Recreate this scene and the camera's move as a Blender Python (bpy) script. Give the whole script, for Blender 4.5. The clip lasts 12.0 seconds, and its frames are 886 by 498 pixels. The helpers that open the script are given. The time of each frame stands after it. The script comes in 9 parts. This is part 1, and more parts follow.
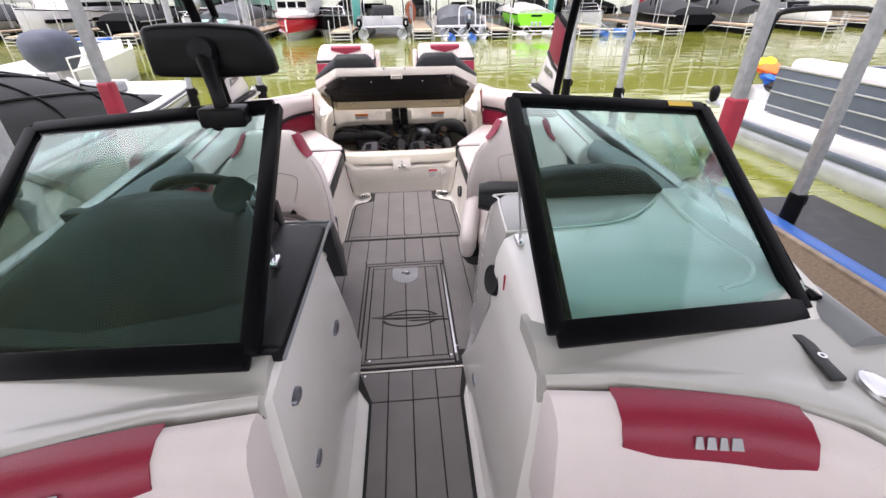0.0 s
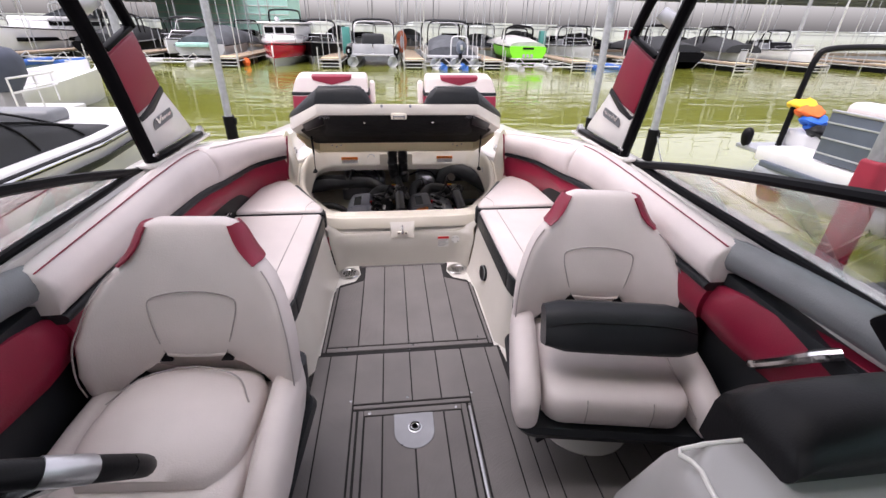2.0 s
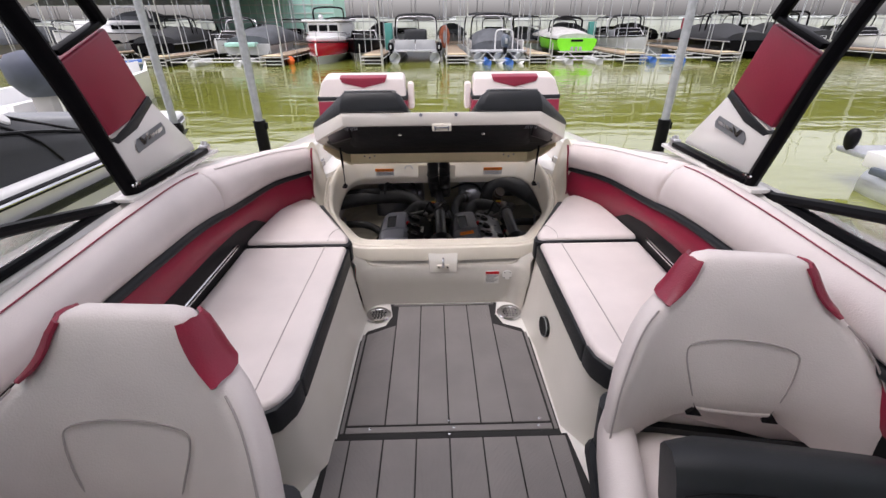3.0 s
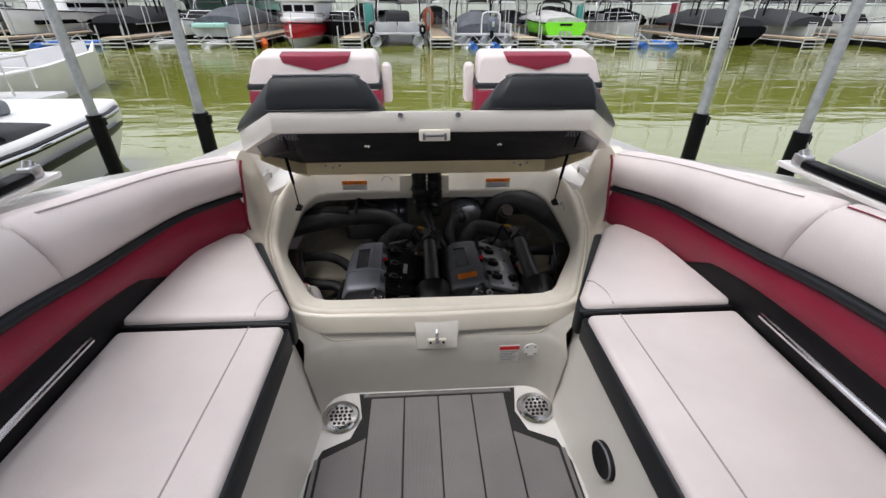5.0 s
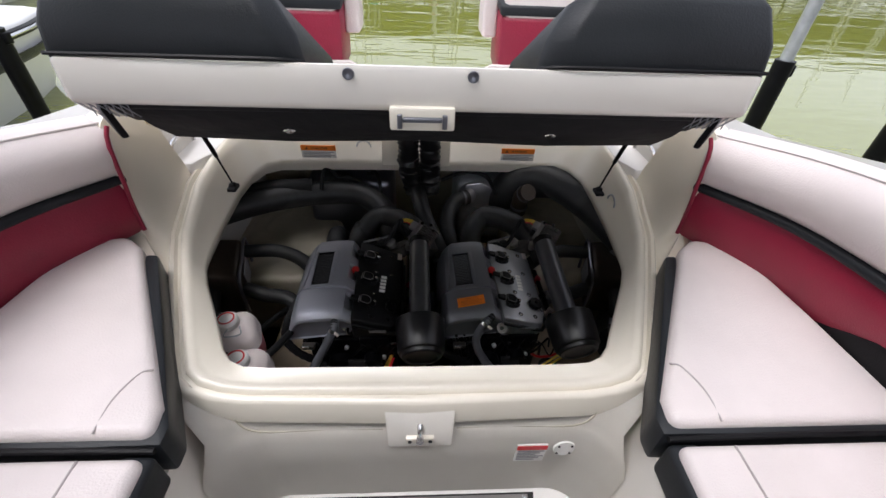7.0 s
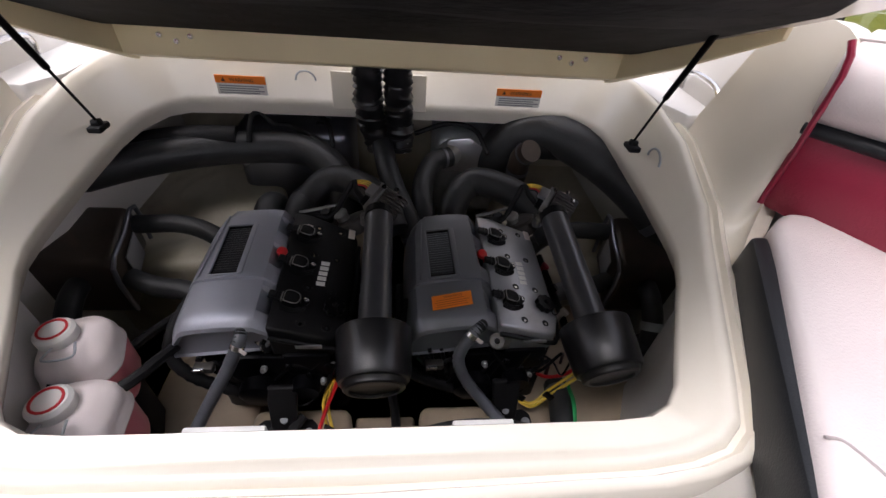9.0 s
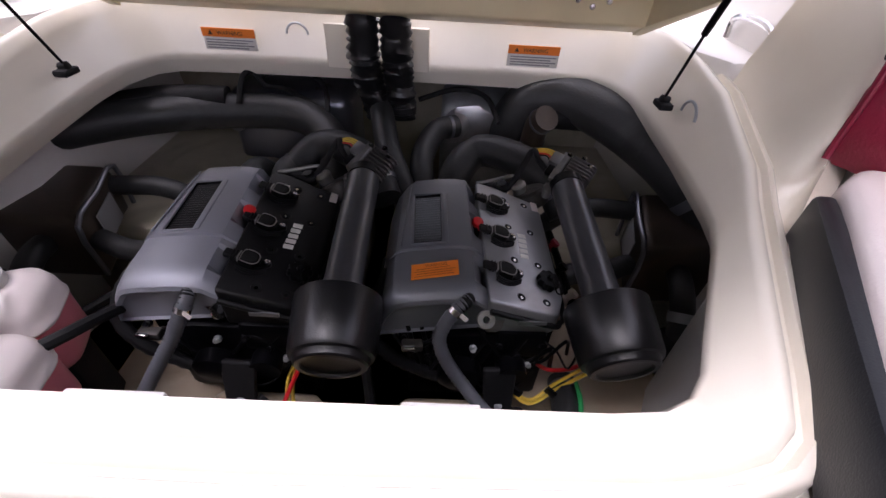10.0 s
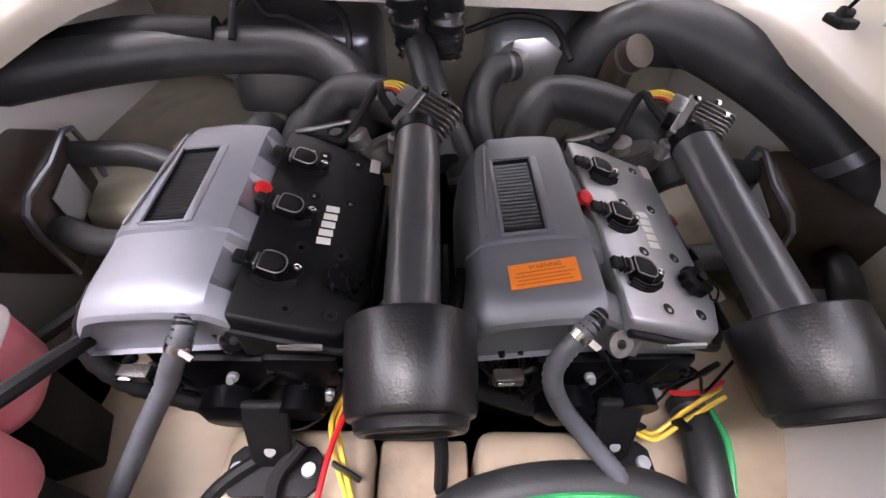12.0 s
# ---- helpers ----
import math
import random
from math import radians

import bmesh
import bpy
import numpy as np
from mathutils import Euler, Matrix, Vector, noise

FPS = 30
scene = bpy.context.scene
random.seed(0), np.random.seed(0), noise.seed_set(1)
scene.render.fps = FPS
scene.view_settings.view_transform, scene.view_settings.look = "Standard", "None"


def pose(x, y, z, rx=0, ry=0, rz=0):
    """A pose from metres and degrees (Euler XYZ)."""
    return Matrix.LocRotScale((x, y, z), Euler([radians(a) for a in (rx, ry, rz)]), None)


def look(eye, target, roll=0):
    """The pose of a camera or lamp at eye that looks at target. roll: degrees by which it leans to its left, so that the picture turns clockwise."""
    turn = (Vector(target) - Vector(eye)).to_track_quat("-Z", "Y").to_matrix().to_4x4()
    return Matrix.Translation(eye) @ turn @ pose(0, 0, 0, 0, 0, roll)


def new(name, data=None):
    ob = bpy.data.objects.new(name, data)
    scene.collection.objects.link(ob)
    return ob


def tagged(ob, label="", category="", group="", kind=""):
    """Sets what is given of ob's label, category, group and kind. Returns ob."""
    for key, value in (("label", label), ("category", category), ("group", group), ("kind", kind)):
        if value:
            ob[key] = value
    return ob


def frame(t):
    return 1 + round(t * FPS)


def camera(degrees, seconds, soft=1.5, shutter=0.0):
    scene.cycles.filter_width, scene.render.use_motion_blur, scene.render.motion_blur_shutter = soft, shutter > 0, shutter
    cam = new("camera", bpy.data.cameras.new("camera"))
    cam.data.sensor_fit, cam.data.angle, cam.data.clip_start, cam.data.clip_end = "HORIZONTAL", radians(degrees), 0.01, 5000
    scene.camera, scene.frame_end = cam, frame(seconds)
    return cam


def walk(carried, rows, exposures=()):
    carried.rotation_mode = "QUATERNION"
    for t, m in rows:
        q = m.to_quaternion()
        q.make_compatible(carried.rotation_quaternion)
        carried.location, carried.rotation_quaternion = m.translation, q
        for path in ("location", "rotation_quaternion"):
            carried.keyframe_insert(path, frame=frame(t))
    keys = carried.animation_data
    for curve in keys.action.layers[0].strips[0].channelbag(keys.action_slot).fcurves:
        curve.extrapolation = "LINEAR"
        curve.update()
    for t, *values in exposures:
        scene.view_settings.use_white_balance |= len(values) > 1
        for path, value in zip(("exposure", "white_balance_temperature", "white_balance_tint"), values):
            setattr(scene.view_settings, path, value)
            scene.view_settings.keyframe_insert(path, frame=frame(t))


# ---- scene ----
cam = camera(93.0, 12.0)
PATH = [
    (0, (0.051, 0.403, 1.456), (0.196, 2.11, 0.424), -0.6),
    (0.5, (0.02, 0.658, 1.367), (0.204, 2.406, 0.414), -1.0),
    (1, (0.043, 0.913, 1.368), (0.191, 2.684, 0.45), -0.4),
    (1.5, (0.005, 1.19, 1.35), (0.209, 2.955, 0.433), 1.1),
    (2, (-0.044, 1.41, 1.377), (0.177, 3.167, 0.447), 1.2),
    (2.5, (-0.064, 1.646, 1.361), (0.076, 3.406, 0.422), -0.3),
    (2.7, (-0.063, 1.797, 1.34), (0.068, 3.552, 0.389), -1.3),
    (3, (-0.043, 1.937, 1.352), (-0.004, 3.697, 0.403), -0.4),
    (3.5, (-0.044, 2.156, 1.352), (-0.038, 3.899, 0.373), 0.3),
    (3.7, (-0.094, 2.209, 1.379), (-0.011, 3.944, 0.387), 1.6),
    (5.3, (-0.038, 2.858, 1.228), (0.066, 4.584, 0.225), 0.1),
    (5.5, (-0.030, 2.938, 1.238), (0.056, 4.649, 0.208), 0.2),
    (6, (-0.010, 3.111, 1.197), (0.070, 4.779, 0.099), 1.4),
    (6.5, (0.030, 3.241, 1.154), (0.080, 4.851, -0.031), 2.4),
    (7, (-0.004, 3.387, 1.142), (0.110, 4.944, -0.109), 2.85),
    (7.2, (-0.002, 3.451, 1.150), (0.116, 4.982, -0.134), 2.2),
    (8.8, (0.068, 3.698, 0.938), (0.261, 5.187, -0.384), 5.0),
    (9, (0.055, 3.72, 0.851), (0.247, 5.219, -0.46), 5.5),
    (9.5, (0.065, 3.759, 0.715), (0.211, 5.288, -0.567), 5.3),
    (10, (0.16, 3.765, 0.705), (0.199, 5.286, -0.594), 3.7),
    (10.5, (0.122, 3.854, 0.633), (0.051, 5.345, -0.698), 2.0),
    (11, (0.04, 3.945, 0.598), (-0.052, 5.396, -0.776), 1.6),
    (11.5, (0.004, 3.973, 0.582), (-0.042, 5.384, -0.834), 1.8),
    (12, (0.021, 3.982, 0.573), (0.079, 5.364, -0.871), 3.0),
]
EXPOSURE = [(0.0, 1.76, 6550, 20), (1.0, 1.55, 6500, 24), (2.0, 1.45, 6500, 22), (3.7, 0.98, 6500, 17), (5.3, 0.92, 6300, 12), (7.2, 1.2, 6250, 14), (8.8, 1.55, 6350, 17), (9.5, 1.68, 6150, 24), (10.5, 2.25, 6200, 27), (11.3, 3.0, 6250, 26), (12.0, 3.55, 6400, 24)]
walk(cam, [(t, look(eye, target, roll)) for t, eye, target, roll in PATH], EXPOSURE)
# ---- world and light ----
world = bpy.data.worlds.new("overcast_sky")
scene.world = world
world.use_nodes = True
_wn = world.node_tree
_sky = _wn.nodes.new("ShaderNodeTexSky")
_sky.sky_type = "NISHITA"
_sky.sun_disc = False
_sky.sun_elevation = radians(70)
_sky.sun_rotation = radians(239)
_sky.dust_density = 4.0
_hs = _wn.nodes.new("ShaderNodeHueSaturation")
_hs.inputs["Saturation"].default_value = 0.22
_wn.links.new(_sky.outputs[0], _hs.inputs["Color"])
_wn.links.new(_hs.outputs[0], _wn.nodes["Background"].inputs[0])
_wn.nodes["Background"].inputs[1].default_value = 0.15

_sun = new("sun", bpy.data.lights.new("sun", "SUN"))
_sun.data.energy = 0.25
_sun.data.angle = radians(40)
_sun.data.color = (1.0, 0.97, 0.92)
_sun.matrix_basis = look((0, 0, 0), (0.20, 0.12, -1.0))


# ---- materials ----
def material(name, color, rough=0.5, metal=0.0, var=0.12, scale=8.0, bump=0.05, fine=120.0, coat=0.0, spec=0.5, stain=None, stain_amount=0.0, transmission=0.0, random_var=0.0):
    m = bpy.data.materials.new(name)
    m.use_nodes = True
    nt = m.node_tree
    p = nt.nodes["Principled BSDF"]
    tc = nt.nodes.new("ShaderNodeTexCoord")
    n1 = nt.nodes.new("ShaderNodeTexNoise")
    n1.inputs["Scale"].default_value = scale
    n1.inputs["Detail"].default_value = 4
    nt.links.new(tc.outputs["Object"], n1.inputs["Vector"])
    n2 = nt.nodes.new("ShaderNodeTexNoise")
    n2.inputs["Scale"].default_value = fine
    n2.inputs["Detail"].default_value = 2
    nt.links.new(tc.outputs["Object"], n2.inputs["Vector"])
    ramp = nt.nodes.new("ShaderNodeMapRange")
    ramp.inputs["From Min"].default_value = 0.3
    ramp.inputs["From Max"].default_value = 0.7
    ramp.inputs["To Min"].default_value = 1 - var
    ramp.inputs["To Max"].default_value = 1 + var
    nt.links.new(n1.outputs["Fac"], ramp.inputs["Value"])
    mul = nt.nodes.new("ShaderNodeVectorMath")
    mul.operation = "SCALE"
    mul.inputs[0].default_value = color
    nt.links.new(ramp.outputs[0], mul.inputs["Scale"])
    out = mul.outputs[0]
    if random_var:
        info = nt.nodes.new("ShaderNodeObjectInfo")
        mr = nt.nodes.new("ShaderNodeMapRange")
        mr.inputs["To Min"].default_value = 1 - random_var
        mr.inputs["To Max"].default_value = 1 + random_var
        nt.links.new(info.outputs["Random"], mr.inputs["Value"])
        mul2 = nt.nodes.new("ShaderNodeVectorMath")
        mul2.operation = "SCALE"
        nt.links.new(out, mul2.inputs[0])
        nt.links.new(mr.outputs[0], mul2.inputs["Scale"])
        out = mul2.outputs[0]
    if stain:
        n3 = nt.nodes.new("ShaderNodeTexNoise")
        n3.inputs["Scale"].default_value = scale * 0.6
        n3.inputs["Detail"].default_value = 6
        n3.inputs["Distortion"].default_value = 1.0
        nt.links.new(tc.outputs["Object"], n3.inputs["Vector"])
        mr = nt.nodes.new("ShaderNodeMapRange")
        mr.inputs["From Min"].default_value = 0.52
        mr.inputs["From Max"].default_value = 0.75
        mr.inputs["To Max"].default_value = stain_amount
        nt.links.new(n3.outputs["Fac"], mr.inputs["Value"])
        mx = nt.nodes.new("ShaderNodeMix")
        mx.data_type = "RGBA"
        nt.links.new(mr.outputs[0], mx.inputs[0])
        nt.links.new(out, mx.inputs[6])
        mx.inputs[7].default_value = (*stain, 1)
        out = mx.outputs[2]
    nt.links.new(out, p.inputs["Base Color"])
    rr = nt.nodes.new("ShaderNodeMapRange")
    rr.inputs["To Min"].default_value = max(0.0, rough * 0.8)
    rr.inputs["To Max"].default_value = min(1.0, rough * 1.2)
    nt.links.new(n1.outputs["Fac"], rr.inputs["Value"])
    nt.links.new(rr.outputs[0], p.inputs["Roughness"])
    p.inputs["Metallic"].default_value = metal
    p.inputs["Specular IOR Level"].default_value = spec
    p.inputs["Coat Weight"].default_value = coat
    p.inputs["Coat Roughness"].default_value = 0.08
    p.inputs["Transmission Weight"].default_value = transmission
    if bump:
        b = nt.nodes.new("ShaderNodeBump")
        b.inputs["Strength"].default_value = bump
        b.inputs["Distance"].default_value = 0.004
        nt.links.new(n2.outputs["Fac"], b.inputs["Height"])
        nt.links.new(b.outputs[0], p.inputs["Normal"])
    return m


GELCOAT = material("white_gelcoat", (0.74, 0.72, 0.69), 0.22, var=0.03, scale=3, bump=0.02, fine=20, coat=0.4, stain=(0.55, 0.48, 0.36), stain_amount=0.10)
CREAMGEL = material("cream_gelcoat", (0.76, 0.71, 0.61), 0.25, var=0.04, scale=4, bump=0.02, fine=25, coat=0.3, stain=(0.66, 0.56, 0.38), stain_amount=0.14)
WALLGEL = material("warm_white_gelcoat", (0.75, 0.715, 0.655), 0.24, var=0.03, scale=4, bump=0.02, fine=25, coat=0.35, stain=(0.60, 0.52, 0.38), stain_amount=0.12)
HINGECREAM = material("yellow_cream_gelcoat", (0.80, 0.68, 0.42), 0.35, var=0.06, scale=5, bump=0.04, fine=40, stain=(0.62, 0.45, 0.2), stain_amount=0.2)
DECKGEL = material("silver_beige_gelcoat", (0.44, 0.435, 0.405), 0.18, var=0.03, scale=3, bump=0.02, fine=20, coat=0.5)
STRINGER = material("tan_moulded_fibreglass", (0.36, 0.29, 0.21), 0.45, var=0.15, scale=7, bump=0.2, fine=40, stain=(0.14, 0.09, 0.05), stain_amount=0.6)
GREYGEL = material("grey_gelcoat", (0.36, 0.35, 0.34), 0.22, var=0.04, scale=4, bump=0.02, coat=0.4)
VINYL = material("cream_vinyl", (0.68, 0.615, 0.60), 0.42, var=0.05, scale=6, bump=0.22, fine=260, stain=(0.5, 0.42, 0.36), stain_amount=0.10)
DARKVINYL = material("charcoal_vinyl", (0.017, 0.019, 0.022), 0.42, var=0.12, scale=9, bump=0.14, fine=420, spec=0.25)
GREYVINYL = material("grey_vinyl", (0.17, 0.18, 0.19), 0.45, var=0.08, scale=9, bump=0.22, fine=240)
FOLD = material("stitched_fold_vinyl", (0.36, 0.32, 0.31), 0.5, var=0.08, scale=20, bump=0.2)
# black valve cover with its bright sky reflection put into a silver colour
VALVESHEEN = material("sheen_painted_cast_cover", (0.42, 0.43, 0.46), 0.30, metal=0.55, var=0.10, scale=14, bump=0.06, fine=260, stain=(0.06, 0.06, 0.07), stain_amount=0.25)
REGFIN = material("worn_fin_metal", (0.16, 0.15, 0.145), 0.38, metal=0.6, var=0.25, scale=40, bump=0.1, fine=260, stain=(0.04, 0.035, 0.03), stain_amount=0.5)
REDVINYL = material("crimson_vinyl", (0.24, 0.008, 0.033), 0.40, var=0.08, scale=9, bump=0.2, fine=240)
BLACKVINYL = material("black_vinyl", (0.004, 0.004, 0.005), 0.45, var=0.15, scale=9, bump=0.10, fine=320, spec=0.22)
BLACKPLASTIC = material("black_plastic", (0.005, 0.005, 0.006), 0.36, var=0.2, scale=15, bump=0.02, fine=500, spec=0.14)
BLACKMATT = material("matt_black", (0.005, 0.005, 0.006), 0.65, var=0.2, scale=15, bump=0.2, fine=180, spec=0.3)
BLACKGLOSS = material("black_powder_coat", (0.003, 0.003, 0.004), 0.35, var=0.15, scale=12, bump=0.03, spec=0.06)
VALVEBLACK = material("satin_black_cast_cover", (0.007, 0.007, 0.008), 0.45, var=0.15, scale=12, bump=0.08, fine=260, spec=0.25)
FOAM = material("black_acoustic_foam", (0.006, 0.006, 0.007), 0.75, var=0.3, scale=14, bump=1.0, fine=26, spec=0.25)
CRINKLE = material("crinkled_black_sleeve", (0.008, 0.008, 0.009), 0.32, var=0.2, scale=30, bump=0.25, fine=90)
RUBBER = material("black_rubber", (0.020, 0.021, 0.022), 0.5, var=0.35, scale=10, bump=0.15, fine=150, stain=(0.11, 0.11, 0.11), stain_amount=0.3)
GREYRUBBER = material("grey_corrugated_plastic", (0.095, 0.10, 0.115), 0.45, var=0.25, scale=12, bump=0.1)
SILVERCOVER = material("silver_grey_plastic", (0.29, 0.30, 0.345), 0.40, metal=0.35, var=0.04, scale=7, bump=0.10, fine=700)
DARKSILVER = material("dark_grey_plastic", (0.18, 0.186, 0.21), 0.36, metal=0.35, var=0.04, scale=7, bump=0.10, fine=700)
CANBLACK = material("satin_black_can", (0.007, 0.007, 0.008), 0.32, var=0.15, scale=10, bump=0.1, fine=300, spec=0.5)
TUBEBLACK = material("satin_black_tube", (0.135, 0.138, 0.15), 0.32, metal=0.6, var=0.12, scale=9, bump=0.06, fine=240, spec=0.6)
GRILLE = material("black_grille_bar", (0.02, 0.02, 0.022), 0.30, var=0.15, scale=20, bump=0.02)
GREYCAST = material("dull_cast_metal", (0.26, 0.255, 0.25), 0.42, metal=0.7, var=0.2, scale=30, bump=0.15, fine=300, stain=(0.10, 0.08, 0.06), stain_amount=0.5)
CASTBROWN = material("dark_cast_aluminium", (0.055, 0.05, 0.047), 0.42, metal=0.5, var=0.25, scale=30, bump=0.2, fine=260, stain=(0.13, 0.11, 0.09), stain_amount=0.4)
RUSTPRINT = material("rust_brown_print", (0.38, 0.10, 0.02), 0.6, bump=0.0)
GUNMETAL = material("gunmetal_tube", (0.21, 0.215, 0.245), 0.30, metal=0.85, var=0.04, scale=8, bump=0.03, fine=300)
ALU = material("aluminium", (0.58, 0.58, 0.60), 0.32, metal=0.9, var=0.08, scale=20, bump=0.05)
STEEL = material("stainless_steel", (0.68, 0.68, 0.69), 0.15, metal=1.0, var=0.05, scale=20, bump=0.02)
GALV = material("galvanised_steel", (0.42, 0.44, 0.46), 0.45, metal=0.5, var=0.15, scale=25, bump=0.08, stain=(0.30, 0.31, 0.32), stain_amount=0.4)
RED = material("red_plastic", (0.6, 0.015, 0.02), 0.35, bump=0.02)
YELLOW = material("yellow_wire", (0.72, 0.50, 0.06), 0.4, bump=0.02)
GREENPAINT = material("green_stripe", (0.02, 0.30, 0.09), 0.4, bump=0.02)
ORANGE = material("orange_label", (0.85, 0.22, 0.02), 0.5, bump=0.0, var=0.04)
LABELWHITE = material("white_label", (0.78, 0.77, 0.74), 0.5, bump=0.0, var=0.04)
LABELGREY = material("grey_print", (0.30, 0.30, 0.31), 0.6, bump=0.0)
LABELDARK = material("dark_print", (0.05, 0.03, 0.02), 0.6, bump=0.0)
BROWNBOX = material("brown_anodised_box", (0.060, 0.045, 0.035), 0.4, metal=0.3, var=0.2, scale=10, stain=(0.14, 0.09, 0.06), stain_amount=0.5)
BILGE = material("bilge_fibreglass", (0.47, 0.43, 0.34), 0.5, var=0.15, scale=6, bump=0.3, fine=50, stain=(0.16, 0.11, 0.07), stain_amount=0.7)
PINK = material("pink_coolant_bottle", (0.80, 0.22, 0.27), 0.35, var=0.05, bump=0.04)
MILKY = material("milky_plastic", (0.80, 0.72, 0.70), 0.35, var=0.05, bump=0.04)
# teal lightened to carry the far haze in its colour
TEALGLASS_ROOF = material("haze_paled_teal_sheet", (0.36, 0.62, 0.56), 0.5)
# distance haze put into a pale grey base colour
HAZE = material("haze_painted_grey", (0.55, 0.58, 0.56), 0.9, var=0.1, scale=0.05, bump=0)
GRIT = material("brown_dock_carpet", (0.17, 0.12, 0.075), 0.9, var=0.35, scale=60, bump=0.9, fine=180)
WOOD = material("weathered_wood", (0.27, 0.21, 0.15), 0.75, var=0.3, scale=12, bump=0.4, fine=60)
BLUE = material("blue_plastic", (0.03, 0.12, 0.42), 0.4, var=0.15)
LIME = material("lime_paint", (0.20, 0.75, 0.02), 0.3, var=0.04, bump=0)
BOATRED = material("boat_red_paint", (0.42, 0.012, 0.025), 0.25, var=0.05, bump=0, coat=0.5)
BOATWHITE = material("boat_white", (0.72, 0.72, 0.72), 0.3, var=0.05, scale=2, bump=0)
COVER = material("charcoal_canvas", (0.022, 0.024, 0.027), 0.8, var=0.25, scale=5, bump=0.5, fine=90)
TEALPAINT = material("teal_paint", (0.05, 0.24, 0.21), 0.3, var=0.05, bump=0)
MOTORGREY = material("blue_grey_motor_cover", (0.06, 0.07, 0.10), 0.7, var=0.2, scale=4, bump=0.3, fine=60)
FENCE = material("blue_grey_fence_panel", (0.085, 0.105, 0.135), 0.4, var=0.12, scale=4, bump=0.05)
BUMPER = material("red_dock_bumper", (0.36, 0.02, 0.045), 0.6, var=0.15, bump=0.1)
ROOF = material("corrugated_roof_sheet", (0.34, 0.34, 0.33), 0.6, var=0.2, scale=1.2, stain=(0.12, 0.10, 0.08), stain_amount=0.4)
PLATE = material("tinted_plate", (0.30, 0.30, 0.31), 0.3, metal=0.6, bump=0.02)
SILVER = material("silver_pontoon_tube", (0.55, 0.57, 0.58), 0.35, metal=0.7, var=0.12, scale=3, bump=0.05)
ORANGECLOTH = material("orange_life_vest", (0.85, 0.16, 0.03), 0.7)
YELLOWCLOTH = material("yellow_life_vest", (0.85, 0.55, 0.03), 0.7)
BLUECLOTH = material("blue_life_vest", (0.02, 0.14, 0.62), 0.7)


def glass_material(name, color, rough=0.0):
    m = bpy.data.materials.new(name)
    m.use_nodes = True
    p = m.node_tree.nodes["Principled BSDF"]
    p.inputs["Base Color"].default_value = (*color, 1)
    p.inputs["Roughness"].default_value = rough
    p.inputs["Transmission Weight"].default_value = 1.0
    p.inputs["IOR"].default_value = 1.45
    return m


GLASS = glass_material("tinted_windscreen_glass", (0.58, 0.86, 0.82), 0.0)


def eva_material():
    m = material("ribbed_eva_decking", (0.195, 0.182, 0.178), 0.75, var=0.10, scale=5, bump=0.0, random_var=0.06, stain=(0.23, 0.21, 0.20), stain_amount=0.25)
    nt = m.node_tree
    tc = nt.nodes.new("ShaderNodeTexCoord")
    wv = nt.nodes.new("ShaderNodeTexWave")
    wv.bands_direction = "X"
    wv.inputs["Scale"].default_value = 75
    wv.inputs["Distortion"].default_value = 0.4
    nt.links.new(tc.outputs["Object"], wv.inputs["Vector"])
    b = nt.nodes.new("ShaderNodeBump")
    b.inputs["Strength"].default_value = 0.5
    b.inputs["Distance"].default_value = 0.002
    nt.links.new(wv.outputs["Fac"], b.inputs["Height"])
    nt.links.new(b.outputs[0], nt.nodes["Principled BSDF"].inputs["Normal"])
    return m


EVA = eva_material()


def water_material():
    m = bpy.data.materials.new("murky_green_water")
    m.use_nodes = True
    nt = m.node_tree
    p = nt.nodes["Principled BSDF"]
    p.inputs["Base Color"].default_value = (0.175, 0.192, 0.030, 1)
    p.inputs["Roughness"].default_value = 0.03
    p.inputs["IOR"].default_value = 2.1
    tc = nt.nodes.new("ShaderNodeTexCoord")
    mp = nt.nodes.new("ShaderNodeMapping")
    mp.inputs["Scale"].default_value = (0.55, 1.3, 1.0)
    nt.links.new(tc.outputs["Object"], mp.inputs["Vector"])
    a = nt.nodes.new("ShaderNodeTexNoise")
    a.inputs["Scale"].default_value = 1.6
    a.inputs["Detail"].default_value = 3
    nt.links.new(mp.outputs[0], a.inputs["Vector"])
    c = nt.nodes.new("ShaderNodeTexNoise")
    c.inputs["Scale"].default_value = 0.18
    nt.links.new(mp.outputs[0], c.inputs["Vector"])
    am = nt.nodes.new("ShaderNodeMapRange")
    am.inputs["From Min"].default_value = 0.35
    am.inputs["From Max"].default_value = 0.65
    am.inputs["To Min"].default_value = 0.15
    nt.links.new(c.outputs["Fac"], am.inputs["Value"])
    mm = nt.nodes.new("ShaderNodeMath")
    mm.operation = "MULTIPLY"
    nt.links.new(a.outputs["Fac"], mm.inputs[0])
    nt.links.new(am.outputs[0], mm.inputs[1])
    b = nt.nodes.new("ShaderNodeBump")
    b.inputs["Strength"].default_value = 0.35
    b.inputs["Distance"].default_value = 0.095
    nt.links.new(mm.outputs[0], b.inputs["Height"])
    nt.links.new(b.outputs[0], p.inputs["Normal"])
    return m


WATER = water_material()


# ---- building helpers ----
def thing(name, loc, label, category, group="", kind=""):
    ob = new(name)
    ob.empty_display_size = 0.1
    ob.location = loc
    return tagged(ob, label, category, group, kind)


def finish(name, bm, mat, angle=35):
    bmesh.ops.recalc_face_normals(bm, faces=bm.faces)
    me = bpy.data.meshes.new(name)
    bm.to_mesh(me)
    bm.free()
    for p in me.polygons:
        p.use_smooth = True
    me.set_sharp_from_angle(angle=radians(angle))
    me.materials.append(mat)
    return me


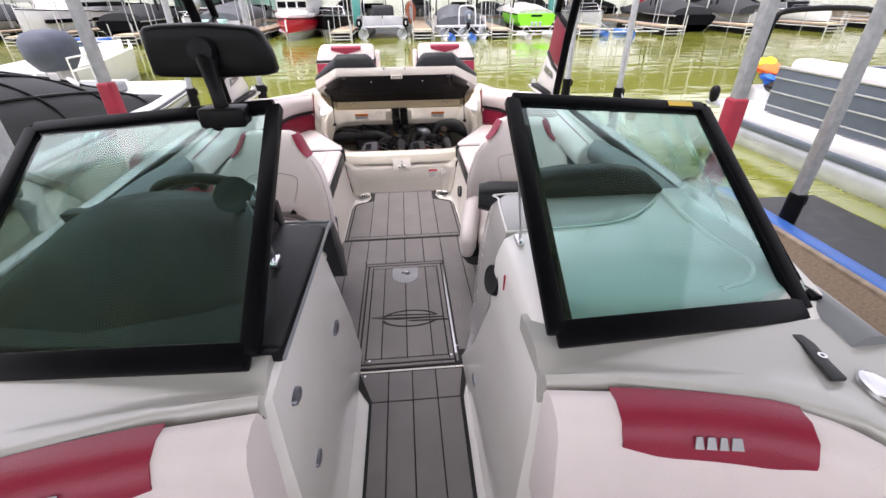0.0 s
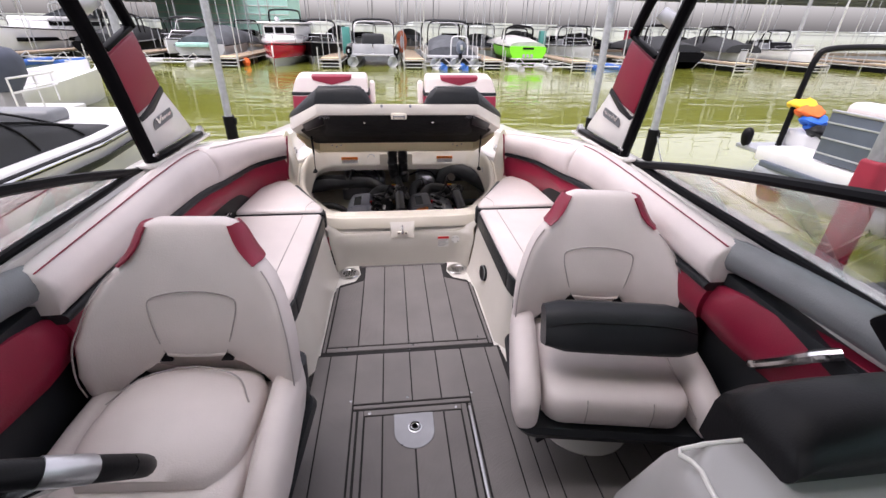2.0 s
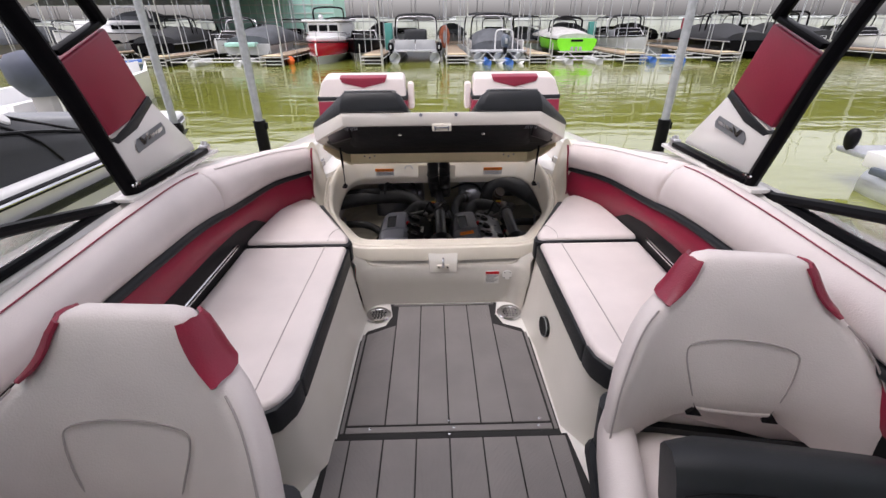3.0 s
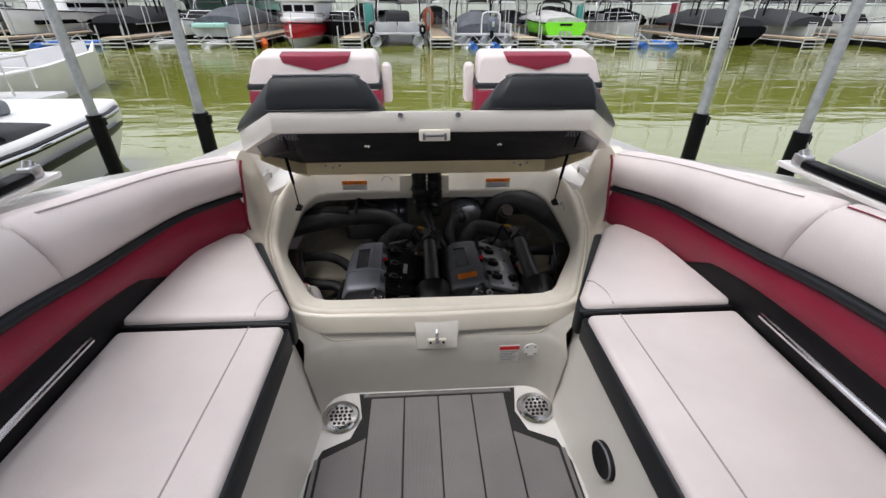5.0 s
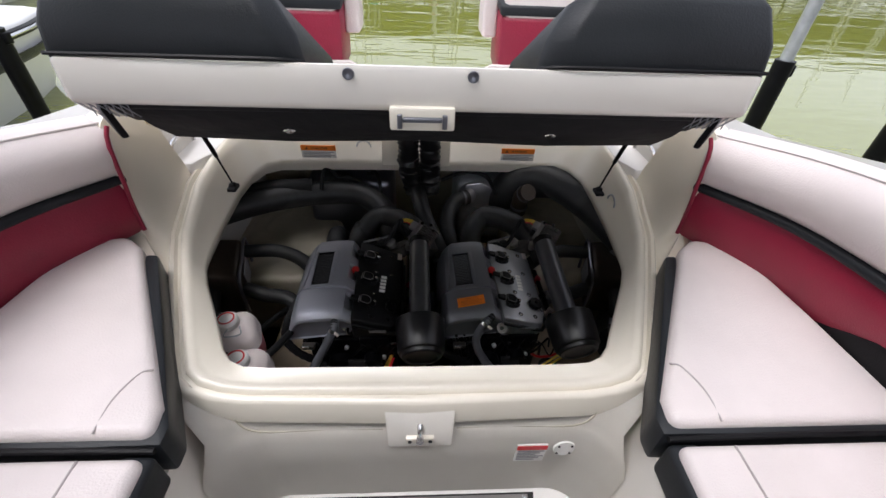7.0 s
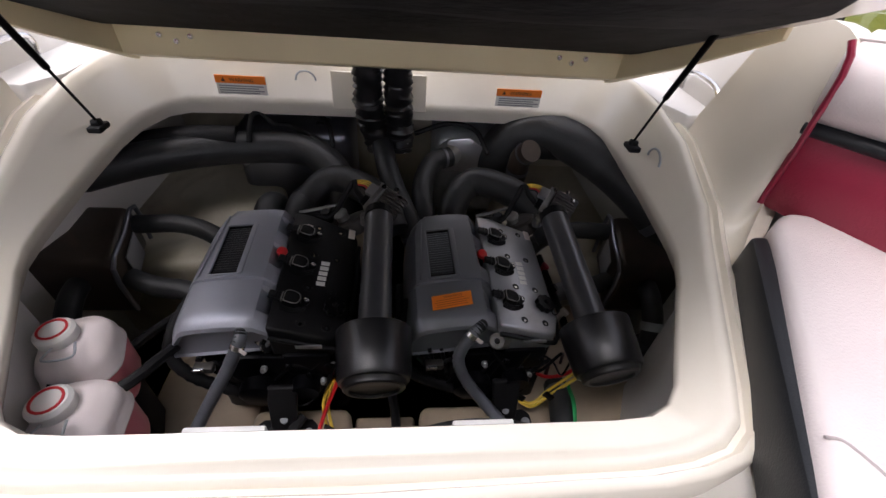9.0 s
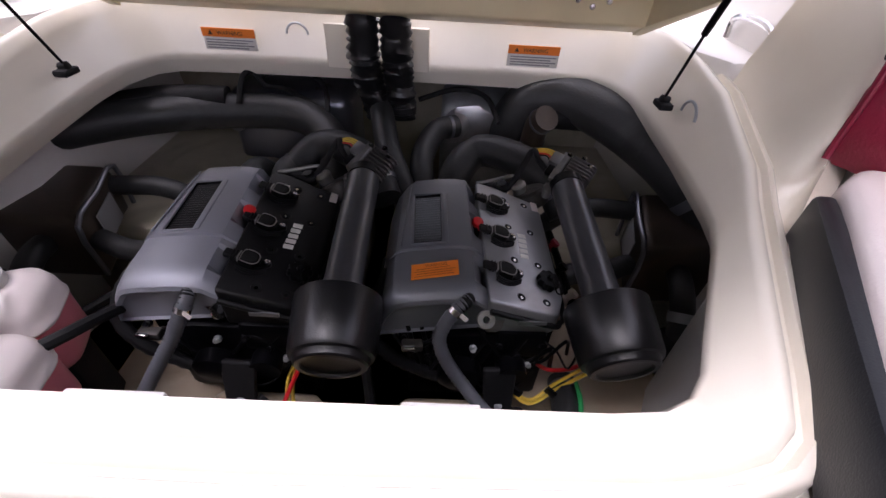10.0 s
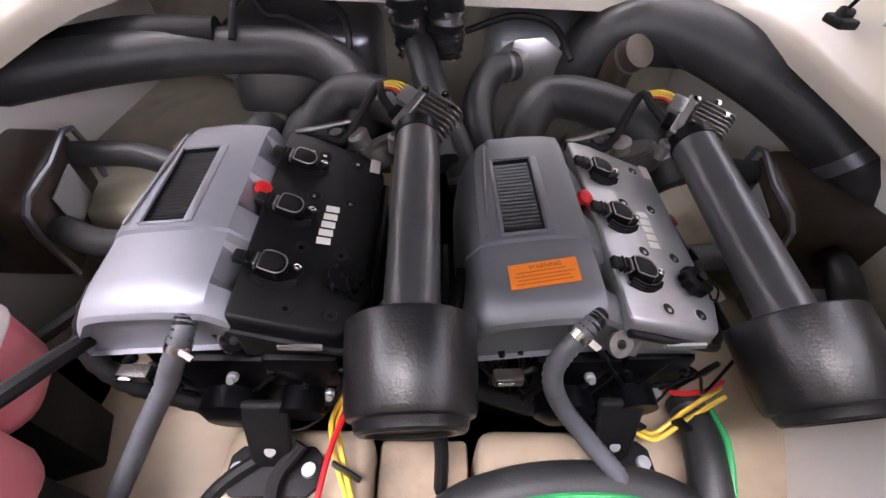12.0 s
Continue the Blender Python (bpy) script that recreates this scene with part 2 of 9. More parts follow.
def hang(ob, parent):
    if parent is not None:
        ob.parent = parent
        if parent.data is None:
            ob.matrix_parent_inverse = Matrix.Translation(-Vector(parent.location))
    return ob


def part(name, bm, mat, parent=None, label="", angle=35):
    ob = hang(new(name, finish(name, bm, mat, angle)), parent)
    if label:
        ob["label"] = label
    return ob


def solo(name, bm, mat, label, category, group="", kind="", angle=35):
    return tagged(part(name, bm, mat, None, "", angle), label, category, group, kind)


def bevel(bm, w, seg=2, limit=25):
    es = [e for e in bm.edges if len(e.link_faces) == 2 and e.calc_face_angle(0) > radians(limit)]
    if es and w > 0:
        bmesh.ops.bevel(bm, geom=es, offset=w, segments=seg, profile=0.5, affect="EDGES", clamp_overlap=True)
    return bm


def box(x0, x1, y0, y1, z0, z1, b=0.0, seg=2, bm=None, m=None):
    one = bmesh.new()
    bmesh.ops.create_cube(one, size=1, matrix=Matrix.LocRotScale(((x0 + x1) / 2, (y0 + y1) / 2, (z0 + z1) / 2), None, (abs(x1 - x0), abs(y1 - y0), abs(z1 - z0))))
    if b:
        bevel(one, b, seg)
    if m is not None:
        one.transform(m)
    return join(bm, one)


def join(bm, one):
    if bm is None:
        return one
    me = bpy.data.meshes.new("tmp")
    one.to_mesh(me)
    one.free()
    bm.from_mesh(me)
    bpy.data.meshes.remove(me)
    return bm


def loft(rings, closed=True, caps=True, bm=None):
    one = bmesh.new()
    vs = [[one.verts.new(p) for p in r] for r in rings]
    n = len(rings[0])
    for a, b in zip(vs, vs[1:]):
        for i in range(n if closed else n - 1):
            j = (i + 1) % n
            try:
                one.faces.new((a[i], a[j], b[j], b[i]))
            except ValueError:
                pass
    if caps and closed:
        one.faces.new(vs[0][::-1])
        one.faces.new(vs[-1])
    return join(bm, one)


def slab(outline, z0, z1, b=0.0, seg=2, bm=None):
    """An outline in plan, from z0 to z1 (numbers, or functions of x and y)."""
    f0 = z0 if callable(z0) else (lambda x, y: z0)
    f1 = z1 if callable(z1) else (lambda x, y: z1)
    one = loft([[(x, y, f0(x, y)) for x, y in outline], [(x, y, f1(x, y)) for x, y in outline]])
    bmesh.ops.recalc_face_normals(one, faces=one.faces)
    if b:
        bevel(one, b, seg)
    return join(bm, one)


def prism(points, d, b=0.0, seg=2, bm=None):
    """A polygon in space, thickened along d."""
    d = Vector(d)
    one = loft([[Vector(p) for p in points], [Vector(p) + d for p in points]])
    bmesh.ops.recalc_face_normals(one, faces=one.faces)
    if b:
        bevel(one, b, seg)
    return join(bm, one)


def smooth_line(pts, k=6):
    pts = [Vector(p) for p in pts]
    if len(pts) < 3 or k < 2:
        return pts
    out = []
    q = [pts[0] * 2 - pts[1]] + pts + [pts[-1] * 2 - pts[-2]]
    for i in range(1, len(q) - 2):
        a, b, c, d = q[i - 1:i + 3]
        for s in range(k):
            t = s / k
            out.append(0.5 * ((2 * b) + (c - a) * t + (2 * a - 5 * b + 4 * c - d) * t * t + (3 * b - a - 3 * c + d) * t ** 3))
    return out + [pts[-1]]


def tube(pts, r, n=10, k=6, bm=None, rib=0.0, flat=1.0):
    line = smooth_line(pts, k)
    if rib:
        fine = []
        for a, b in zip(line, line[1:]):
            m = max(1, int((b - a).length / rib))
            fine += [a.lerp(b, i / m) for i in range(m)]
        line = fine + [line[-1]]
    rings, normal = [], None
    for i, p in enumerate(line):
        t = (line[min(i + 1, len(line) - 1)] - line[max(i - 1, 0)]).normalized()
        if normal is None:
            normal = t.orthogonal().normalized()
        normal = (normal - t * normal.dot(t)).normalized()
        bi = t.cross(normal)
        f = i / max(1, len(line) - 1)
        rr = r(f) if callable(r) else r
        if rib and i % 2:
            rr *= 0.88
        rings.append([p + normal * math.cos(2 * math.pi * j / n) * rr + bi * math.sin(2 * math.pi * j / n) * rr * flat for j in range(n)])
    return loft(rings, bm=bm)


def lathe(profile, m=None, n=24, bm=None):
    one = loft([[(r * math.cos(2 * math.pi * i / n), r * math.sin(2 * math.pi * i / n), z) for i in range(n)] for r, z in profile])
    if m is not None:
        one.transform(m)
    return join(bm, one)


def ring_lathe(profile, m=None, n=24, bm=None):
    """A turned ring that keeps its hole: the profile is closed on itself."""
    one = loft([[(r * math.cos(2 * math.pi * i / n), r * math.sin(2 * math.pi * i / n), z) for i in range(n)] for r, z in list(profile) + [profile[0]]], caps=False)
    bmesh.ops.remove_doubles(one, verts=one.verts, dist=1e-6)
    if m is not None:
        one.transform(m)
    return join(bm, one)


def aim(p, q):
    """A pose at p whose z axis points to q."""
    return Matrix.Translation(p) @ (Vector(q) - Vector(p)).to_track_quat("Z", "Y").to_matrix().to_4x4()


def bar(p, q, w, h, up=(0, 0, 1), b=0.004, bm=None):
    """A straight bar of section w x h from p to q."""
    p, q = Vector(p), Vector(q)
    t = (q - p).normalized()
    s = t.cross(Vector(up)).normalized()
    u = s.cross(t)
    ring = lambda o: [o + s * (w / 2) + u * (h / 2), o - s * (w / 2) + u * (h / 2), o - s * (w / 2) - u * (h / 2), o + s * (w / 2) - u * (h / 2)]
    one = loft([ring(p), ring(q)])
    bmesh.ops.recalc_face_normals(one, faces=one.faces)
    if b:
        bevel(one, b, 2)
    return join(bm, one)


def lettering(body, size, m):
    """A word in the built-in font as a thin mesh, its base line along x of m."""
    cu = bpy.data.curves.new("lettering", "FONT")
    cu.body, cu.size, cu.align_x, cu.extrude = body, size, "CENTER", 0.0003
    ob = bpy.data.objects.new("lettering", cu)
    me = bpy.data.meshes.new_from_object(ob)
    bm = bmesh.new()
    bm.from_mesh(me)
    bm.transform(m)
    bpy.data.objects.remove(ob)
    bpy.data.meshes.remove(me)
    return bm


def lerp(a, b, f):
    return a + (b - a) * f


def along(table, y):
    """Straight interpolation in a table of (y, value)."""
    if y <= table[0][0]:
        return table[0][1]
    for (a, u), (b, v) in zip(table, table[1:]):
        if y <= b:
            return lerp(u, v, (y - a) / (b - a))
    return table[-1][1]


# ---- the water and the boat's shell ----
def water():
    bm = bmesh.new()
    bmesh.ops.create_grid(bm, x_segments=8, y_segments=8, size=900)
    ob = solo("water", bm, WATER, "murky green lake water with light ripples", "water", kind="structure")
    ob.location = (0, 0, -0.30)


water()

BEAM = [(-3.7, 0.05), (-2.6, 0.45), (-1.5, 0.82), (-0.5, 1.02), (0.5, 1.13), (1.5, 1.21), (2.6, 1.25), (3.5, 1.24), (4.2, 1.14), (4.7, 1.06), (5.4, 0.98)]
SHEER = [(-3.7, 0.82), (-2.6, 0.80), (0.8, 0.79), (1.5, 0.79), (2.6, 0.80), (3.3, 0.815), (3.7, 0.815), (4.1, 0.75), (4.5, 0.665), (5.4, 0.60)]
INNER = [(-3.7, 0.02), (-2.6, 0.30), (-1.5, 0.66), (-0.5, 0.86), (0.5, 0.96), (1.2, 1.02), (2.6, 1.075), (3.6, 1.075), (4.1, 1.0), (4.4, 0.90), (4.6, 0.82), (5.4, 0.80)]


def hull_side(s, y0, y1):
    rings = []
    n = int(round((y1 - y0) / 0.11))
    for k in range(n + 1):
        y = lerp(y0, y1, k / n)
        b, z, i = along(BEAM, y), along(SHEER, y) - along(((0.2, 0.0), (0.55, 0.05), (1.22, 0.05), (1.35, 0.0)), y), along(INNER, y)
        rings.append([(s * p, y, q) for p, q in ((i, z - 0.10), (i + 0.015, z - 0.012), (i + 0.03, z), (b - 0.05, z + 0.002), (b - 0.012, z - 0.02), (b, z - 0.06), (b + 0.012, z - 0.09), (b - 0.005, z - 0.13), (b - 0.03, 0.2), (b - 0.12, -0.42), (i - 0.06 if i > 0.7 else i * 0.8, -0.42))])
    return loft(rings)


hull = thing("boat_hull", (0, 1.2, -0.4), "white gelcoat sport boat hull and side decks", "boat hull", kind="structure")
for s in (-1, 1):
    part("side_deck", hull_side(s, 1.3, 5.39), GELCOAT, hull)
    part("foredeck_side", hull_side(s, -3.7, 1.297), DECKGEL, hull, "silver-beige forward side deck")
    rail = []
    for i in range(64):
        y = -3.7 + i * 0.145
        if y < 5.4:
            rail.append((s * (along(BEAM, y) + 0.012), y, along(SHEER, y) - 0.10))
    part("rub_rail", tube(rail, 0.022, 8, 1), BLACKPLASTIC, hull, "black rubber rub rail")
bm = bmesh.new()
box(-0.95, 0.95, -2.0, 5.35, -0.50, -0.425, bm=bm)
part("hull_bottom", bm, BILGE, hull)
bm = slab([(-0.98, 5.41), (0.98, 5.41), (0.95, 5.95), (0.75, 6.1), (-0.75, 6.1), (-0.95, 5.95)], 0.13, 0.20, 0.02)
part("swim_platform", bm, GELCOAT, hull, "white swim platform behind the transom")
bm = box(-0.96, 0.96, 5.34, 5.40, -0.4, 0.50, 0.01)
part("transom", bm, GELCOAT, hull)
# aft deck on each side of the engine hatch
for s in (-1, 1):
    bm = slab([(s * x, y) for x, y in ((0.750, 4.67), (0.99, 4.63), (0.95, 5.38), (0.70, 5.38), (0.715, 4.76))], 0.40, lambda x, y: 0.462 + 0.10 * (abs(x) - 0.7), 0.01)
    part("aft_deck", bm, GELCOAT, hull)

# ---- cockpit sole ----
floor = thing("floor", (0, 2.4, -0.03), "grey ribbed foam decking with dark plank seams", "floor", kind="structure")
bm = slab([(-1.05, -0.4), (1.05, -0.4), (1.05, 3.4), (0.52, 3.86), (-0.52, 3.86), (-1.05, 3.4)], -0.05, -0.010)
part("sole", bm, GELCOAT, floor, "white fibreglass sole")
part("bow_sole", slab([(-0.22, -2.7), (0.22, -2.7), (0.82, -0.41), (-0.82, -0.41)], -0.05, -0.010), GELCOAT, floor, "white bow sole")
SEAM = material("dark_foam_seam", (0.018, 0.017, 0.017), 0.9, bump=0.2)
for o in ([(-0.418, 2.985), (0.418, 2.985), (0.412, 3.52), (0.385, 3.60), (0.30, 3.64), (0.27, 3.72), (0.29, 3.825), (-0.29, 3.825), (-0.27, 3.72), (-0.30, 3.64), (-0.385, 3.60), (-0.412, 3.52)],
          [(-0.26, 1.785), (0.27, 1.785), (0.29, 1.87), (1.0, 1.87), (1.0, 2.72), (0.46, 2.78), (0.44, 2.9845), (-0.44, 2.9845), (-0.46, 2.72), (-1.0, 2.7), (-1.0, 2.02), (-0.36, 2.02), (-0.30, 1.85)],
          [(-0.165, 0.2), (0.205, 0.2), (0.235, 1.60), (0.26, 1.70), (0.26, 1.768), (-0.225, 1.768), (-0.225, 1.70), (-0.165, 1.60)]):
    part("foam_base", slab(o, -0.010, -0.0045), SEAM, floor, "dark foam showing in the seams")


def plank(x0, x1, y0, y1, x2=None, x3=None, z=0.0, y2=None, y3=None):
    g = 0.0028
    x2, x3 = x0 if x2 is None else x2, x1 if x3 is None else x3
    y2, y3 = y1 if y2 is None else y2, y1 if y3 is None else y3
    o = [(x0 + g, y0 + g), (x1 - g, y0 + g), (x3 - g, y3 - g), (x2 + g, y2 - g)]
    return part("plank", slab(o, z - 0.0046, z, 0.0012, 1), EVA, floor)


W = 0.1225
# aft run
for i in range(-2, 2):
    plank(i * W, (i + 1) * W, 3.035, 3.80)
plank(-0.392, -2 * W, 3.035, 3.57, -0.384, -2 * W, y3=3.64)
plank(2 * W, 0.392, 3.035, 3.57, 2 * W, 0.384, y2=3.64, y3=3.57)
# border strips of the aft run
plank(-0.414, -0.396, 3.0, 3.57, -0.406, -0.388)
plank(0.396, 0.414, 3.0, 3.57, 0.388, 0.406)
plank(-0.394, 0.394, 3.0, 3.031)
plank(-0.275, 0.275, 3.803, 3.822)
# middle run
for i in range(-8, 8):
    x0, x1 = i * W, (i + 1) * W
    if -2 <= i <= 1:
        plank(x0, x1, 2.672, 2.975)
    elif i in (-3, 2):
        plank(x0, x1, 2.025 if i < 0 else 1.875, 2.975)
    elif i in (-4, 3):
        a, b = sorted((x0 if i == 3 else x1, math.copysign(0.432, x0)))
        plank(a, b, 2.025 if i < 0 else 1.875, 2.975)
        a, b = sorted((x1 if i == 3 else x0, math.copysign(0.432, x0)))
        plank(a, b, 2.025 if i < 0 else 1.875, 2.72)
    else:
        plank(x0, x1, 2.025 if i < 0 else 1.875, 2.70)
plank(-0.30, -0.255, 1.80, 2.02)
# frame round the hatch
for a in ((-0.243, 0.243, 2.645, 2.668), (-0.243, -0.226, 1.80, 2.64), (0.226, 0.243, 1.80, 2.64), (-0.222, 0.222, 1.792, 1.812)):
    plank(*a)
# forward run
for x0, x1, x2, x3 in ((-0.155, -0.085, -0.155, -0.085), (-0.085, 0.02, -0.085, 0.02), (0.02, 0.125, 0.02, 0.125), (0.125, 0.195, 0.125, 0.222)):
    plank(x0, x1, 0.25, 1.60, x2, x3)
for x0, x1, x2, x3 in ((-0.155, -0.085, -0.215, -0.085), (-0.085, 0.02, -0.085, 0.02), (0.02, 0.125, 0.02, 0.125), (0.125, 0.222, 0.125, 0.25)):
    plank(x0, x1, 1.60, 1.762, x2, x3)

# ---- sole hatch ----
hatch = thing("floor_hatch", (0, 2.23, 0), "grey foam-covered locker hatch set in the sole", "hatch")
bm = slab([(-0.222, 1.816), (0.222, 1.816), (0.222, 2.641), (-0.222, 2.641)], -0.010, -0.004)
part("hatch_base", bm, SEAM, hatch)
for x0, x1 in ((-0.195, -W), (-W, 0), (0, W), (W, 0.195)):
    inner = abs(x0 + x1) / 2 < W
    bm = slab([(x0 + 0.003, 1.85), (x1 - 0.003, 1.85), (x1 - 0.003, 2.605), (x0 + 0.003, 2.605)], -0.0045, 0.0003, 0.0012, 1)
    part("plank", bm, EVA, hatch)
for x0, x1, y0, y1 in ((-0.219, -0.2, 1.82, 2.637), (0.2, 0.219, 1.82, 2.637), (-0.197, 0.197, 1.82, 1.844), (-0.197, 0.197, 2.612, 2.637)):
    part("hatch_border", slab([(x0, y0), (x1, y0), (x1, y1), (x0, y1)], -0.0045, 0.0003, 0.0012, 1), EVA, hatch)
part("edge_strip", box(0.2265, 0.236, 1.85, 2.62, -0.004, 0.0042, 0.001), ALU, hatch, "bright aluminium edge strip")
o = [(-0.078, 2.605), (-0.078, 2.52)] + [(0.078 * math.cos(a), 2.52 + 0.078 * math.sin(a)) for a in [math.pi + math.pi * k / 14 for k in range(1, 14)]] + [(0.078, 2.52), (0.078, 2.605)]
plate = part("ring_plate", slab(o, 0.0006, 0.004, 0.002, 1), PLATE, hatch, "pale plate round the lift ring")
part("ring_cup", lathe([(0.0, 0.004), (0.026, 0.004), (0.027, 0.0065), (0.022, 0.0075), (0.020, 0.004), (0.0, 0.004)], Matrix.Translation((0.003, 2.535, 0.0)), 20), STEEL, plate, "steel ring cup")
ringpts = [(0.003 + 0.015 * math.cos(a), 2.535 + 0.015 * math.sin(a), 0.009) for a in [2 * math.pi * k / 16 for k in range(17)]]
part("lift_ring", tube(ringpts, 0.0028, 8, 1), STEEL, plate)


def emblem():
    bm = bmesh.new()
    for r0, r1, a0, a1 in ((1.0, 0.9, 15, 172), (1.0, 0.9, 190, 342)):
        out = [(0.02 + 0.15 * r0 * math.cos(radians(a)), 2.125 + 0.068 * r0 * math.sin(radians(a))) for a in range(a0, a1, 6)]
        inn = [(0.02 + 0.15 * r1 * math.cos(radians(a)), 2.125 + 0.068 * r1 * 0.95 * math.sin(radians(a))) for a in range(a0, a1, 6)]
        slab(out + inn[::-1], 0.0002, 0.0016, bm=bm)
    slab([(-0.185, 2.145), (-0.05, 2.162), (0.16, 2.146), (0.16, 2.139), (-0.05, 2.150)], 0.0002, 0.0017, bm=bm)
    slab([(-0.185, 2.141), (-0.05, 2.136), (0.20, 2.126), (0.20, 2.117), (-0.05, 2.118), (-0.12, 2.128)], 0.0002, 0.0018, bm=bm)
    slab([(0.0, 2.110), (0.215, 2.105), (0.215, 2.093), (0.03, 2.098)], 0.0002, 0.0017, bm=bm)
    part("emblem", bm, SEAM, hatch, "dark oval spear emblem")


emblem()
screw = lathe([(0.0, 0.0), (0.006, 0.0), (0.0055, 0.0022), (0.0, 0.003)], None, 10)
screw_mesh = finish("screw", screw, STEEL)
for x, y in ((-0.175, 1.835), (0.208, 1.842), (-0.175, 2.62), (0.175, 2.62), (-0.255, 2.69), (0.252, 2.69), (0.0, 2.99), (-0.30, 3.018), (0.018, 3.018), (0.34, 3.018), (0.0, 3.05), (0.35, 3.05), (-0.257, 3.812), (0.263, 3.812), (0.215, 1.765), (-0.19, 1.745), (-0.02, 2.69), (0.30, 2.2), (-0.30, 2.2), (0.24, 1.90)):
    ob = hang(new("screw", screw_mesh), floor)
    ob.matrix_parent_inverse = Matrix.Translation(-Vector(floor.location))
    ob.location = (x, y, 0.0002)


def drain(s):
    t = thing("deck_drain", (s * 0.345, 3.728, -0.008), "round stainless deck drain with a perforated plate", "drain", "deck drains")
    m = Matrix.Translation((s * 0.345, 3.728, 0))
    part("flange", lathe([(0.0, -0.008), (0.062, -0.008), (0.066, 0.0), (0.060, 0.006), (0.046, 0.007), (0.044, 0.003), (0.0, 0.003)], m, 32), STEEL, t)
    hole = finish("drain_hole", lathe([(0.0, 0.0), (0.0058, 0.0), (0.0058, 0.0008), (0.0, 0.0008)], None, 8), BLACKMATT)
    for i in range(-2, 3):
        for j in range(-2, 3):
            if i * i + j * j < 7:
                ob = hang(new("drain_hole", hole), t)
                ob.location = (s * 0.345 + 0.0155 * i + 0.004 * (j % 2), 3.728 + 0.0155 * j, 0.0031)


drain(-1)
drain(1)

# ---- benches with their backrests ----
TOPLINE = [(0.960, 2.45, 0.785), (0.970, 2.8, 0.800), (0.982, 3.2, 0.815), (0.985, 3.55, 0.815), (0.958, 3.88, 0.772), (0.895, 4.19, 0.733), (0.766, 4.400, 0.706)]
LOWLINE = [(0.95, 2.45, 0.42), (0.955, 2.8, 0.41), (0.955, 3.2, 0.405), (0.958, 3.55, 0.405), (0.955, 3.85, 0.405), (0.932, 4.15, 0.405), (0.795, 4.395, 0.405)]
# where the charcoal band ends and the crimson band begins, as shares of the height, along the bench
BANDTOP = [(2.45, 0.68), (2.92, 0.67), (3.39, 0.615), (3.73, 0.555), (4.0, 0.555), (4.4, 0.575)]
REDFOOT = [(2.45, 0.30), (3.1, 0.28), (3.75, 0.25), (3.92, 0.21), (4.02, 0.08), (4.08, -0.03), (4.4, -0.03)]


def backrest(s, f0, f1, mat, name, parent, bulge, u0=0.0, u1=1.0, over=False, label="", taper=None):
    lo, hi = smooth_line(LOWLINE, 6), smooth_line(TOPLINE, 6)
    n = len(lo) - 1
    rings = []
    i0, i1 = int(round(u0 * n)), int(round(u1 * n))
    stations = [float(i) for i in range(i0, i1 + 1)]
    if over:
        stations = [i0, i0 + 0.12, i0 + 0.3] + stations[1:-1] + [i1 - 0.3, i1 - 0.12, i1]
    for q in stations:
        i = min(int(q), n - 1)
        a, b = lo[i].lerp(lo[i + 1], q - i), hi[i].lerp(hi[i + 1], q - i)
        t = (hi[min(i + 1, n)] - hi[max(i - 1, 0)]).normalized()
        inward = Vector((0, 0, 1)).cross(t).normalized()
        if inward.x > 0:
            inward = -inward
        g0, g1 = taper(b.y) if taper else (f0, f1)
        near = min(q - i0, i1 - q)
        full_ = 1.0 if not over else min(1.0, 0.35 + 0.65 * math.sin(min(1.0, near / 0.3) * math.pi / 2))
        skew = 0.05 if over and (u0 > 0 and q - i0 < 1 or u1 < 1 and i1 - q < 1) else 0.0
        ring = []
        m = 6
        for k in range(m + 1):
            f = g0 + (g1 - g0) * k / m
            w = math.sin(math.pi * k / m) ** 0.6 if 0 < k < m else 0.0
            ring.append(a.lerp(b, f) + inward * bulge * w * full_ + t * skew * (0.5 - k / m))
        top = a.lerp(b, g1) - t * skew * 0.5 - Vector((0, 0, 0.016 * (1 - full_)))
        if over:
            ring += [top + inward * -0.02 + Vector((0, 0, 0.018 * full_)), top + inward * -0.055 + Vector((0, 0, 0.022 * full_)), top + inward * -0.085 + Vector((0, 0, 0.01)), top + inward * -0.105 + Vector((0, 0, -0.05))]
            ring.append(a.lerp(b, g0) + inward * -0.09)
        else:
            ring.append(top + inward * -0.05)
            ring.append(a.lerp(b, g0) + inward * -0.05)
        rings.append([Vector((s * p.x, p.y, p.z)) for p in ring])
    bm = loft(rings)
    return part(name, bm, mat, parent, label, 50)


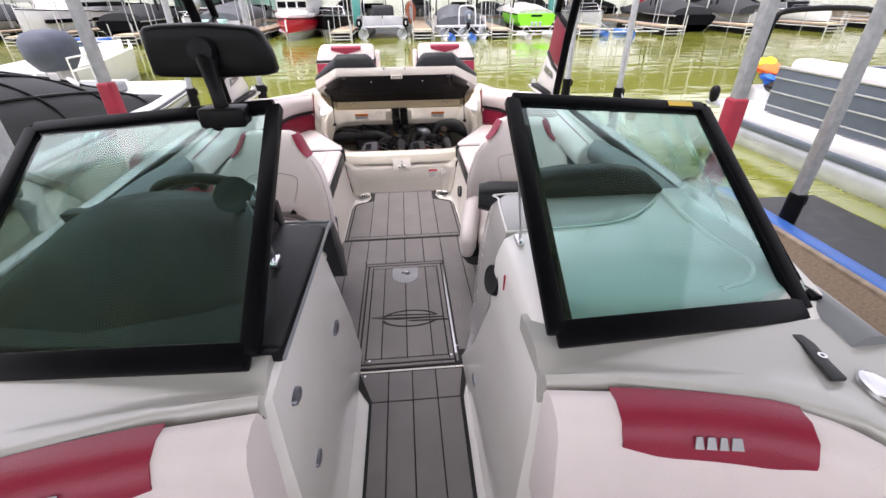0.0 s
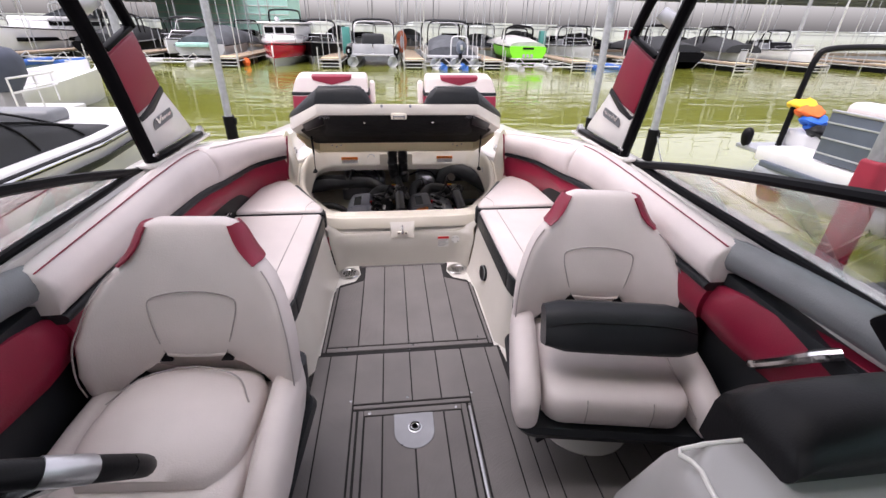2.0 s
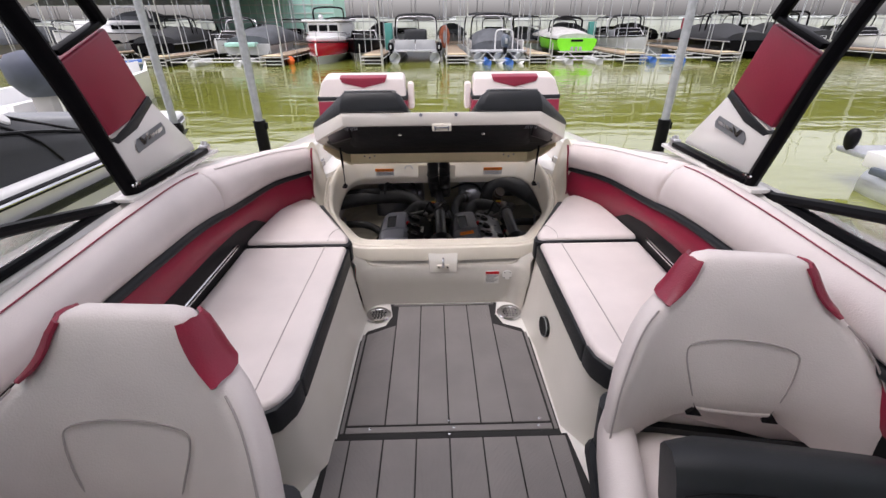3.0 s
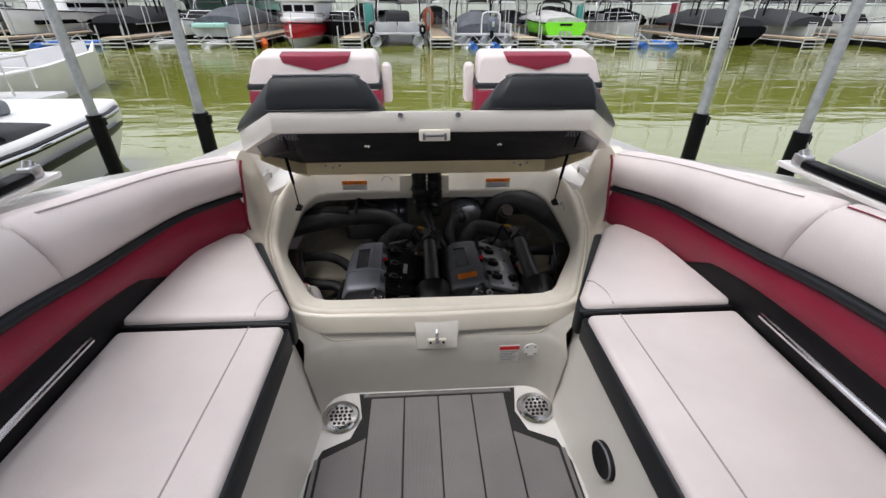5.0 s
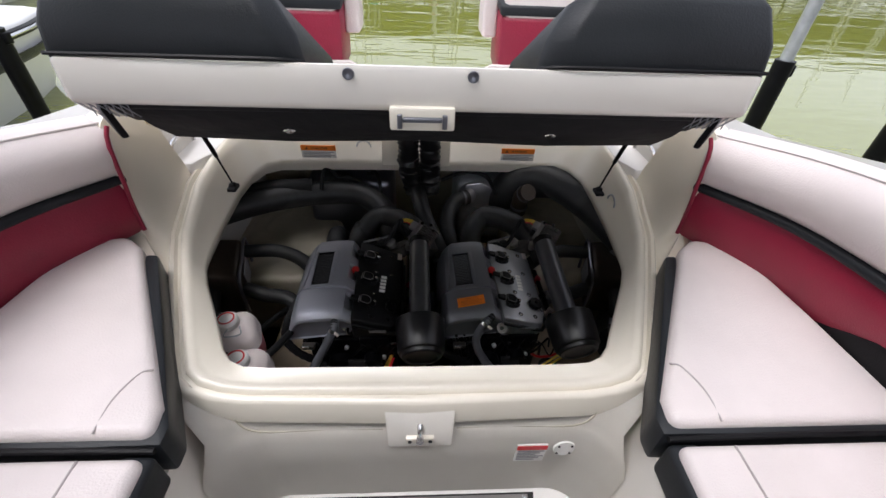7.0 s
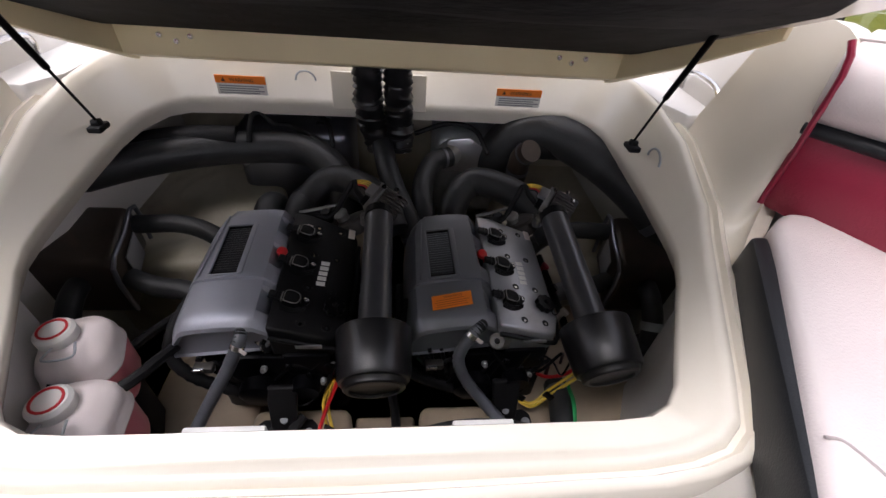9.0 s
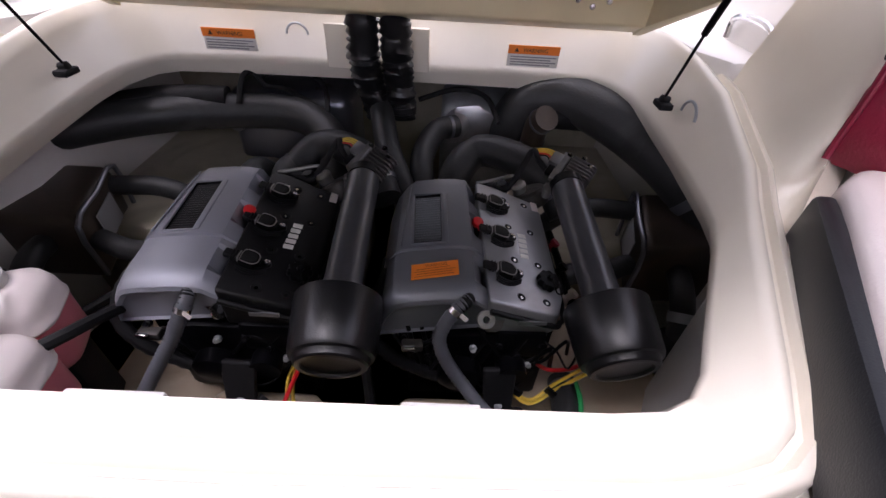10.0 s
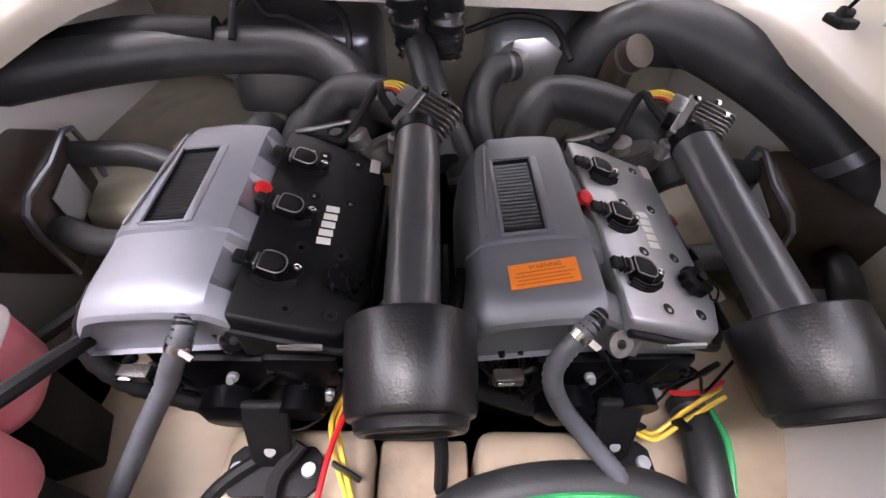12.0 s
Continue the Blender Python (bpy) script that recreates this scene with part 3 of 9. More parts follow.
def bench(s):
    side = "bench_seat"
    t = thing(side, (s * 0.7, 3.4, 0), "cream vinyl bench with charcoal band and crimson-striped backrest", "bench", "cockpit benches")
    ext = 0.13 if s < 0 else 0.0
    m = lambda pts: [(s * x, y - (ext if y < 3.1 else 0.0)) for x, y in pts]
    # moulded base
    lowo = m([(0.425, 3.02), (0.425, 3.45), (0.40, 3.70), (0.44, 3.84), (0.70, 4.28), (1.0, 4.3), (1.04, 2.86), (0.51, 2.90)])
    topo = m([(0.470, 3.04), (0.470, 3.50), (0.465, 3.72), (0.475, 3.79), (0.742, 4.28), (1.0, 4.3), (1.04, 2.88), (0.54, 2.91)])
    bm = loft([[(x, y, -0.008) for x, y in lowo], [(lerp(x, u, 0.25), lerp(y, v, 0.25), 0.035) for (x, y), (u, v) in zip(lowo, topo)], [(x, y, 0.305) for x, y in topo]])
    part("base", bm, WALLGEL, t, "white fibreglass bench base", 60)
    part("end_panel", box(s * 0.64, s * 1.02, 2.850 - ext, 2.864 - ext, 0.0, 0.30, 0.004), DARKVINYL, t, "charcoal end panel")
    # charcoal bands under the cushions
    bm = slab(m([(0.458, 3.03), (0.458, 3.752), (0.52, 3.752), (0.53, 3.02)]), 0.296, 0.388, 0.012, 3)
    slab(m([(0.458, 3.03), (0.468, 2.965), (0.50, 2.91), (0.56, 2.88), (0.95, 2.865), (0.95, 2.94), (0.53, 3.02)]), 0.296, 0.388, 0.010, 2, bm)
    part("side_band", bm, DARKVINYL, t, "charcoal vinyl side band")
    bm = slab(m([(0.452, 3.762), (0.452, 3.80), (0.70, 4.285), (0.735, 4.285), (0.52, 3.79), (0.97, 3.79), (0.97, 3.755)]), 0.300, 0.400, 0.010, 2)
    part("side_band", bm, DARKVINYL, t, "charcoal vinyl side band")
    bm = slab(m([(0.468, 3.03), (0.468, 3.742), (0.955, 3.742), (0.955, 2.875), (0.57, 2.89), (0.508, 2.92), (0.478, 2.97)]), 0.33, 0.408, 0.020, 4)
    seat = part("seat_cushion", bm, VINYL, t)
    part("seam", tube([(s * 0.575, 2.905 - ext, 0.4075), (s * 0.575, 3.2, 0.4085), (s * 0.57, 3.735, 0.4075)], 0.0024, 6, 2), FOLD, seat)
    bm = slab(m([(0.468, 3.772), (0.475, 3.83), (0.745, 4.30), (0.80, 4.345), (0.87, 4.33), (0.925, 4.22), (0.945, 4.05), (0.965, 3.772)]), 0.34, 0.420, 0.022, 4)
    seat = part("seat_cushion", bm, VINYL, t)
    part("seam", tube([(s * 0.565, 3.777, 0.417), (s * 0.565, 3.84, 0.4195), (s * 0.545, 3.895, 0.4195), (s * 0.524, 3.905, 0.419)], 0.0022, 6, 4), FOLD, seat)
    part("piping", tube([(s * 0.462, 3.757, 0.391), (s * 0.70, 3.757, 0.400), (s * 0.96, 3.757, 0.400)], 0.006, 8, 2), BLACKVINYL, t)
    # backrest in bands
    backrest(s, 0, 0, BLACKVINYL, "lower_panel", t, 0.004, 0.0, 0.80, label="black lower panel", taper=lambda y: (-0.06, max(-0.05, along(REDFOOT, y) + 0.01)))
    backrest(s, 0, 0, REDVINYL, "red_band", t, 0.012, label="crimson vinyl band", taper=lambda y: (along(REDFOOT, y), along(BANDTOP, y) - 0.088))
    backrest(s, 0, 0, DARKVINYL, "grey_band", t, 0.016, label="charcoal vinyl band", taper=lambda y: (along(BANDTOP, y) - 0.09, along(BANDTOP, y)))
    b1 = backrest(s, 0, 0, VINYL, "bolster", t, 0.028, 0.0, 0.555, True, label="cream padded bolster", taper=lambda y: (along(BANDTOP, y) - 0.004, 0.98))
    b2 = backrest(s, 0, 0, VINYL, "bolster", t, 0.034, 0.5556, 1.0, True, label="cream padded bolster", taper=lambda y: (along(BANDTOP, y) - 0.004, 0.98))
    hi = smooth_line(TOPLINE, 6)
    part("piping", tube([(s * (p.x + 0.016), p.y + 0.004, p.z + 0.0105) for p in hi[:20]], 0.0022, 6, 1), REDVINYL, b1, "thin crimson piping")
    part("piping", tube([(s * (p.x + 0.012), p.y + 0.004, p.z + 0.006) for p in hi[21:]], 0.003, 6, 1), VINYL, b2)
    return t


bench(-1)
bench(1)


def grab_rail(s):
    bm = tube([(s * 0.948, 3.15, 0.462), (s * 0.930, 3.16, 0.468), (s * 0.926, 3.20, 0.472), (s * 0.926, 3.58, 0.474), (s * 0.930, 3.62, 0.470), (s * 0.948, 3.63, 0.464)], 0.009, 10, 4)
    solo("grab_rail", bm, STEEL, "polished stainless grab rail on the bench back", "grab rail", "grab rails")


grab_rail(-1)
grab_rail(1)


# ---- engine box: front wall, rim, side pillars ----
bay = thing("engine_box", (0, 4.3, 0), "cream moulded engine box with a wide open hatchway", "engine box", kind="structure")


def front_wall():
    prof = [(3.835, -0.008), (3.842, 0.02), (3.858, 0.10), (3.868, 0.185), (3.885, 0.202), (3.897, 0.212), (3.905, 0.235), (3.918, 0.268), (3.938, 0.284), (3.965, 0.290), (3.984, 0.288), (3.992, 0.27), (3.992, 0.16), (3.99, -0.35)]
    rings = []

    def column(side, c, a):
        # c: share along the straight part; a: angle round the corner cove into the bench side
        ring = []
        for y, z in prof:
            end = 0.412 + 0.20 * max(0.0, min(z, 0.30)) + (0.05 if z > 0.24 else 0.0)
            r = 0.095 * max(0.12, min(1.0, (0.30 - z) / 0.10)) if z > 0.0 else 0.095
            x = (end - r) * c + r * math.sin(a)
            ring.append((side * x, y - r * (1 - math.cos(a)), z + (0.012 * math.sin(a) if z > 0.24 else 0.0)))
        return ring
    turn = [math.pi / 2 * k / 7 for k in range(7, 0, -1)]
    rings = [column(-1, 1.0, a) for a in turn] + [column(1, c, 0.0) for c in (-1.0, -0.6, -0.2, 0.2, 0.6, 1.0)] + [column(1, 1.0, a) for a in turn[::-1]]
    bm = loft(rings, closed=False, caps=False)
    bmesh.ops.solidify(bm, geom=bm.faces[:], thickness=-0.004)
    part("front_wall", bm, WALLGEL, bay, "cream moulded front wall", 50)


front_wall()
bm = loft([[(-0.070, 3.872, 0.160), (0.070, 3.872, 0.160), (0.078, 3.93, 0.150), (-0.078, 3.93, 0.150)], [(-0.072, 3.863, 0.172), (0.072, 3.863, 0.172), (0.080, 3.93, 0.172), (-0.080, 3.93, 0.172)], [(-0.074, 3.866, 0.235), (0.074, 3.866, 0.235), (0.084, 3.94, 0.235), (-0.084, 3.94, 0.235)], [(-0.078, 3.890, 0.276), (0.078, 3.890, 0.276), (0.086, 3.95, 0.280), (-0.086, 3.95, 0.280)]])
bevel(bm, 0.007, 3, 30)
boss = part("striker_boss", bm, WALLGEL, bay)
part("striker_plate", box(-0.032, 0.032, 3.856, 3.869, 0.196, 0.218, 0.003), CREAMGEL, boss, "cream striker plate")
bm = tube([(0, 3.862, 0.220), (0, 3.850, 0.230), (0, 3.856, 0.244), (0, 3.872, 0.252)], 0.006, 10, 4)
lathe([(0, 0), (0.009, 0), (0.009, 0.012), (0, 0.014)], aim((0, 3.860, 0.214), (0, 3.815, 0.218)), 12, bm)
part("striker", bm, STEEL, boss, "steel hatch striker")
for s in (-1, 1):
    part("screw", lathe([(0, 0), (0.005, 0), (0.004, 0.003), (0, 0.003)], aim((s * 0.023, 3.856, 0.207), (s * 0.023, 3.8, 0.207)), 10), BLACKPLASTIC, boss)
    part("wall_groove", tube([(s * 0.085, 3.889, 0.203), (s * 0.25, 3.889, 0.203), (s * 0.36, 3.887, 0.205), (s * 0.405, 3.894, 0.225), (s * 0.42, 3.91, 0.26)], 0.0022, 6, 4), BILGE, bay, "fine seam line in the wall")

OPEN = [(0, 3.986, 0.304), (0.34, 3.986, 0.304), (0.40, 3.990, 0.304), (0.44, 4.008, 0.303), (0.468, 4.04, 0.302), (0.50, 4.10, 0.300), (0.600, 4.28, 0.293), (0.632, 4.35, 0.290), (0.645, 4.42, 0.292), (0.655, 4.60, 0.305), (0.657, 4.76, 0.318), (0.645, 4.86, 0.325), (0.61, 4.935, 0.329), (0.56, 4.962, 0.331), (0.35, 4.968, 0.332), (0.15, 4.968, 0.332), (0, 4.968, 0.332)]
RIM = [(0, 3.945, 0.302), (0.36, 3.945, 0.302), (0.425, 3.950, 0.306), (0.475, 3.962, 0.312), (0.505, 3.985, 0.320), (0.535, 4.05, 0.325), (0.625, 4.25, 0.328), (0.665, 4.35, 0.340), (0.685, 4.42, 0.368), (0.705, 4.60, 0.425), (0.708, 4.76, 0.450), (0.70, 4.88, 0.458), (0.665, 4.97, 0.462), (0.60, 4.995, 0.464), (0.35, 4.998, 0.465), (0.15, 4.998, 0.465), (0, 4.998, 0.465)]


def full(line):
    return [(-x, y, z) for x, y, z in line[:0:-1]] + [(x, y, z) for x, y, z in line[:-1]]


def rim():
    o, r = full(OPEN), full(RIM)

    def off(p, d, dz):
        v = Vector((p[0], p[1] - 4.45, 0))
        v.normalize()
        return (p[0] + v.x * d, p[1] + v.y * d, p[2] + dz)
    rings = [[off(p, 0.022, -0.05) for p in o], [off(p, 0.004, -0.016) for p in o], [off(p, 0.0, 0.0) for p in o], [off(p, 0.006, 0.010) for p in o],
             [tuple(lerp(a, b, 0.80) for a, b in zip(p, q)) for p, q in zip(o, r)], [off(q, -0.002, 0.0) for q in r], [off(q, 0.010, 0.007) for q in r], [off(q, 0.022, 0.003) for q in r], [off(q, 0.026, -0.008) for q in r], [off(q, 0.034, -0.008) for q in r], [off(q, 0.040, 0.004) for q in r], [off(q, 0.050, 0.003) for q in r], [off(q, 0.056, -0.004) for q in r], [off(q, 0.060, -0.07) for q in r]]
    bm = loft(rings, closed=True, caps=False)
    part("rim", bm, CREAMGEL, bay, "cream fibreglass hatch rim with a drain channel", 60)


rim()


def pillar(s):
    # a coved face that rises from the rim's outer groove to the bolster's end and the aft deck
    foot = smooth_line([(0.630, 4.125, 0.318), (0.676, 4.234, 0.322), (0.718, 4.342, 0.334), (0.738, 4.418, 0.362), (0.748, 4.515, 0.391), (0.756, 4.600, 0.416), (0.757, 4.660, 0.425)], 5)
    head = smooth_line([(0.628, 4.130, 0.330), (0.692, 4.262, 0.345), (0.801, 4.396, 0.407), (0.785, 4.384, 0.560), (0.772, 4.400, 0.712), (0.780, 4.570, 0.690), (0.764, 4.656, 0.474)], 5)
    sheet = []
    for k, (a, b) in enumerate(zip(foot, head)):
        a = a + Vector((-0.012, 0, -0.012))
        bow = min(1.0, k / 13)
        c = Vector((lerp(a.x, b.x, lerp(0.5, 0.80, bow)), lerp(a.y, b.y, 0.55), lerp(a.z, b.z, lerp(0.6, 0.16, bow))))
        sheet.append([(a * (1 - f) ** 2 + c * 2 * f * (1 - f) + b * f * f) for f in (0, 0.12, 0.25, 0.4, 0.55, 0.7, 0.85, 1.0)])
    rings = []
    for row in sheet:
        rings.append([Vector((s * p.x, p.y, p.z)) for p in row] + [Vector((s * (p.x + 0.05), p.y + 0.012, p.z - 0.004)) for p in row[::-1]])
    part("side_pillar", loft(rings), CREAMGEL, bay, "cream moulded pillar beside the hatchway", 50)
    part("edge_piping", tube([(s * (p.x - 0.022), p.y - 0.014, p.z) for p in head[10:21]], 0.0055, 8, 1), REDVINYL, bay, "thin crimson piping")


pillar(-1)
pillar(1)

# bay floor, stringers and walls below the deck
bm = slab([(-1.0, 3.95), (1.0, 3.95), (0.94, 5.34), (-0.94, 5.34)], -0.36, -0.30)
part("bay_floor", bm, BILGE, bay, "stained cream bilge")
for s in (-1, 1):
    bm = slab([(s * 0.985, 3.95), (s * 0.965, 3.95), (s * 0.925, 5.33), (s * 0.945, 5.33)], -0.3, 0.40)
    part("bay_wall", bm, BILGE, bay)
    part("corner_panel", prism([(s * 0.50, 3.995, -0.30), (s * 0.66, 4.30, -0.30), (s * 0.66, 4.30, 0.27), (s * 0.50, 3.995, 0.27)], (s * 0.012, -0.008, 0), 0.0), GELCOAT, bay, "white corner panel inside the bay")
    part("under_deck", slab([(s * 0.80, 4.46), (s * 0.98, 4.46), (s * 0.94, 5.33), (s * 0.72, 5.33), (s * 0.76, 4.70)], 0.34, 0.365), BILGE, bay)
bm = slab([(-0.94, 5.30), (0.94, 5.30), (0.94, 5.335), (-0.94, 5.335)], -0.3, 0.40)
part("bay_wall", bm, BILGE, bay)
for x0, x1, y1 in ((-0.285, -0.06, 4.24), (0.10, 0.33, 4.24)):
    part("stringer", slab([(x0, 3.99), (x1, 3.99), (x1, y1), (x0, y1)], -0.30, -0.105, 0.025, 3), STRINGER, bay, "tan moulded engine stringer")
    part("stringer", slab([(x0, 4.6), (x1, 4.6), (x1, 5.0), (x0, 5.0)], -0.30, -0.10, 0.025, 3), STRINGER, bay, "tan moulded engine stringer")
for x0, x1, z in ((0.335, 0.70, -0.145), (-0.56, -0.29, -0.17)):
    part("bilge_shelf", slab([(x0, 3.995), (x1, 3.995), (x1, 4.60), (x0, 4.60)], -0.30, z, 0.02, 2), STRINGER, bay, "tan moulded shelf beside the engine")
bm = slab([(-0.70, 5.03), (0.70, 5.03), (0.70, 5.335), (-0.70, 5.335)], 0.40, 0.44, 0.006)
part("aft_bridge", bm, GELCOAT, bay, "white deck bridge behind the hatchway")
# aft wall cover plates and ledge strips
for x0, x1 in ((-0.155, -0.045), (0.045, 0.12)):
    part("cover_plate", box(x0, x1, 4.958, 4.964, 0.318, 0.43, 0.002, 1), CREAMGEL, bay, "white screwed cover plate")
for x0, x1 in ((-0.24, -0.13), (0.13, 0.22)):
    part("ledge_pad", box(x0, x1, 3.988, 4.012, 0.245, 0.268, 0.003), LABELWHITE, bay, "white pad under the sill")
# wall ring hooks
for x, y, z in ((-0.225, 4.962, 0.40), (0.640, 4.585, 0.385)):
    bm = tube([(x + 0.028 * math.cos(a), y - 0.004, z + 0.026 * math.sin(a)) if x < 0.5 else (x + 0.012, y + 0.030 * math.cos(a), z + 0.028 * math.sin(a)) for a in [math.pi * k / 8 for k in range(9)]], 0.0028, 6, 1)
    part("wire_loop", bm, GALV, bay, "small grey wire loop")


def warning(name, x, parent=None):
    t = thing(name, (x, 4.964, 0.39), "orange and white warning sticker on the bay wall", "sticker", "warning stickers")
    k = lambda a, b, c, d, e=0.0: box(x + a, x + b, 4.953 - e, 4.958 - e, c, d)
    part("sheet", k(-0.068, 0.068, 0.352, 0.402), LABELWHITE, t)
    part("orange_bar", k(-0.068, 0.068, 0.384, 0.405, 0.002), ORANGE, t)
    part("heading", lettering("WARNING", 0.0135, Matrix.Translation((x + 0.004, 4.9503, 0.3895)) @ Matrix.Rotation(radians(90), 4, "X")), LABELDARK, t, "the word WARNING in dark letters")
    part("triangle", prism([(x - 0.052, 4.9515, 0.389), (x - 0.040, 4.9515, 0.389), (x - 0.046, 4.9515, 0.400)], (0, -0.001, 0)), LABELDARK, t, "small warning triangle")
    for i in range(4):
        part("print_line", box(x - 0.06, x + 0.062 - 0.015 * (i % 2), 4.949, 4.9505, 0.376 - i * 0.0065, 0.379 - i * 0.0065), LABELGREY, t, "unreadable grey print")
    return t


for x in (-0.404, 0.397):
    warning("warning_sticker", x)

t = thing("capacity_sticker", (0.27, 3.862, 0.20), "small white notice sticker with a red heading", "sticker")
bm = box(0.228, 0.300, 3.8595, 3.8630, 0.100, 0.178)
bm.transform(Matrix.Translation((0, -0.004, 0)))
part("sheet", bm, LABELWHITE, t)
part("red_bar", box(0.228, 0.300, 3.853, 3.8545, 0.160, 0.176), RED, t)
bm = bmesh.new()
for i in range(6):
    box(0.232, 0.296 - 0.01 * (i % 3), 3.8535, 3.8548, 0.150 - i * 0.008, 0.153 - i * 0.008, bm=bm)
part("print_lines", bm, LABELGREY, t, "unreadable grey print")
t = thing("inspection_cap", (0.345, 3.862, 0.17), "small round white inspection plate", "cap")
part("disc", lathe([(0, 0), (0.027, 0), (0.026, 0.004), (0, 0.005)], aim((0.345, 3.862, 0.150), (0.345, 3.7, 0.165)), 24), LABELWHITE, t)
for a in range(4):
    part("screw", lathe([(0, 0), (0.003, 0), (0.003, 0.0015), (0, 0.002)], aim((0.345 + 0.022 * math.cos(a * 1.57 + 0.78), 3.857, 0.150 + 0.022 * math.sin(a * 1.57 + 0.78)), (0.345 + 0.022 * math.cos(a * 1.57 + 0.78), 3.7, 0.165 + 0.022 * math.sin(a * 1.57 + 0.78))), 8), BLACKPLASTIC, t)


# ---- engine hatch lid, propped open ----
lid = thing("engine_hatch_lid", (0, 4.95, 0.5), "raised white engine hatch lid with black foam lining", "hatch lid")
LT = lambda y: 0.985 - 0.40 * (y - 3.965)
o = [(-0.468, 3.965), (0.468, 3.965), (0.70, 4.31), (0.705, 4.93), (-0.705, 4.93), (-0.70, 4.31)]
bm = slab(o, lambda x, y: LT(y) - (0.060 if y < 4.0 else 0.080), lambda x, y: LT(y), 0.008, 2)
shell = part("shell", bm, WALLGEL, lid)
o2 = [(-0.435, 3.978), (0.435, 3.978), (0.64, 4.33), (0.64, 4.82), (-0.64, 4.82), (-0.64, 4.33)]
bm = slab(o2, lambda x, y: LT(y) - (0.066 if y < 4.0 else 0.088), lambda x, y: LT(y) - 0.045, 0.004, 2)
part("foam_lining", bm, FOAM, lid, "black quilted foam lining", 50)
rings = []
for y, hw, d in ((3.985, 0.420, 0.070), (4.02, 0.432, 0.095), (4.09, 0.445, 0.114), (4.24, 0.485, 0.119), (4.34, 0.515, 0.113), (4.47, 0.52, 0.092), (4.50, 0.51, 0.070)):
    rings.append([(x, y, LT(y) - e) for x, e in ((-hw, 0.06), (-hw + 0.004, d - 0.02), (-hw + 0.025, d - 0.002), (-hw * 0.5, d + 0.003), (0, d - 0.003), (hw * 0.5, d + 0.003), (hw - 0.025, d - 0.002), (hw - 0.004, d - 0.02), (hw, 0.06))])
bm = loft(rings)
part("foam_block", bm, FOAM, lid, "thick black acoustic foam block", 50)
bm = slab([(-0.62, 4.835), (0.62, 4.835), (0.62, 4.90), (-0.62, 4.90)], lambda x, y: LT(y) - 0.150, lambda x, y: LT(y) - 0.074, 0.006)
for s in (-1, 1):
    slab([(s * 0.618, 4.836), (s * 0.672, 4.70), (s * 0.690, 4.45), (s * 0.700, 4.45), (s * 0.690, 4.71), (s * 0.640, 4.90), (s * 0.618, 4.90)], lambda x, y: LT(y) - lerp(0.100, 0.150, (y - 4.45) / 0.40), lambda x, y: LT(y) - 0.074, 0.003, 2, bm)
edge = part("hinge_board", bm, HINGECREAM, lid, "yellow-cream hinge board")
for s in (-1, 1):
    for i in range(3):
        p = Vector((s * (0.45 + 0.035 * i), 4.834, LT(4.84) - 0.10 - 0.012 * (i % 2)))
        part("bolt", lathe([(0, 0), (0.007, 0), (0.006, 0.004), (0, 0.005)], aim(p, p + Vector((0, -1, 0))), 10), STEEL, edge)
for s in (-1, 1):
    p = Vector((s * 0.0825 - 0.015, 3.9645, 0.972))
    b = part("screw", lathe([(0, 0), (0.008, 0), (0.0075, 0.003), (0.004, 0.003), (0, 0.001)], aim(p, p + Vector((0, -1, 0))), 14), GUNMETAL, lid, "dark hinge screw")
    p = Vector((s * 0.205, 4.020, LT(4.02) - 0.088))
    part("foam_button", lathe([(0, 0), (0.011, 0), (0.010, 0.006), (0, 0.008)], aim(p, p + Vector((0, -1, -0.5))), 14), STEEL, lid, "steel foam retaining button")
bm = box(-0.046, 0.046, 3.958, 3.995, 0.897, 0.931, 0.004)
latch = part("latch", bm, CREAMGEL, lid, "white hatch latch")
bm = box(-0.028, 0.028, 3.953, 3.962, 0.911, 0.918, 0.002)
box(-0.035, -0.028, 3.953, 3.962, 0.902, 0.922, 0.001, bm=bm)
box(0.028, 0.035, 3.953, 3.962, 0.902, 0.922, 0.001, bm=bm)
part("latch_bar", bm, GUNMETAL, latch, "dark latch bar")
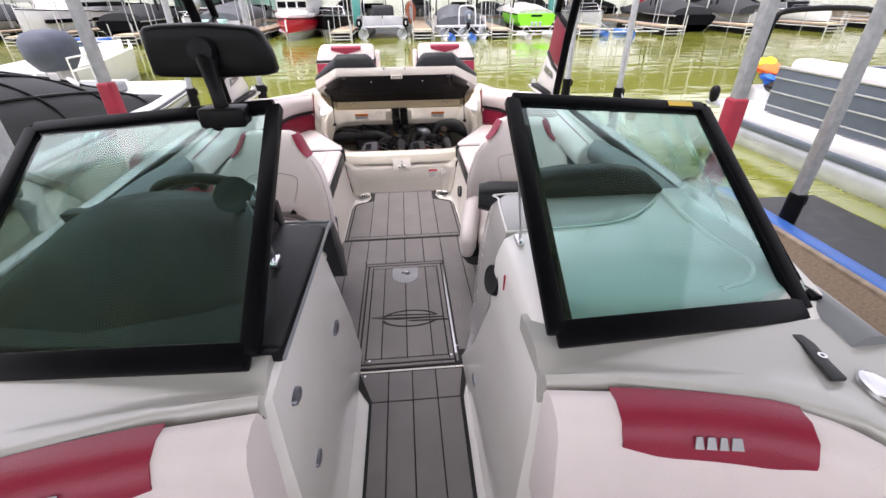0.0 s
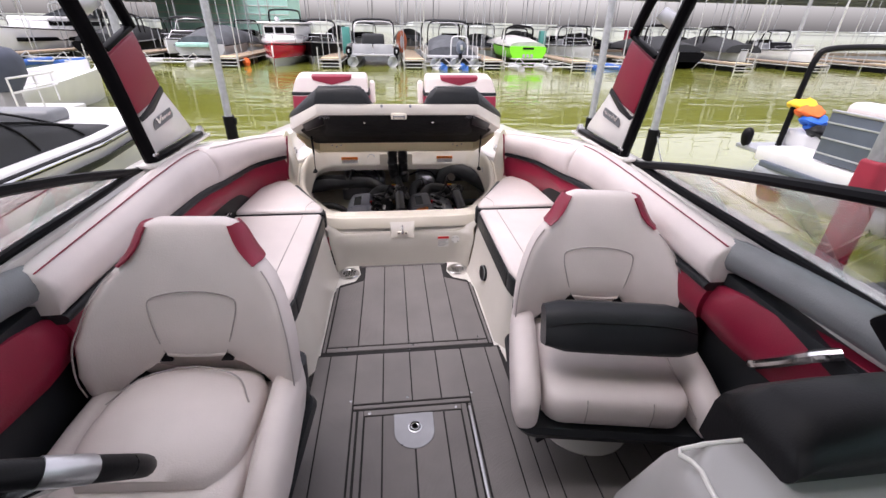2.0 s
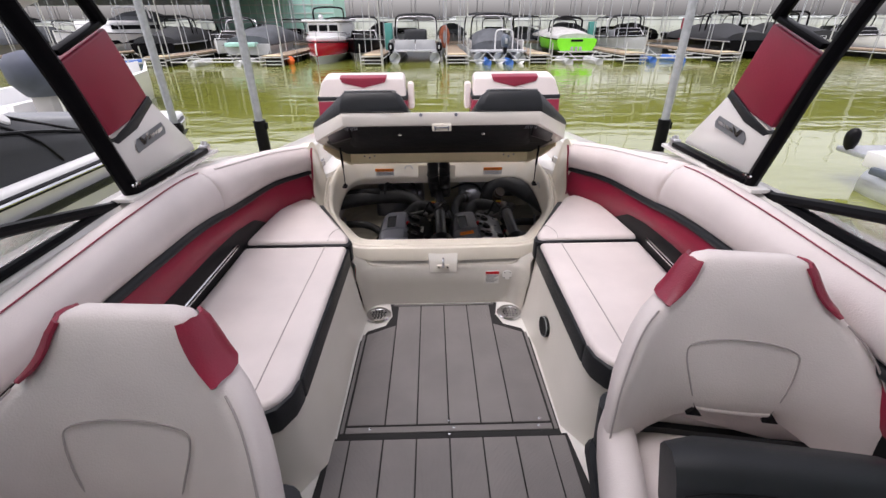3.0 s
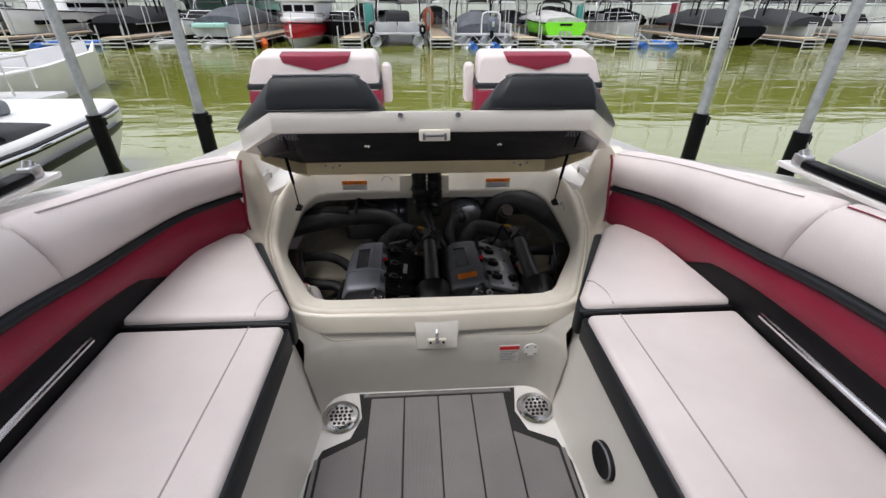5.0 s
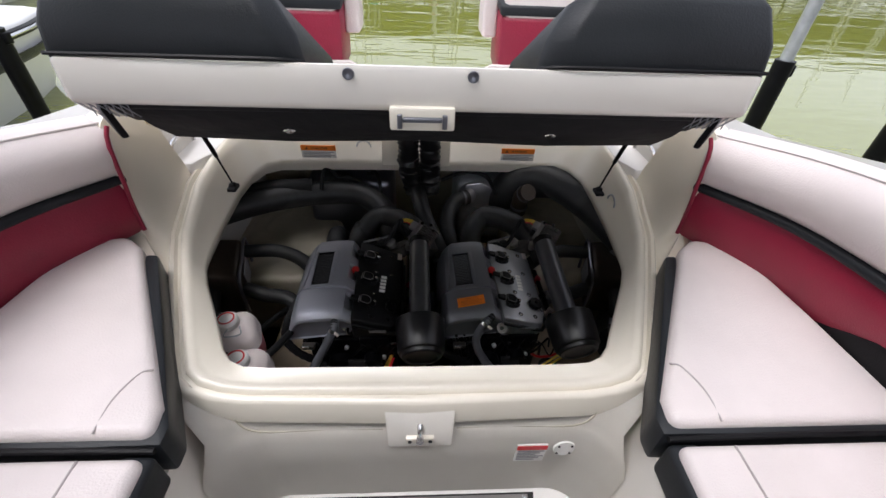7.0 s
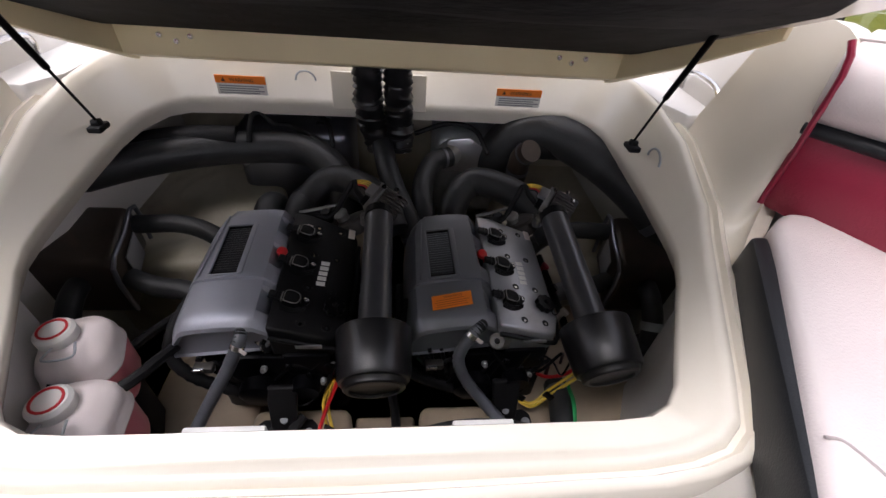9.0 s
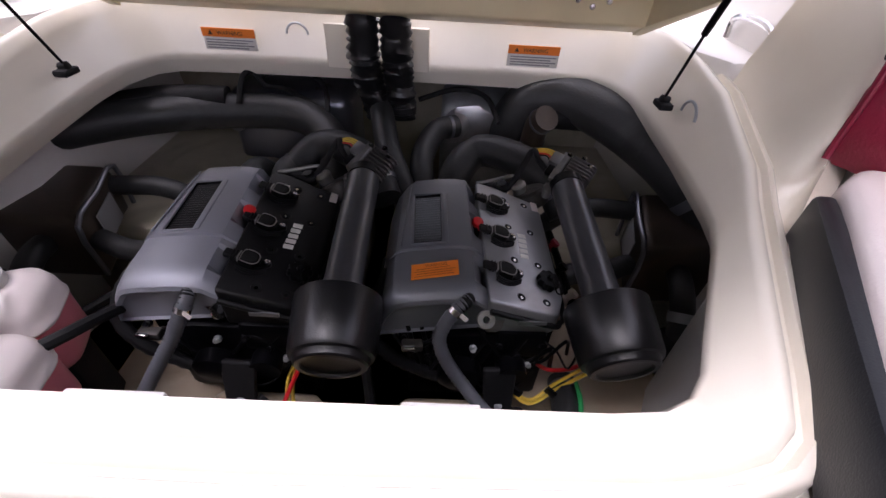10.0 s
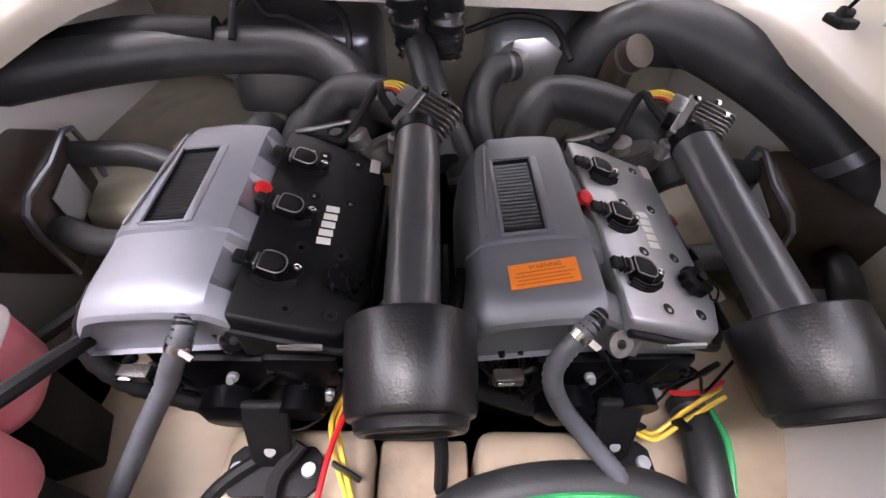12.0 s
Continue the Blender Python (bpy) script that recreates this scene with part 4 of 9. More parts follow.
for s in (-1, 1):
    # dark corner skirt with a mesh vent
    Q = lambda x, y, d: (s * x, y, LT(y) - d)
    sk = part("corner_skirt", prism([Q(0.446, 3.975, 0.052), Q(0.600, 4.18, 0.072), Q(0.585, 4.19, 0.112), Q(0.440, 3.99, 0.112)], (-s * 0.008, 0.006, 0), 0.003), BLACKPLASTIC, lid, "black corner skirt")
    for k in range(6):
        f = k / 5
        part("mesh_strand", tube([Q(lerp(0.40, 0.45, f), 3.970, 0.056), Q(lerp(0.40, 0.45, f) + 0.010, 3.990, 0.078)], 0.0009, 5, 1), DARKSILVER, sk, "grey mesh strand")
        part("mesh_strand", tube([Q(lerp(0.416, 0.466, f), 3.970, 0.056), Q(lerp(0.40, 0.45, f), 3.990, 0.078)], 0.0009, 5, 1), DARKSILVER, sk, "grey mesh strand")
    rod = tube([(s * 0.645, 4.684, 0.385), (s * 0.620, 4.565, 0.590)], 0.0032, 8, 1)
    tube([(s * 0.627, 4.600, 0.530), (s * 0.612, 4.510, 0.684)], 0.0068, 10, 1, rod)
    st = solo("gas_strut", rod, BLACKGLOSS, "thin black gas strut holding the hatch lid", "gas strut", "gas struts")
    bm = box(s * 0.632, s * 0.662, 4.662, 4.706, 0.362, 0.376, 0.004)
    lathe([(0, 0), (0.009, 0), (0.009, 0.018), (0, 0.02)], aim((s * 0.655, 4.684, 0.378), (s * 0.60, 4.684, 0.39)), 12, bm)
    hang(part("strut_bracket", bm, BLACKMATT, None), st)


def pillow(s):
    t = thing("headrest_pad", (s * 0.35, 4.05, 0.95), "charcoal vinyl pad on the engine hatch lid", "pad", "hatch lid pads")
    base = [(0.474, 3.974), (0.32, 3.970), (0.19, 3.970), (0.158, 3.990), (0.135, 4.12), (0.19, 4.25), (0.42, 4.31), (0.685, 4.318), (0.702, 4.300)]
    top = [(0.452, 4.014), (0.34, 4.008), (0.235, 4.008), (0.212, 4.025), (0.23, 4.10), (0.29, 4.21), (0.42, 4.275), (0.640, 4.295), (0.668, 4.282)]
    rise = lambda y: lerp(0.106, 0.032, max(0.0, min(1.0, (y - 4.02) / 0.27)))
    z = lambda y, d: LT(y) + d
    rings = [[(s * x, y, z(y, -0.004)) for x, y in base]]
    rings.append([(s * lerp(a[0], b[0], 0.12), lerp(a[1], b[1], 0.12), z(a[1], 0.35 * rise(b[1]))) for a, b in zip(base, top)])
    rings.append([(s * lerp(a[0], b[0], 0.62), lerp(a[1], b[1], 0.62), z(lerp(a[1], b[1], 0.62), 0.84 * rise(b[1]))) for a, b in zip(base, top)])
    rings.append([(s * x, y, z(y, rise(y))) for x, y in top])
    bm = loft(rings)
    bmesh.ops.recalc_face_normals(bm, faces=bm.faces)
    bevel(bm, 0.006, 2, 35)
    part("cushion", bm, DARKVINYL, t, "", 55)
    part("piping", tube([(s * x, y + 0.002, LT(y) + rise(y) + 0.001) for x, y in top[:4]], 0.0035, 6, 3), GREYVINYL, t)
    part("piping", tube([(s * x, y - 0.004, LT(y) + 0.004) for x, y in base[:4]], 0.0028, 6, 3), BLACKVINYL, t)


def transom_seat(s):
    t = thing("transom_seat", (s * 0.40, 4.45, 0.8), "rear lounge backrest in cream vinyl with a crimson chevron", "seat back", "transom seats")
    F = lambda x, z, d=0.0: (s * x, 4.46 + (z - 0.82) * 0.22 - d, z + 0.014)
    bm = prism([F(0.190, 0.80), F(0.195, 0.97), F(0.200, 1.045), F(0.215, 1.060), F(0.645, 1.060), F(0.670, 1.045), F(0.695, 0.97), F(0.698, 0.80)], (0, 0.13, 0.02), 0.022, 3)
    body = part("back_cushion", bm, VINYL, t, "cream vinyl backrest")
    part("charcoal_band", prism([F(0.183, 0.943, 0.004), F(0.183, 0.966, 0.004), F(0.702, 0.966, 0.004), F(0.702, 0.943, 0.004)], (0, 0.142, 0.02), 0.006), DARKVINYL, t)
    part("red_band", prism([F(0.185, 0.80, 0.003), F(0.185, 0.944, 0.003), F(0.700, 0.944, 0.003), F(0.700, 0.80, 0.003)], (0, 0.14, 0.02), 0.012), REDVINYL, t, "crimson lower band")
    bm = prism([F(0.300, 1.063, 0.003), F(0.568, 1.063, 0.003), F(0.556, 1.038, 0.004), F(0.434, 1.010, 0.005), F(0.312, 1.038, 0.004)], (0, 0.05, 0.012), 0.003)
    part("chevron", bm, REDVINYL, t, "crimson chevron")
    bm = prism([(s * 0.150, 4.53, 0.90), (s * 0.150, 4.55, 1.030), (s * 0.160, 4.555, 1.042), (s * 0.186, 4.555, 1.042), (s * 0.186, 4.53, 0.90)], (0, 0.09, 0), 0.012, 3)
    part("wing", bm, VINYL, t, "cream side wing")
    part("seat_base", slab([(s * 0.15, 4.44), (s * 0.69, 4.44), (s * 0.69, 4.95), (s * 0.15, 4.95)], lambda x, y: LT(y) + 0.002, lambda x, y: LT(y) + 0.07, 0.02), VINYL, t)


for s in (-1, 1):
    pillow(s)
    transom_seat(s)
# aft grab handles and cup holders beside the hatchway
for s in (-1, 1):
    solo("deck_grab_rail", tube([(s * 0.80, 4.66, 0.478), (s * 0.795, 4.66, 0.515), (s * 0.80, 4.70, 0.53), (s * 0.80, 4.78, 0.53), (s * 0.80, 4.82, 0.515), (s * 0.80, 4.82, 0.48)], 0.007, 8, 4), STEEL, "small stainless grab handle on the aft deck", "grab handle", "aft grab handles")
    solo("cup_holder", lathe([(0, 0), (0.045, 0.0), (0.048, 0.006), (0.040, 0.008), (0.036, 0.002), (0, 0.002)], Matrix.Translation((s * 0.87, 4.81, 0.4745)), 24), GUNMETAL, "round dark metal cup holder in the aft deck", "cup holder", "aft cup holders")
# ---- helm and companion chairs ----
def rounded(hw, y0, y1, z, n=5, r=0.035):
    """A rounded rectangle at height z, from y0 (front) to y1."""
    pts = []
    r = min(r, hw * 0.9, (y1 - y0) * 0.49)
    for cx, cy, a0 in ((hw - r, y0 + r, -90), (hw - r, y1 - r, 0), (-hw + r, y1 - r, 90), (-hw + r, y0 + r, 180)):
        for i in range(n):
            a = radians(a0 + 90 * i / (n - 1))
            pts.append((cx + r * math.cos(a), cy + r * math.sin(a), z))
    k = 2 * n
    back = [(lerp(hw - r, r - hw, f / 8), y1, z) for f in range(1, 8)]
    front = [(lerp(r - hw, hw - r, f / 8), y0, z) for f in range(1, 8)]
    return pts[:k] + back + pts[k:] + front


def chair(m, flipped, label):
    t = new("captain_chair")
    tagged(t, label, "chair", "captain chairs")
    # padded shell: a wide body whose wings curl forward, narrowing to a headrest
    levels = [(0.500, 0.292, 0.122, 0.205), (0.515, 0.300, 0.120, 0.215), (0.54, 0.303, 0.120, 0.228), (0.58, 0.297, 0.137, 0.246), (0.63, 0.282, 0.155, 0.262), (0.685, 0.262, 0.175, 0.275), (0.725, 0.238, 0.19, 0.285), (0.752, 0.212, 0.20, 0.290), (0.772, 0.184, 0.207, 0.293), (0.80, 0.166, 0.218, 0.298), (0.845, 0.143, 0.236, 0.302), (0.866, 0.128, 0.250, 0.300), (0.878, 0.100, 0.262, 0.292)]
    curl = lambda x: 0.082 * max(0.0, (abs(x) - 0.13) / 0.16) ** 1.7
    drop = lambda x, z: 0.120 * max(0.0, (0.57 - z) / 0.07) * min(1.0, max(0.0, (abs(x) - 0.085) / 0.185))
    rings = []
    for z, hw, a, b in levels:
        pts = rounded(hw, a, b, z, 7, 0.042)
        rings.append([(x, y - curl(x) * (1 if y < (a + b) / 2 else 0.92), q - drop(x, z)) for x, y, q in pts])
    back = part("backrest", loft(rings), VINYL, t, "", 60)
    # welt and stitching along the rim of the shell
    for s in (-1, 1):
        line = [(s * (hw - 0.006), a + 0.010 - curl(hw - 0.006), z - drop(hw, z)) for z, hw, a, b in levels[1:8]]
        part("piping", tube(line, 0.0024, 6, 3), FOLD, back)
    F = lambda x, z: (x, along([(0.50, 0.121), (0.54, 0.119), (0.58, 0.136), (0.63, 0.154), (0.685, 0.174), (0.73, 0.19)], z) - 0.0008 - curl(x), z)
    panel = [(-0.088, 0.512), (-0.108, 0.575), (-0.124, 0.640), (-0.116, 0.672), (-0.06, 0.688), (0.0, 0.692), (0.06, 0.688), (0.116, 0.672), (0.124, 0.640), (0.108, 0.575), (0.088, 0.512)]
    part("piping", tube([F(x, z) for x, z in panel], 0.0022, 6, 5), FOLD, back, "stitched seam of the centre panel")
    # crimson tabs let into the shoulders where the headrest narrows
    for s in (-1, 1):
        strip = []
        for f in (0.0, 0.2, 0.4, 0.6, 0.8, 1.0):
            z = lerp(0.765, 0.864, f)
            hw, a, b = (along([(q[0], q[k]) for q in levels], z) for k in (1, 2, 3))
            w = math.sin(math.pi * (0.08 + 0.70 * f)) ** 0.6
            front = hw - 0.024 * w
            row = [(front, a - 0.0035 - curl(front)), (lerp(front, hw, 0.6), a - 0.003 - curl(lerp(front, hw, 0.6)) + 0.006), (hw - 0.004, a + 0.018 - curl(hw)), (hw + 0.0045, lerp(a, b, 0.45) - curl(hw)), (hw + 0.003, lerp(a, b, 0.75) - curl(hw)), (hw - 0.010, b + 0.002 - curl(hw) * 0.92)]
            strip.append([(s * x, y, z) for x, y in row])
        bm = loft(strip, closed=False, caps=False)
        bmesh.ops.recalc_face_normals(bm, faces=bm.faces)
        bmesh.ops.solidify(bm, geom=bm.faces[:], thickness=-0.007)
        part("shoulder_tab", bm, REDVINYL, t, "crimson vinyl shoulder tab", 60)
    part("lumbar_cushion", box(-0.19, 0.19, 0.140, 0.20, 0.36, 0.475, 0.02, 3), VINYL, t, "cream cushion under the backrest")
    part("lumbar_gap", box(-0.120, 0.120, 0.132, 0.165, 0.462, 0.508, 0.01), BLACKVINYL, t, "black gap under the backrest panel")
    part("panel_edge", tube([F(x, z) for x, z in ((-0.092, 0.509), (-0.05, 0.5045), (0.0, 0.503), (0.05, 0.5045), (0.092, 0.509))], 0.005, 8, 4), VINYL, back)
    # seat: a deep base with a domed, rolled cushion on top
    rings = []
    for z, hw, a, b in ((0.262, 0.205, -0.250, 0.17), (0.280, 0.222, -0.276, 0.19), (0.33, 0.226, -0.288, 0.19), (0.372, 0.222, -0.284, 0.185), (0.390, 0.212, -0.268, 0.17), (0.398, 0.180, -0.23, 0.13)):
        rings.append([(x, y, q) for x, y, q in rounded(hw, a, b, z, 6, 0.06)])
    seat = part("seat", loft(rings), VINYL, t, "", 60)
    if flipped:
        for x in (-0.10, 0.10):
            part("piping", tube([(x, -0.289, 0.300), (x, -0.290, 0.35), (x, -0.276, 0.385)], 0.0018, 6, 4), FOLD, seat, "stitched pleat")
    else:
        rings = []
        for i in range(13):
            f = i / 12
            y = lerp(-0.228, 0.150, f)
            hw = 0.212 * (1 - 0.30 * abs(2 * f - 1) ** 4)
            top = 0.402 + 0.078 * math.sin(math.pi * min(0.97, 0.06 + 0.90 * f)) ** 0.55 + 0.010 * f
            rings.append([(hw * math.cos(g), y, 0.385 + (top - 0.385) * max(0.0, math.sin(g)) ** 0.55) for g in [math.pi * k / 16 for k in range(17)]] + [(-hw * 0.97, y, 0.372), (hw * 0.97, y, 0.372)])
        roll = part("seat_roll", loft(rings), VINYL, t, "domed cream seat cushion", 60)
        part("piping", tube([(-0.19, -0.02, 0.458), (-0.13, 0.060, 0.476), (0.0, 0.095, 0.482), (0.13, 0.060, 0.476), (0.19, -0.02, 0.458)], 0.0024, 6, 6), FOLD, roll, "arched stitched seam")
    for s in (-1, 1):
        rings = []
        for y, w, zc, h in ((-0.305, 0.018, 0.318, 0.035), (-0.295, 0.036, 0.322, 0.058), (-0.25, 0.046, 0.334, 0.076), (-0.16, 0.049, 0.350, 0.084), (-0.04, 0.048, 0.370, 0.086), (0.06, 0.046, 0.384, 0.084), (0.13, 0.038, 0.392, 0.074), (0.18, 0.02, 0.39, 0.05)):
            c = s * (0.268 - 0.05 * y)
            zc -= 0.05 if s < 0 and not flipped else 0.0
            rings.append([(c + w * math.copysign(abs(math.cos(a)) ** 0.75, math.cos(a)), y, zc + h * math.copysign(abs(math.sin(a)) ** 0.75, math.sin(a))) for a in [2 * math.pi * k / 18 for k in range(18)]])
        arm = part("armrest", loft(rings), VINYL, t, "cream padded side wing", 60)
        part("piping", tube([(s * (0.268 - 0.05 * y) - s * 0.046, y, z - (0.05 if s < 0 and not flipped else 0.0)) for y, z in ((-0.28, 0.335), (-0.18, 0.362), (-0.04, 0.390), (0.10, 0.41))], 0.002, 6, 4), FOLD, arm)
    part("seat_pan", loft([[(x, y, z) for x, y, z in rounded(hw, a, b, zz, 5, 0.06)] for zz, hw, a, b in ((0.195, 0.25, -0.22, 0.17), (0.205, 0.295, -0.280, 0.20), (0.245, 0.312, -0.300, 0.21), (0.268, 0.304, -0.292, 0.20))]), DARKVINYL, t, "charcoal seat pan")
    part("shell_back", loft([[(x, y, z) for x, y, z in rounded(hw, a, b, zz, 5, 0.05)] for zz, hw, a, b in ((0.22, 0.285, 0.12, 0.215), (0.42, 0.292, 0.12, 0.232))]), DARKVINYL, t, "charcoal shell behind the seat")
    ped = part("pedestal", lathe([(0.0, -0.006), (0.185, -0.006), (0.185, 0.006), (0.15, 0.02), (0.09, 0.035), (0.075, 0.06), (0.072, 0.195), (0.0, 0.195)], None, 28), GELCOAT, t, "white pedestal")
    lever = part("lever", tube([(-0.05, -0.07, 0.13), (-0.12, -0.15, 0.115), (-0.20, -0.20, 0.10)], 0.005, 8, 4), GUNMETAL, t, "dark lever with a black grip")
    part("grip", tube([(-0.175, -0.188, 0.105), (-0.215, -0.207, 0.097)], 0.0085, 8, 1), BLACKMATT, lever)
    if flipped:
        m2 = Matrix.Translation((0, -0.115, 0.545)) @ Matrix.Rotation(radians(-32), 4, "X")
        rings = []
        for i in range(9):
            f = i / 8
            x = lerp(-0.232, 0.232, f)
            k = (1 - abs(2 * f - 1) ** 6) ** 0.5
            rings.append([(x, yy * (0.72 + 0.28 * k), zz * (0.80 + 0.20 * k)) for yy, zz in ((-0.052, -0.076), (-0.066, -0.060), (-0.067, 0.018), (-0.060, 0.050), (-0.030, 0.082), (0.030, 0.086), (0.055, 0.070), (0.058, -0.060), (0.045, -0.078))])
        bm = loft(rings)
        bm.transform(m2)
        bol = part("flip_bolster", bm, DARKVINYL, t, "charcoal underside of the flipped-up bolster", 50)
        part("piping", tube([m2 @ Vector((lerp(-0.225, 0.225, f), -0.0675, 0.020 - 0.020 * abs(2 * f - 1) ** 4)) for f in [k / 10 for k in range(11)]], 0.0022, 6, 1), BLACKVINYL, bol)
    for s in (-1, 1):
        part("hinge_clip", prism([(s * 0.088 - 0.018, 0.108, 0.492), (s * 0.088 + 0.018, 0.108, 0.492), (s * 0.088, 0.112, 0.516)], (0, 0.012, 0)), BLACKPLASTIC, t)
    t.matrix_basis = m
    return t


chair(pose(-0.650, 2.325, 0, 0, 0, -4), False, "cream bucket helm chair with crimson shoulder tabs")
chair(pose(0.668, 2.53, 0, 0, 0, -9.8) @ Matrix.Diagonal((1, 1, 0.975, 1)), True, "cream bucket chair with charcoal bolster flipped up")

# ---- inner side panels with red pockets ----
for s in (-1, 1):
    t = thing("cockpit_side_liner", (s * 1.05, 2.0, 0.1), "charcoal vinyl side panel with a crimson pocket", "side panel", "side panels")
    bm = slab([(s * 0.962, 1.0), (s * 1.018, 2.9), (s * 1.08, 2.9), (s * 1.04, 1.0)], -0.008, 0.70, 0.004)
    part("panel", bm, DARKVINYL, t)
    L = [(1.045, 1.0, 0.765), (1.05, 1.6, 0.775), (1.045, 2.1, 0.775), (1.03, 2.45, 0.755), (0.995, 2.57, 0.715)]
    bm = tube([(s * x, y, z) for x, y, z in L], lambda f: 0.052 if f < 0.93 else 0.052 - 0.035 * (f - 0.93) / 0.07, 12, 5)
    part("top_pad", bm, GREYVINYL, t, "grey padded top roll")
    R = [(1.035, 1.1, 0.60), (1.03, 1.6, 0.61), (1.015, 2.0, 0.605), (0.995, 2.3, 0.59), (0.985, 2.5, 0.585), (0.975, 2.68, 0.575)]
    rings = []
    for p in smooth_line(R, 5):
        h = along([(1.0, 0.09), (2.1, 0.105), (2.35, 0.095), (2.5, 0.06), (2.68, 0.02)], p.y)
        rings.append([(s * (p.x + d), p.y, p.z + h * v) for d, v in ((0.03, 1.0), (0.0, 0.95), (-0.02, 0.4), (-0.028, -0.2), (-0.02, -0.8), (0.01, -1.0), (0.05, -0.9))])
    part("pocket", loft(rings), REDVINYL, t, "crimson pocket band", 60)
    if s > 0:
        solo("grab_handle_bar", tube([(0.995, 2.245, 0.52), (0.965, 2.215, 0.54), (0.955, 2.14, 0.62), (0.958, 2.08, 0.69), (0.99, 2.055, 0.715)], 0.016, 10, 5), STEEL, "polished steel grab handle on the side panel", "grab rail")

# ---- consoles ----
def helm_console():
    t = thing("helm_console", (-0.62, 1.3, 0), "white helm console with a black vinyl dash", "console")
    rings = []
    for z, xa, ya, y0 in ((-0.008, -0.215, 1.93, 0.9), (0.30, -0.225, 1.84, 0.93), (0.60, -0.235, 1.70, 0.95), (0.770, -0.245, 1.635, 0.98), (0.790, -0.262, 1.62, 1.06)):
        rings.append([(xa, y0 + 0.02, z), (xa, ya - 0.03, z), (xa - 0.03, ya, z), (-1.05, ya, z), (-1.05, y0, z), (xa - 0.02, y0, z)])
    part("body", loft(rings), GELCOAT, t, "", 30)
    o = [(-0.232, 1.075), (-0.222, 1.625), (-0.245, 1.648), (-1.04, 1.652), (-1.04, 1.16), (-0.9, 1.13)]
    dash = part("dash_top", slab(o, 0.782, lambda x, y: 0.829 + 0.004 * (y - 1.0), 0.014, 3), BLACKVINYL, t, "black vinyl dash top")
    part("edge_trim", tube([(-0.2215, 1.05, 0.824), (-0.2125, 1.60, 0.828), (-0.225, 1.652, 0.828), (-0.40, 1.656, 0.828)], 0.0045, 8, 3), GREYVINYL, dash, "grey edge trim")
    hood = []
    for f in range(13):
        x = -0.985 + 0.62 * f / 12
        h = 0.128 * math.sin(math.pi * min(1, max(0, f / 12))) ** 0.45 if 0 < f < 12 else 0.01
        hood.append([(x, 1.16 + 0.06 * abs(f - 6) / 6, 0.828), (x, 1.30, 0.836 + 0.35 * h), (x, 1.45, 0.838 + 0.8 * h), (x, 1.56, 0.838 + h), (x, 1.635, 0.838 + h), (x, 1.655, 0.836 + 0.9 * h), (x, 1.645, 0.828)])
    part("dash_hood", loft(hood), BLACKVINYL, t, "black instrument hood", 60)
    bm = prism([(-0.98, 1.657, 0.915), (-0.36, 1.657, 0.915), (-0.36, 1.71, 0.70), (-0.98, 1.71, 0.70)], (0, -0.05, 0), 0.006)
    panel = part("instrument_panel", bm, BLACKPLASTIC, t, "black instrument panel")
    for x in (-0.80, -0.66, -0.52):
        part("gauge", lathe([(0, 0), (0.045, 0), (0.048, 0.006), (0.040, 0.010), (0.038, 0.004), (0, 0.004)], aim((x, 1.685, 0.81), (x, 1.80, 0.84)), 24), ALU, panel, "round gauge with a bright bezel")
    part("grey_corner", prism([(-0.213, 1.655, 0.80), (-0.213, 1.72, 0.795), (-0.207, 1.785, 0.66), (-0.205, 1.79, 0.52), (-0.211, 1.742, 0.55), (-0.2135, 1.66, 0.76)], (-0.05, 0, 0), 0.004), DARKVINYL, t, "charcoal corner panel")
    bm = box(-0.75, -0.25, 1.66, 1.86, 0.655, 0.700, 0.02, 3)
    tray = part("side_tray", bm, GELCOAT, t, "white tray with cup holders")
    for x in (-0.485, -0.40):
        part("cup_holder", lathe([(0.0, 0.001), (0.034, 0.001), (0.036, 0.008), (0.030, 0.022), (0.034, 0.028), (0.040, 0.018), (0.042, 0.0), (0, -0.001)], Matrix.Translation((x, 1.79, 0.70)), 20), BLACKPLASTIC, tray, "dark cup holder")
    for y, z, n in ((1.536, 0.477, 1.3), (1.089, 0.667, 1.0), (1.101, 0.408, 1.0)):
        x = -0.228 if z > 0.5 else -0.222
        m = aim((x - 0.012, y, z), (x + 0.1, y, z))
        la = part("wall_latch", lathe([(0, 0), (0.030, 0.0), (0.028, 0.012), (0.015, 0.016), (0, 0.016)], m @ Matrix.Diagonal((1.3 if n > 1 else 0.9, 0.55 if n > 1 else 0.45, 1, 1)), 20), GUNMETAL, t, "dark oval latch")
    return t


helm_console()


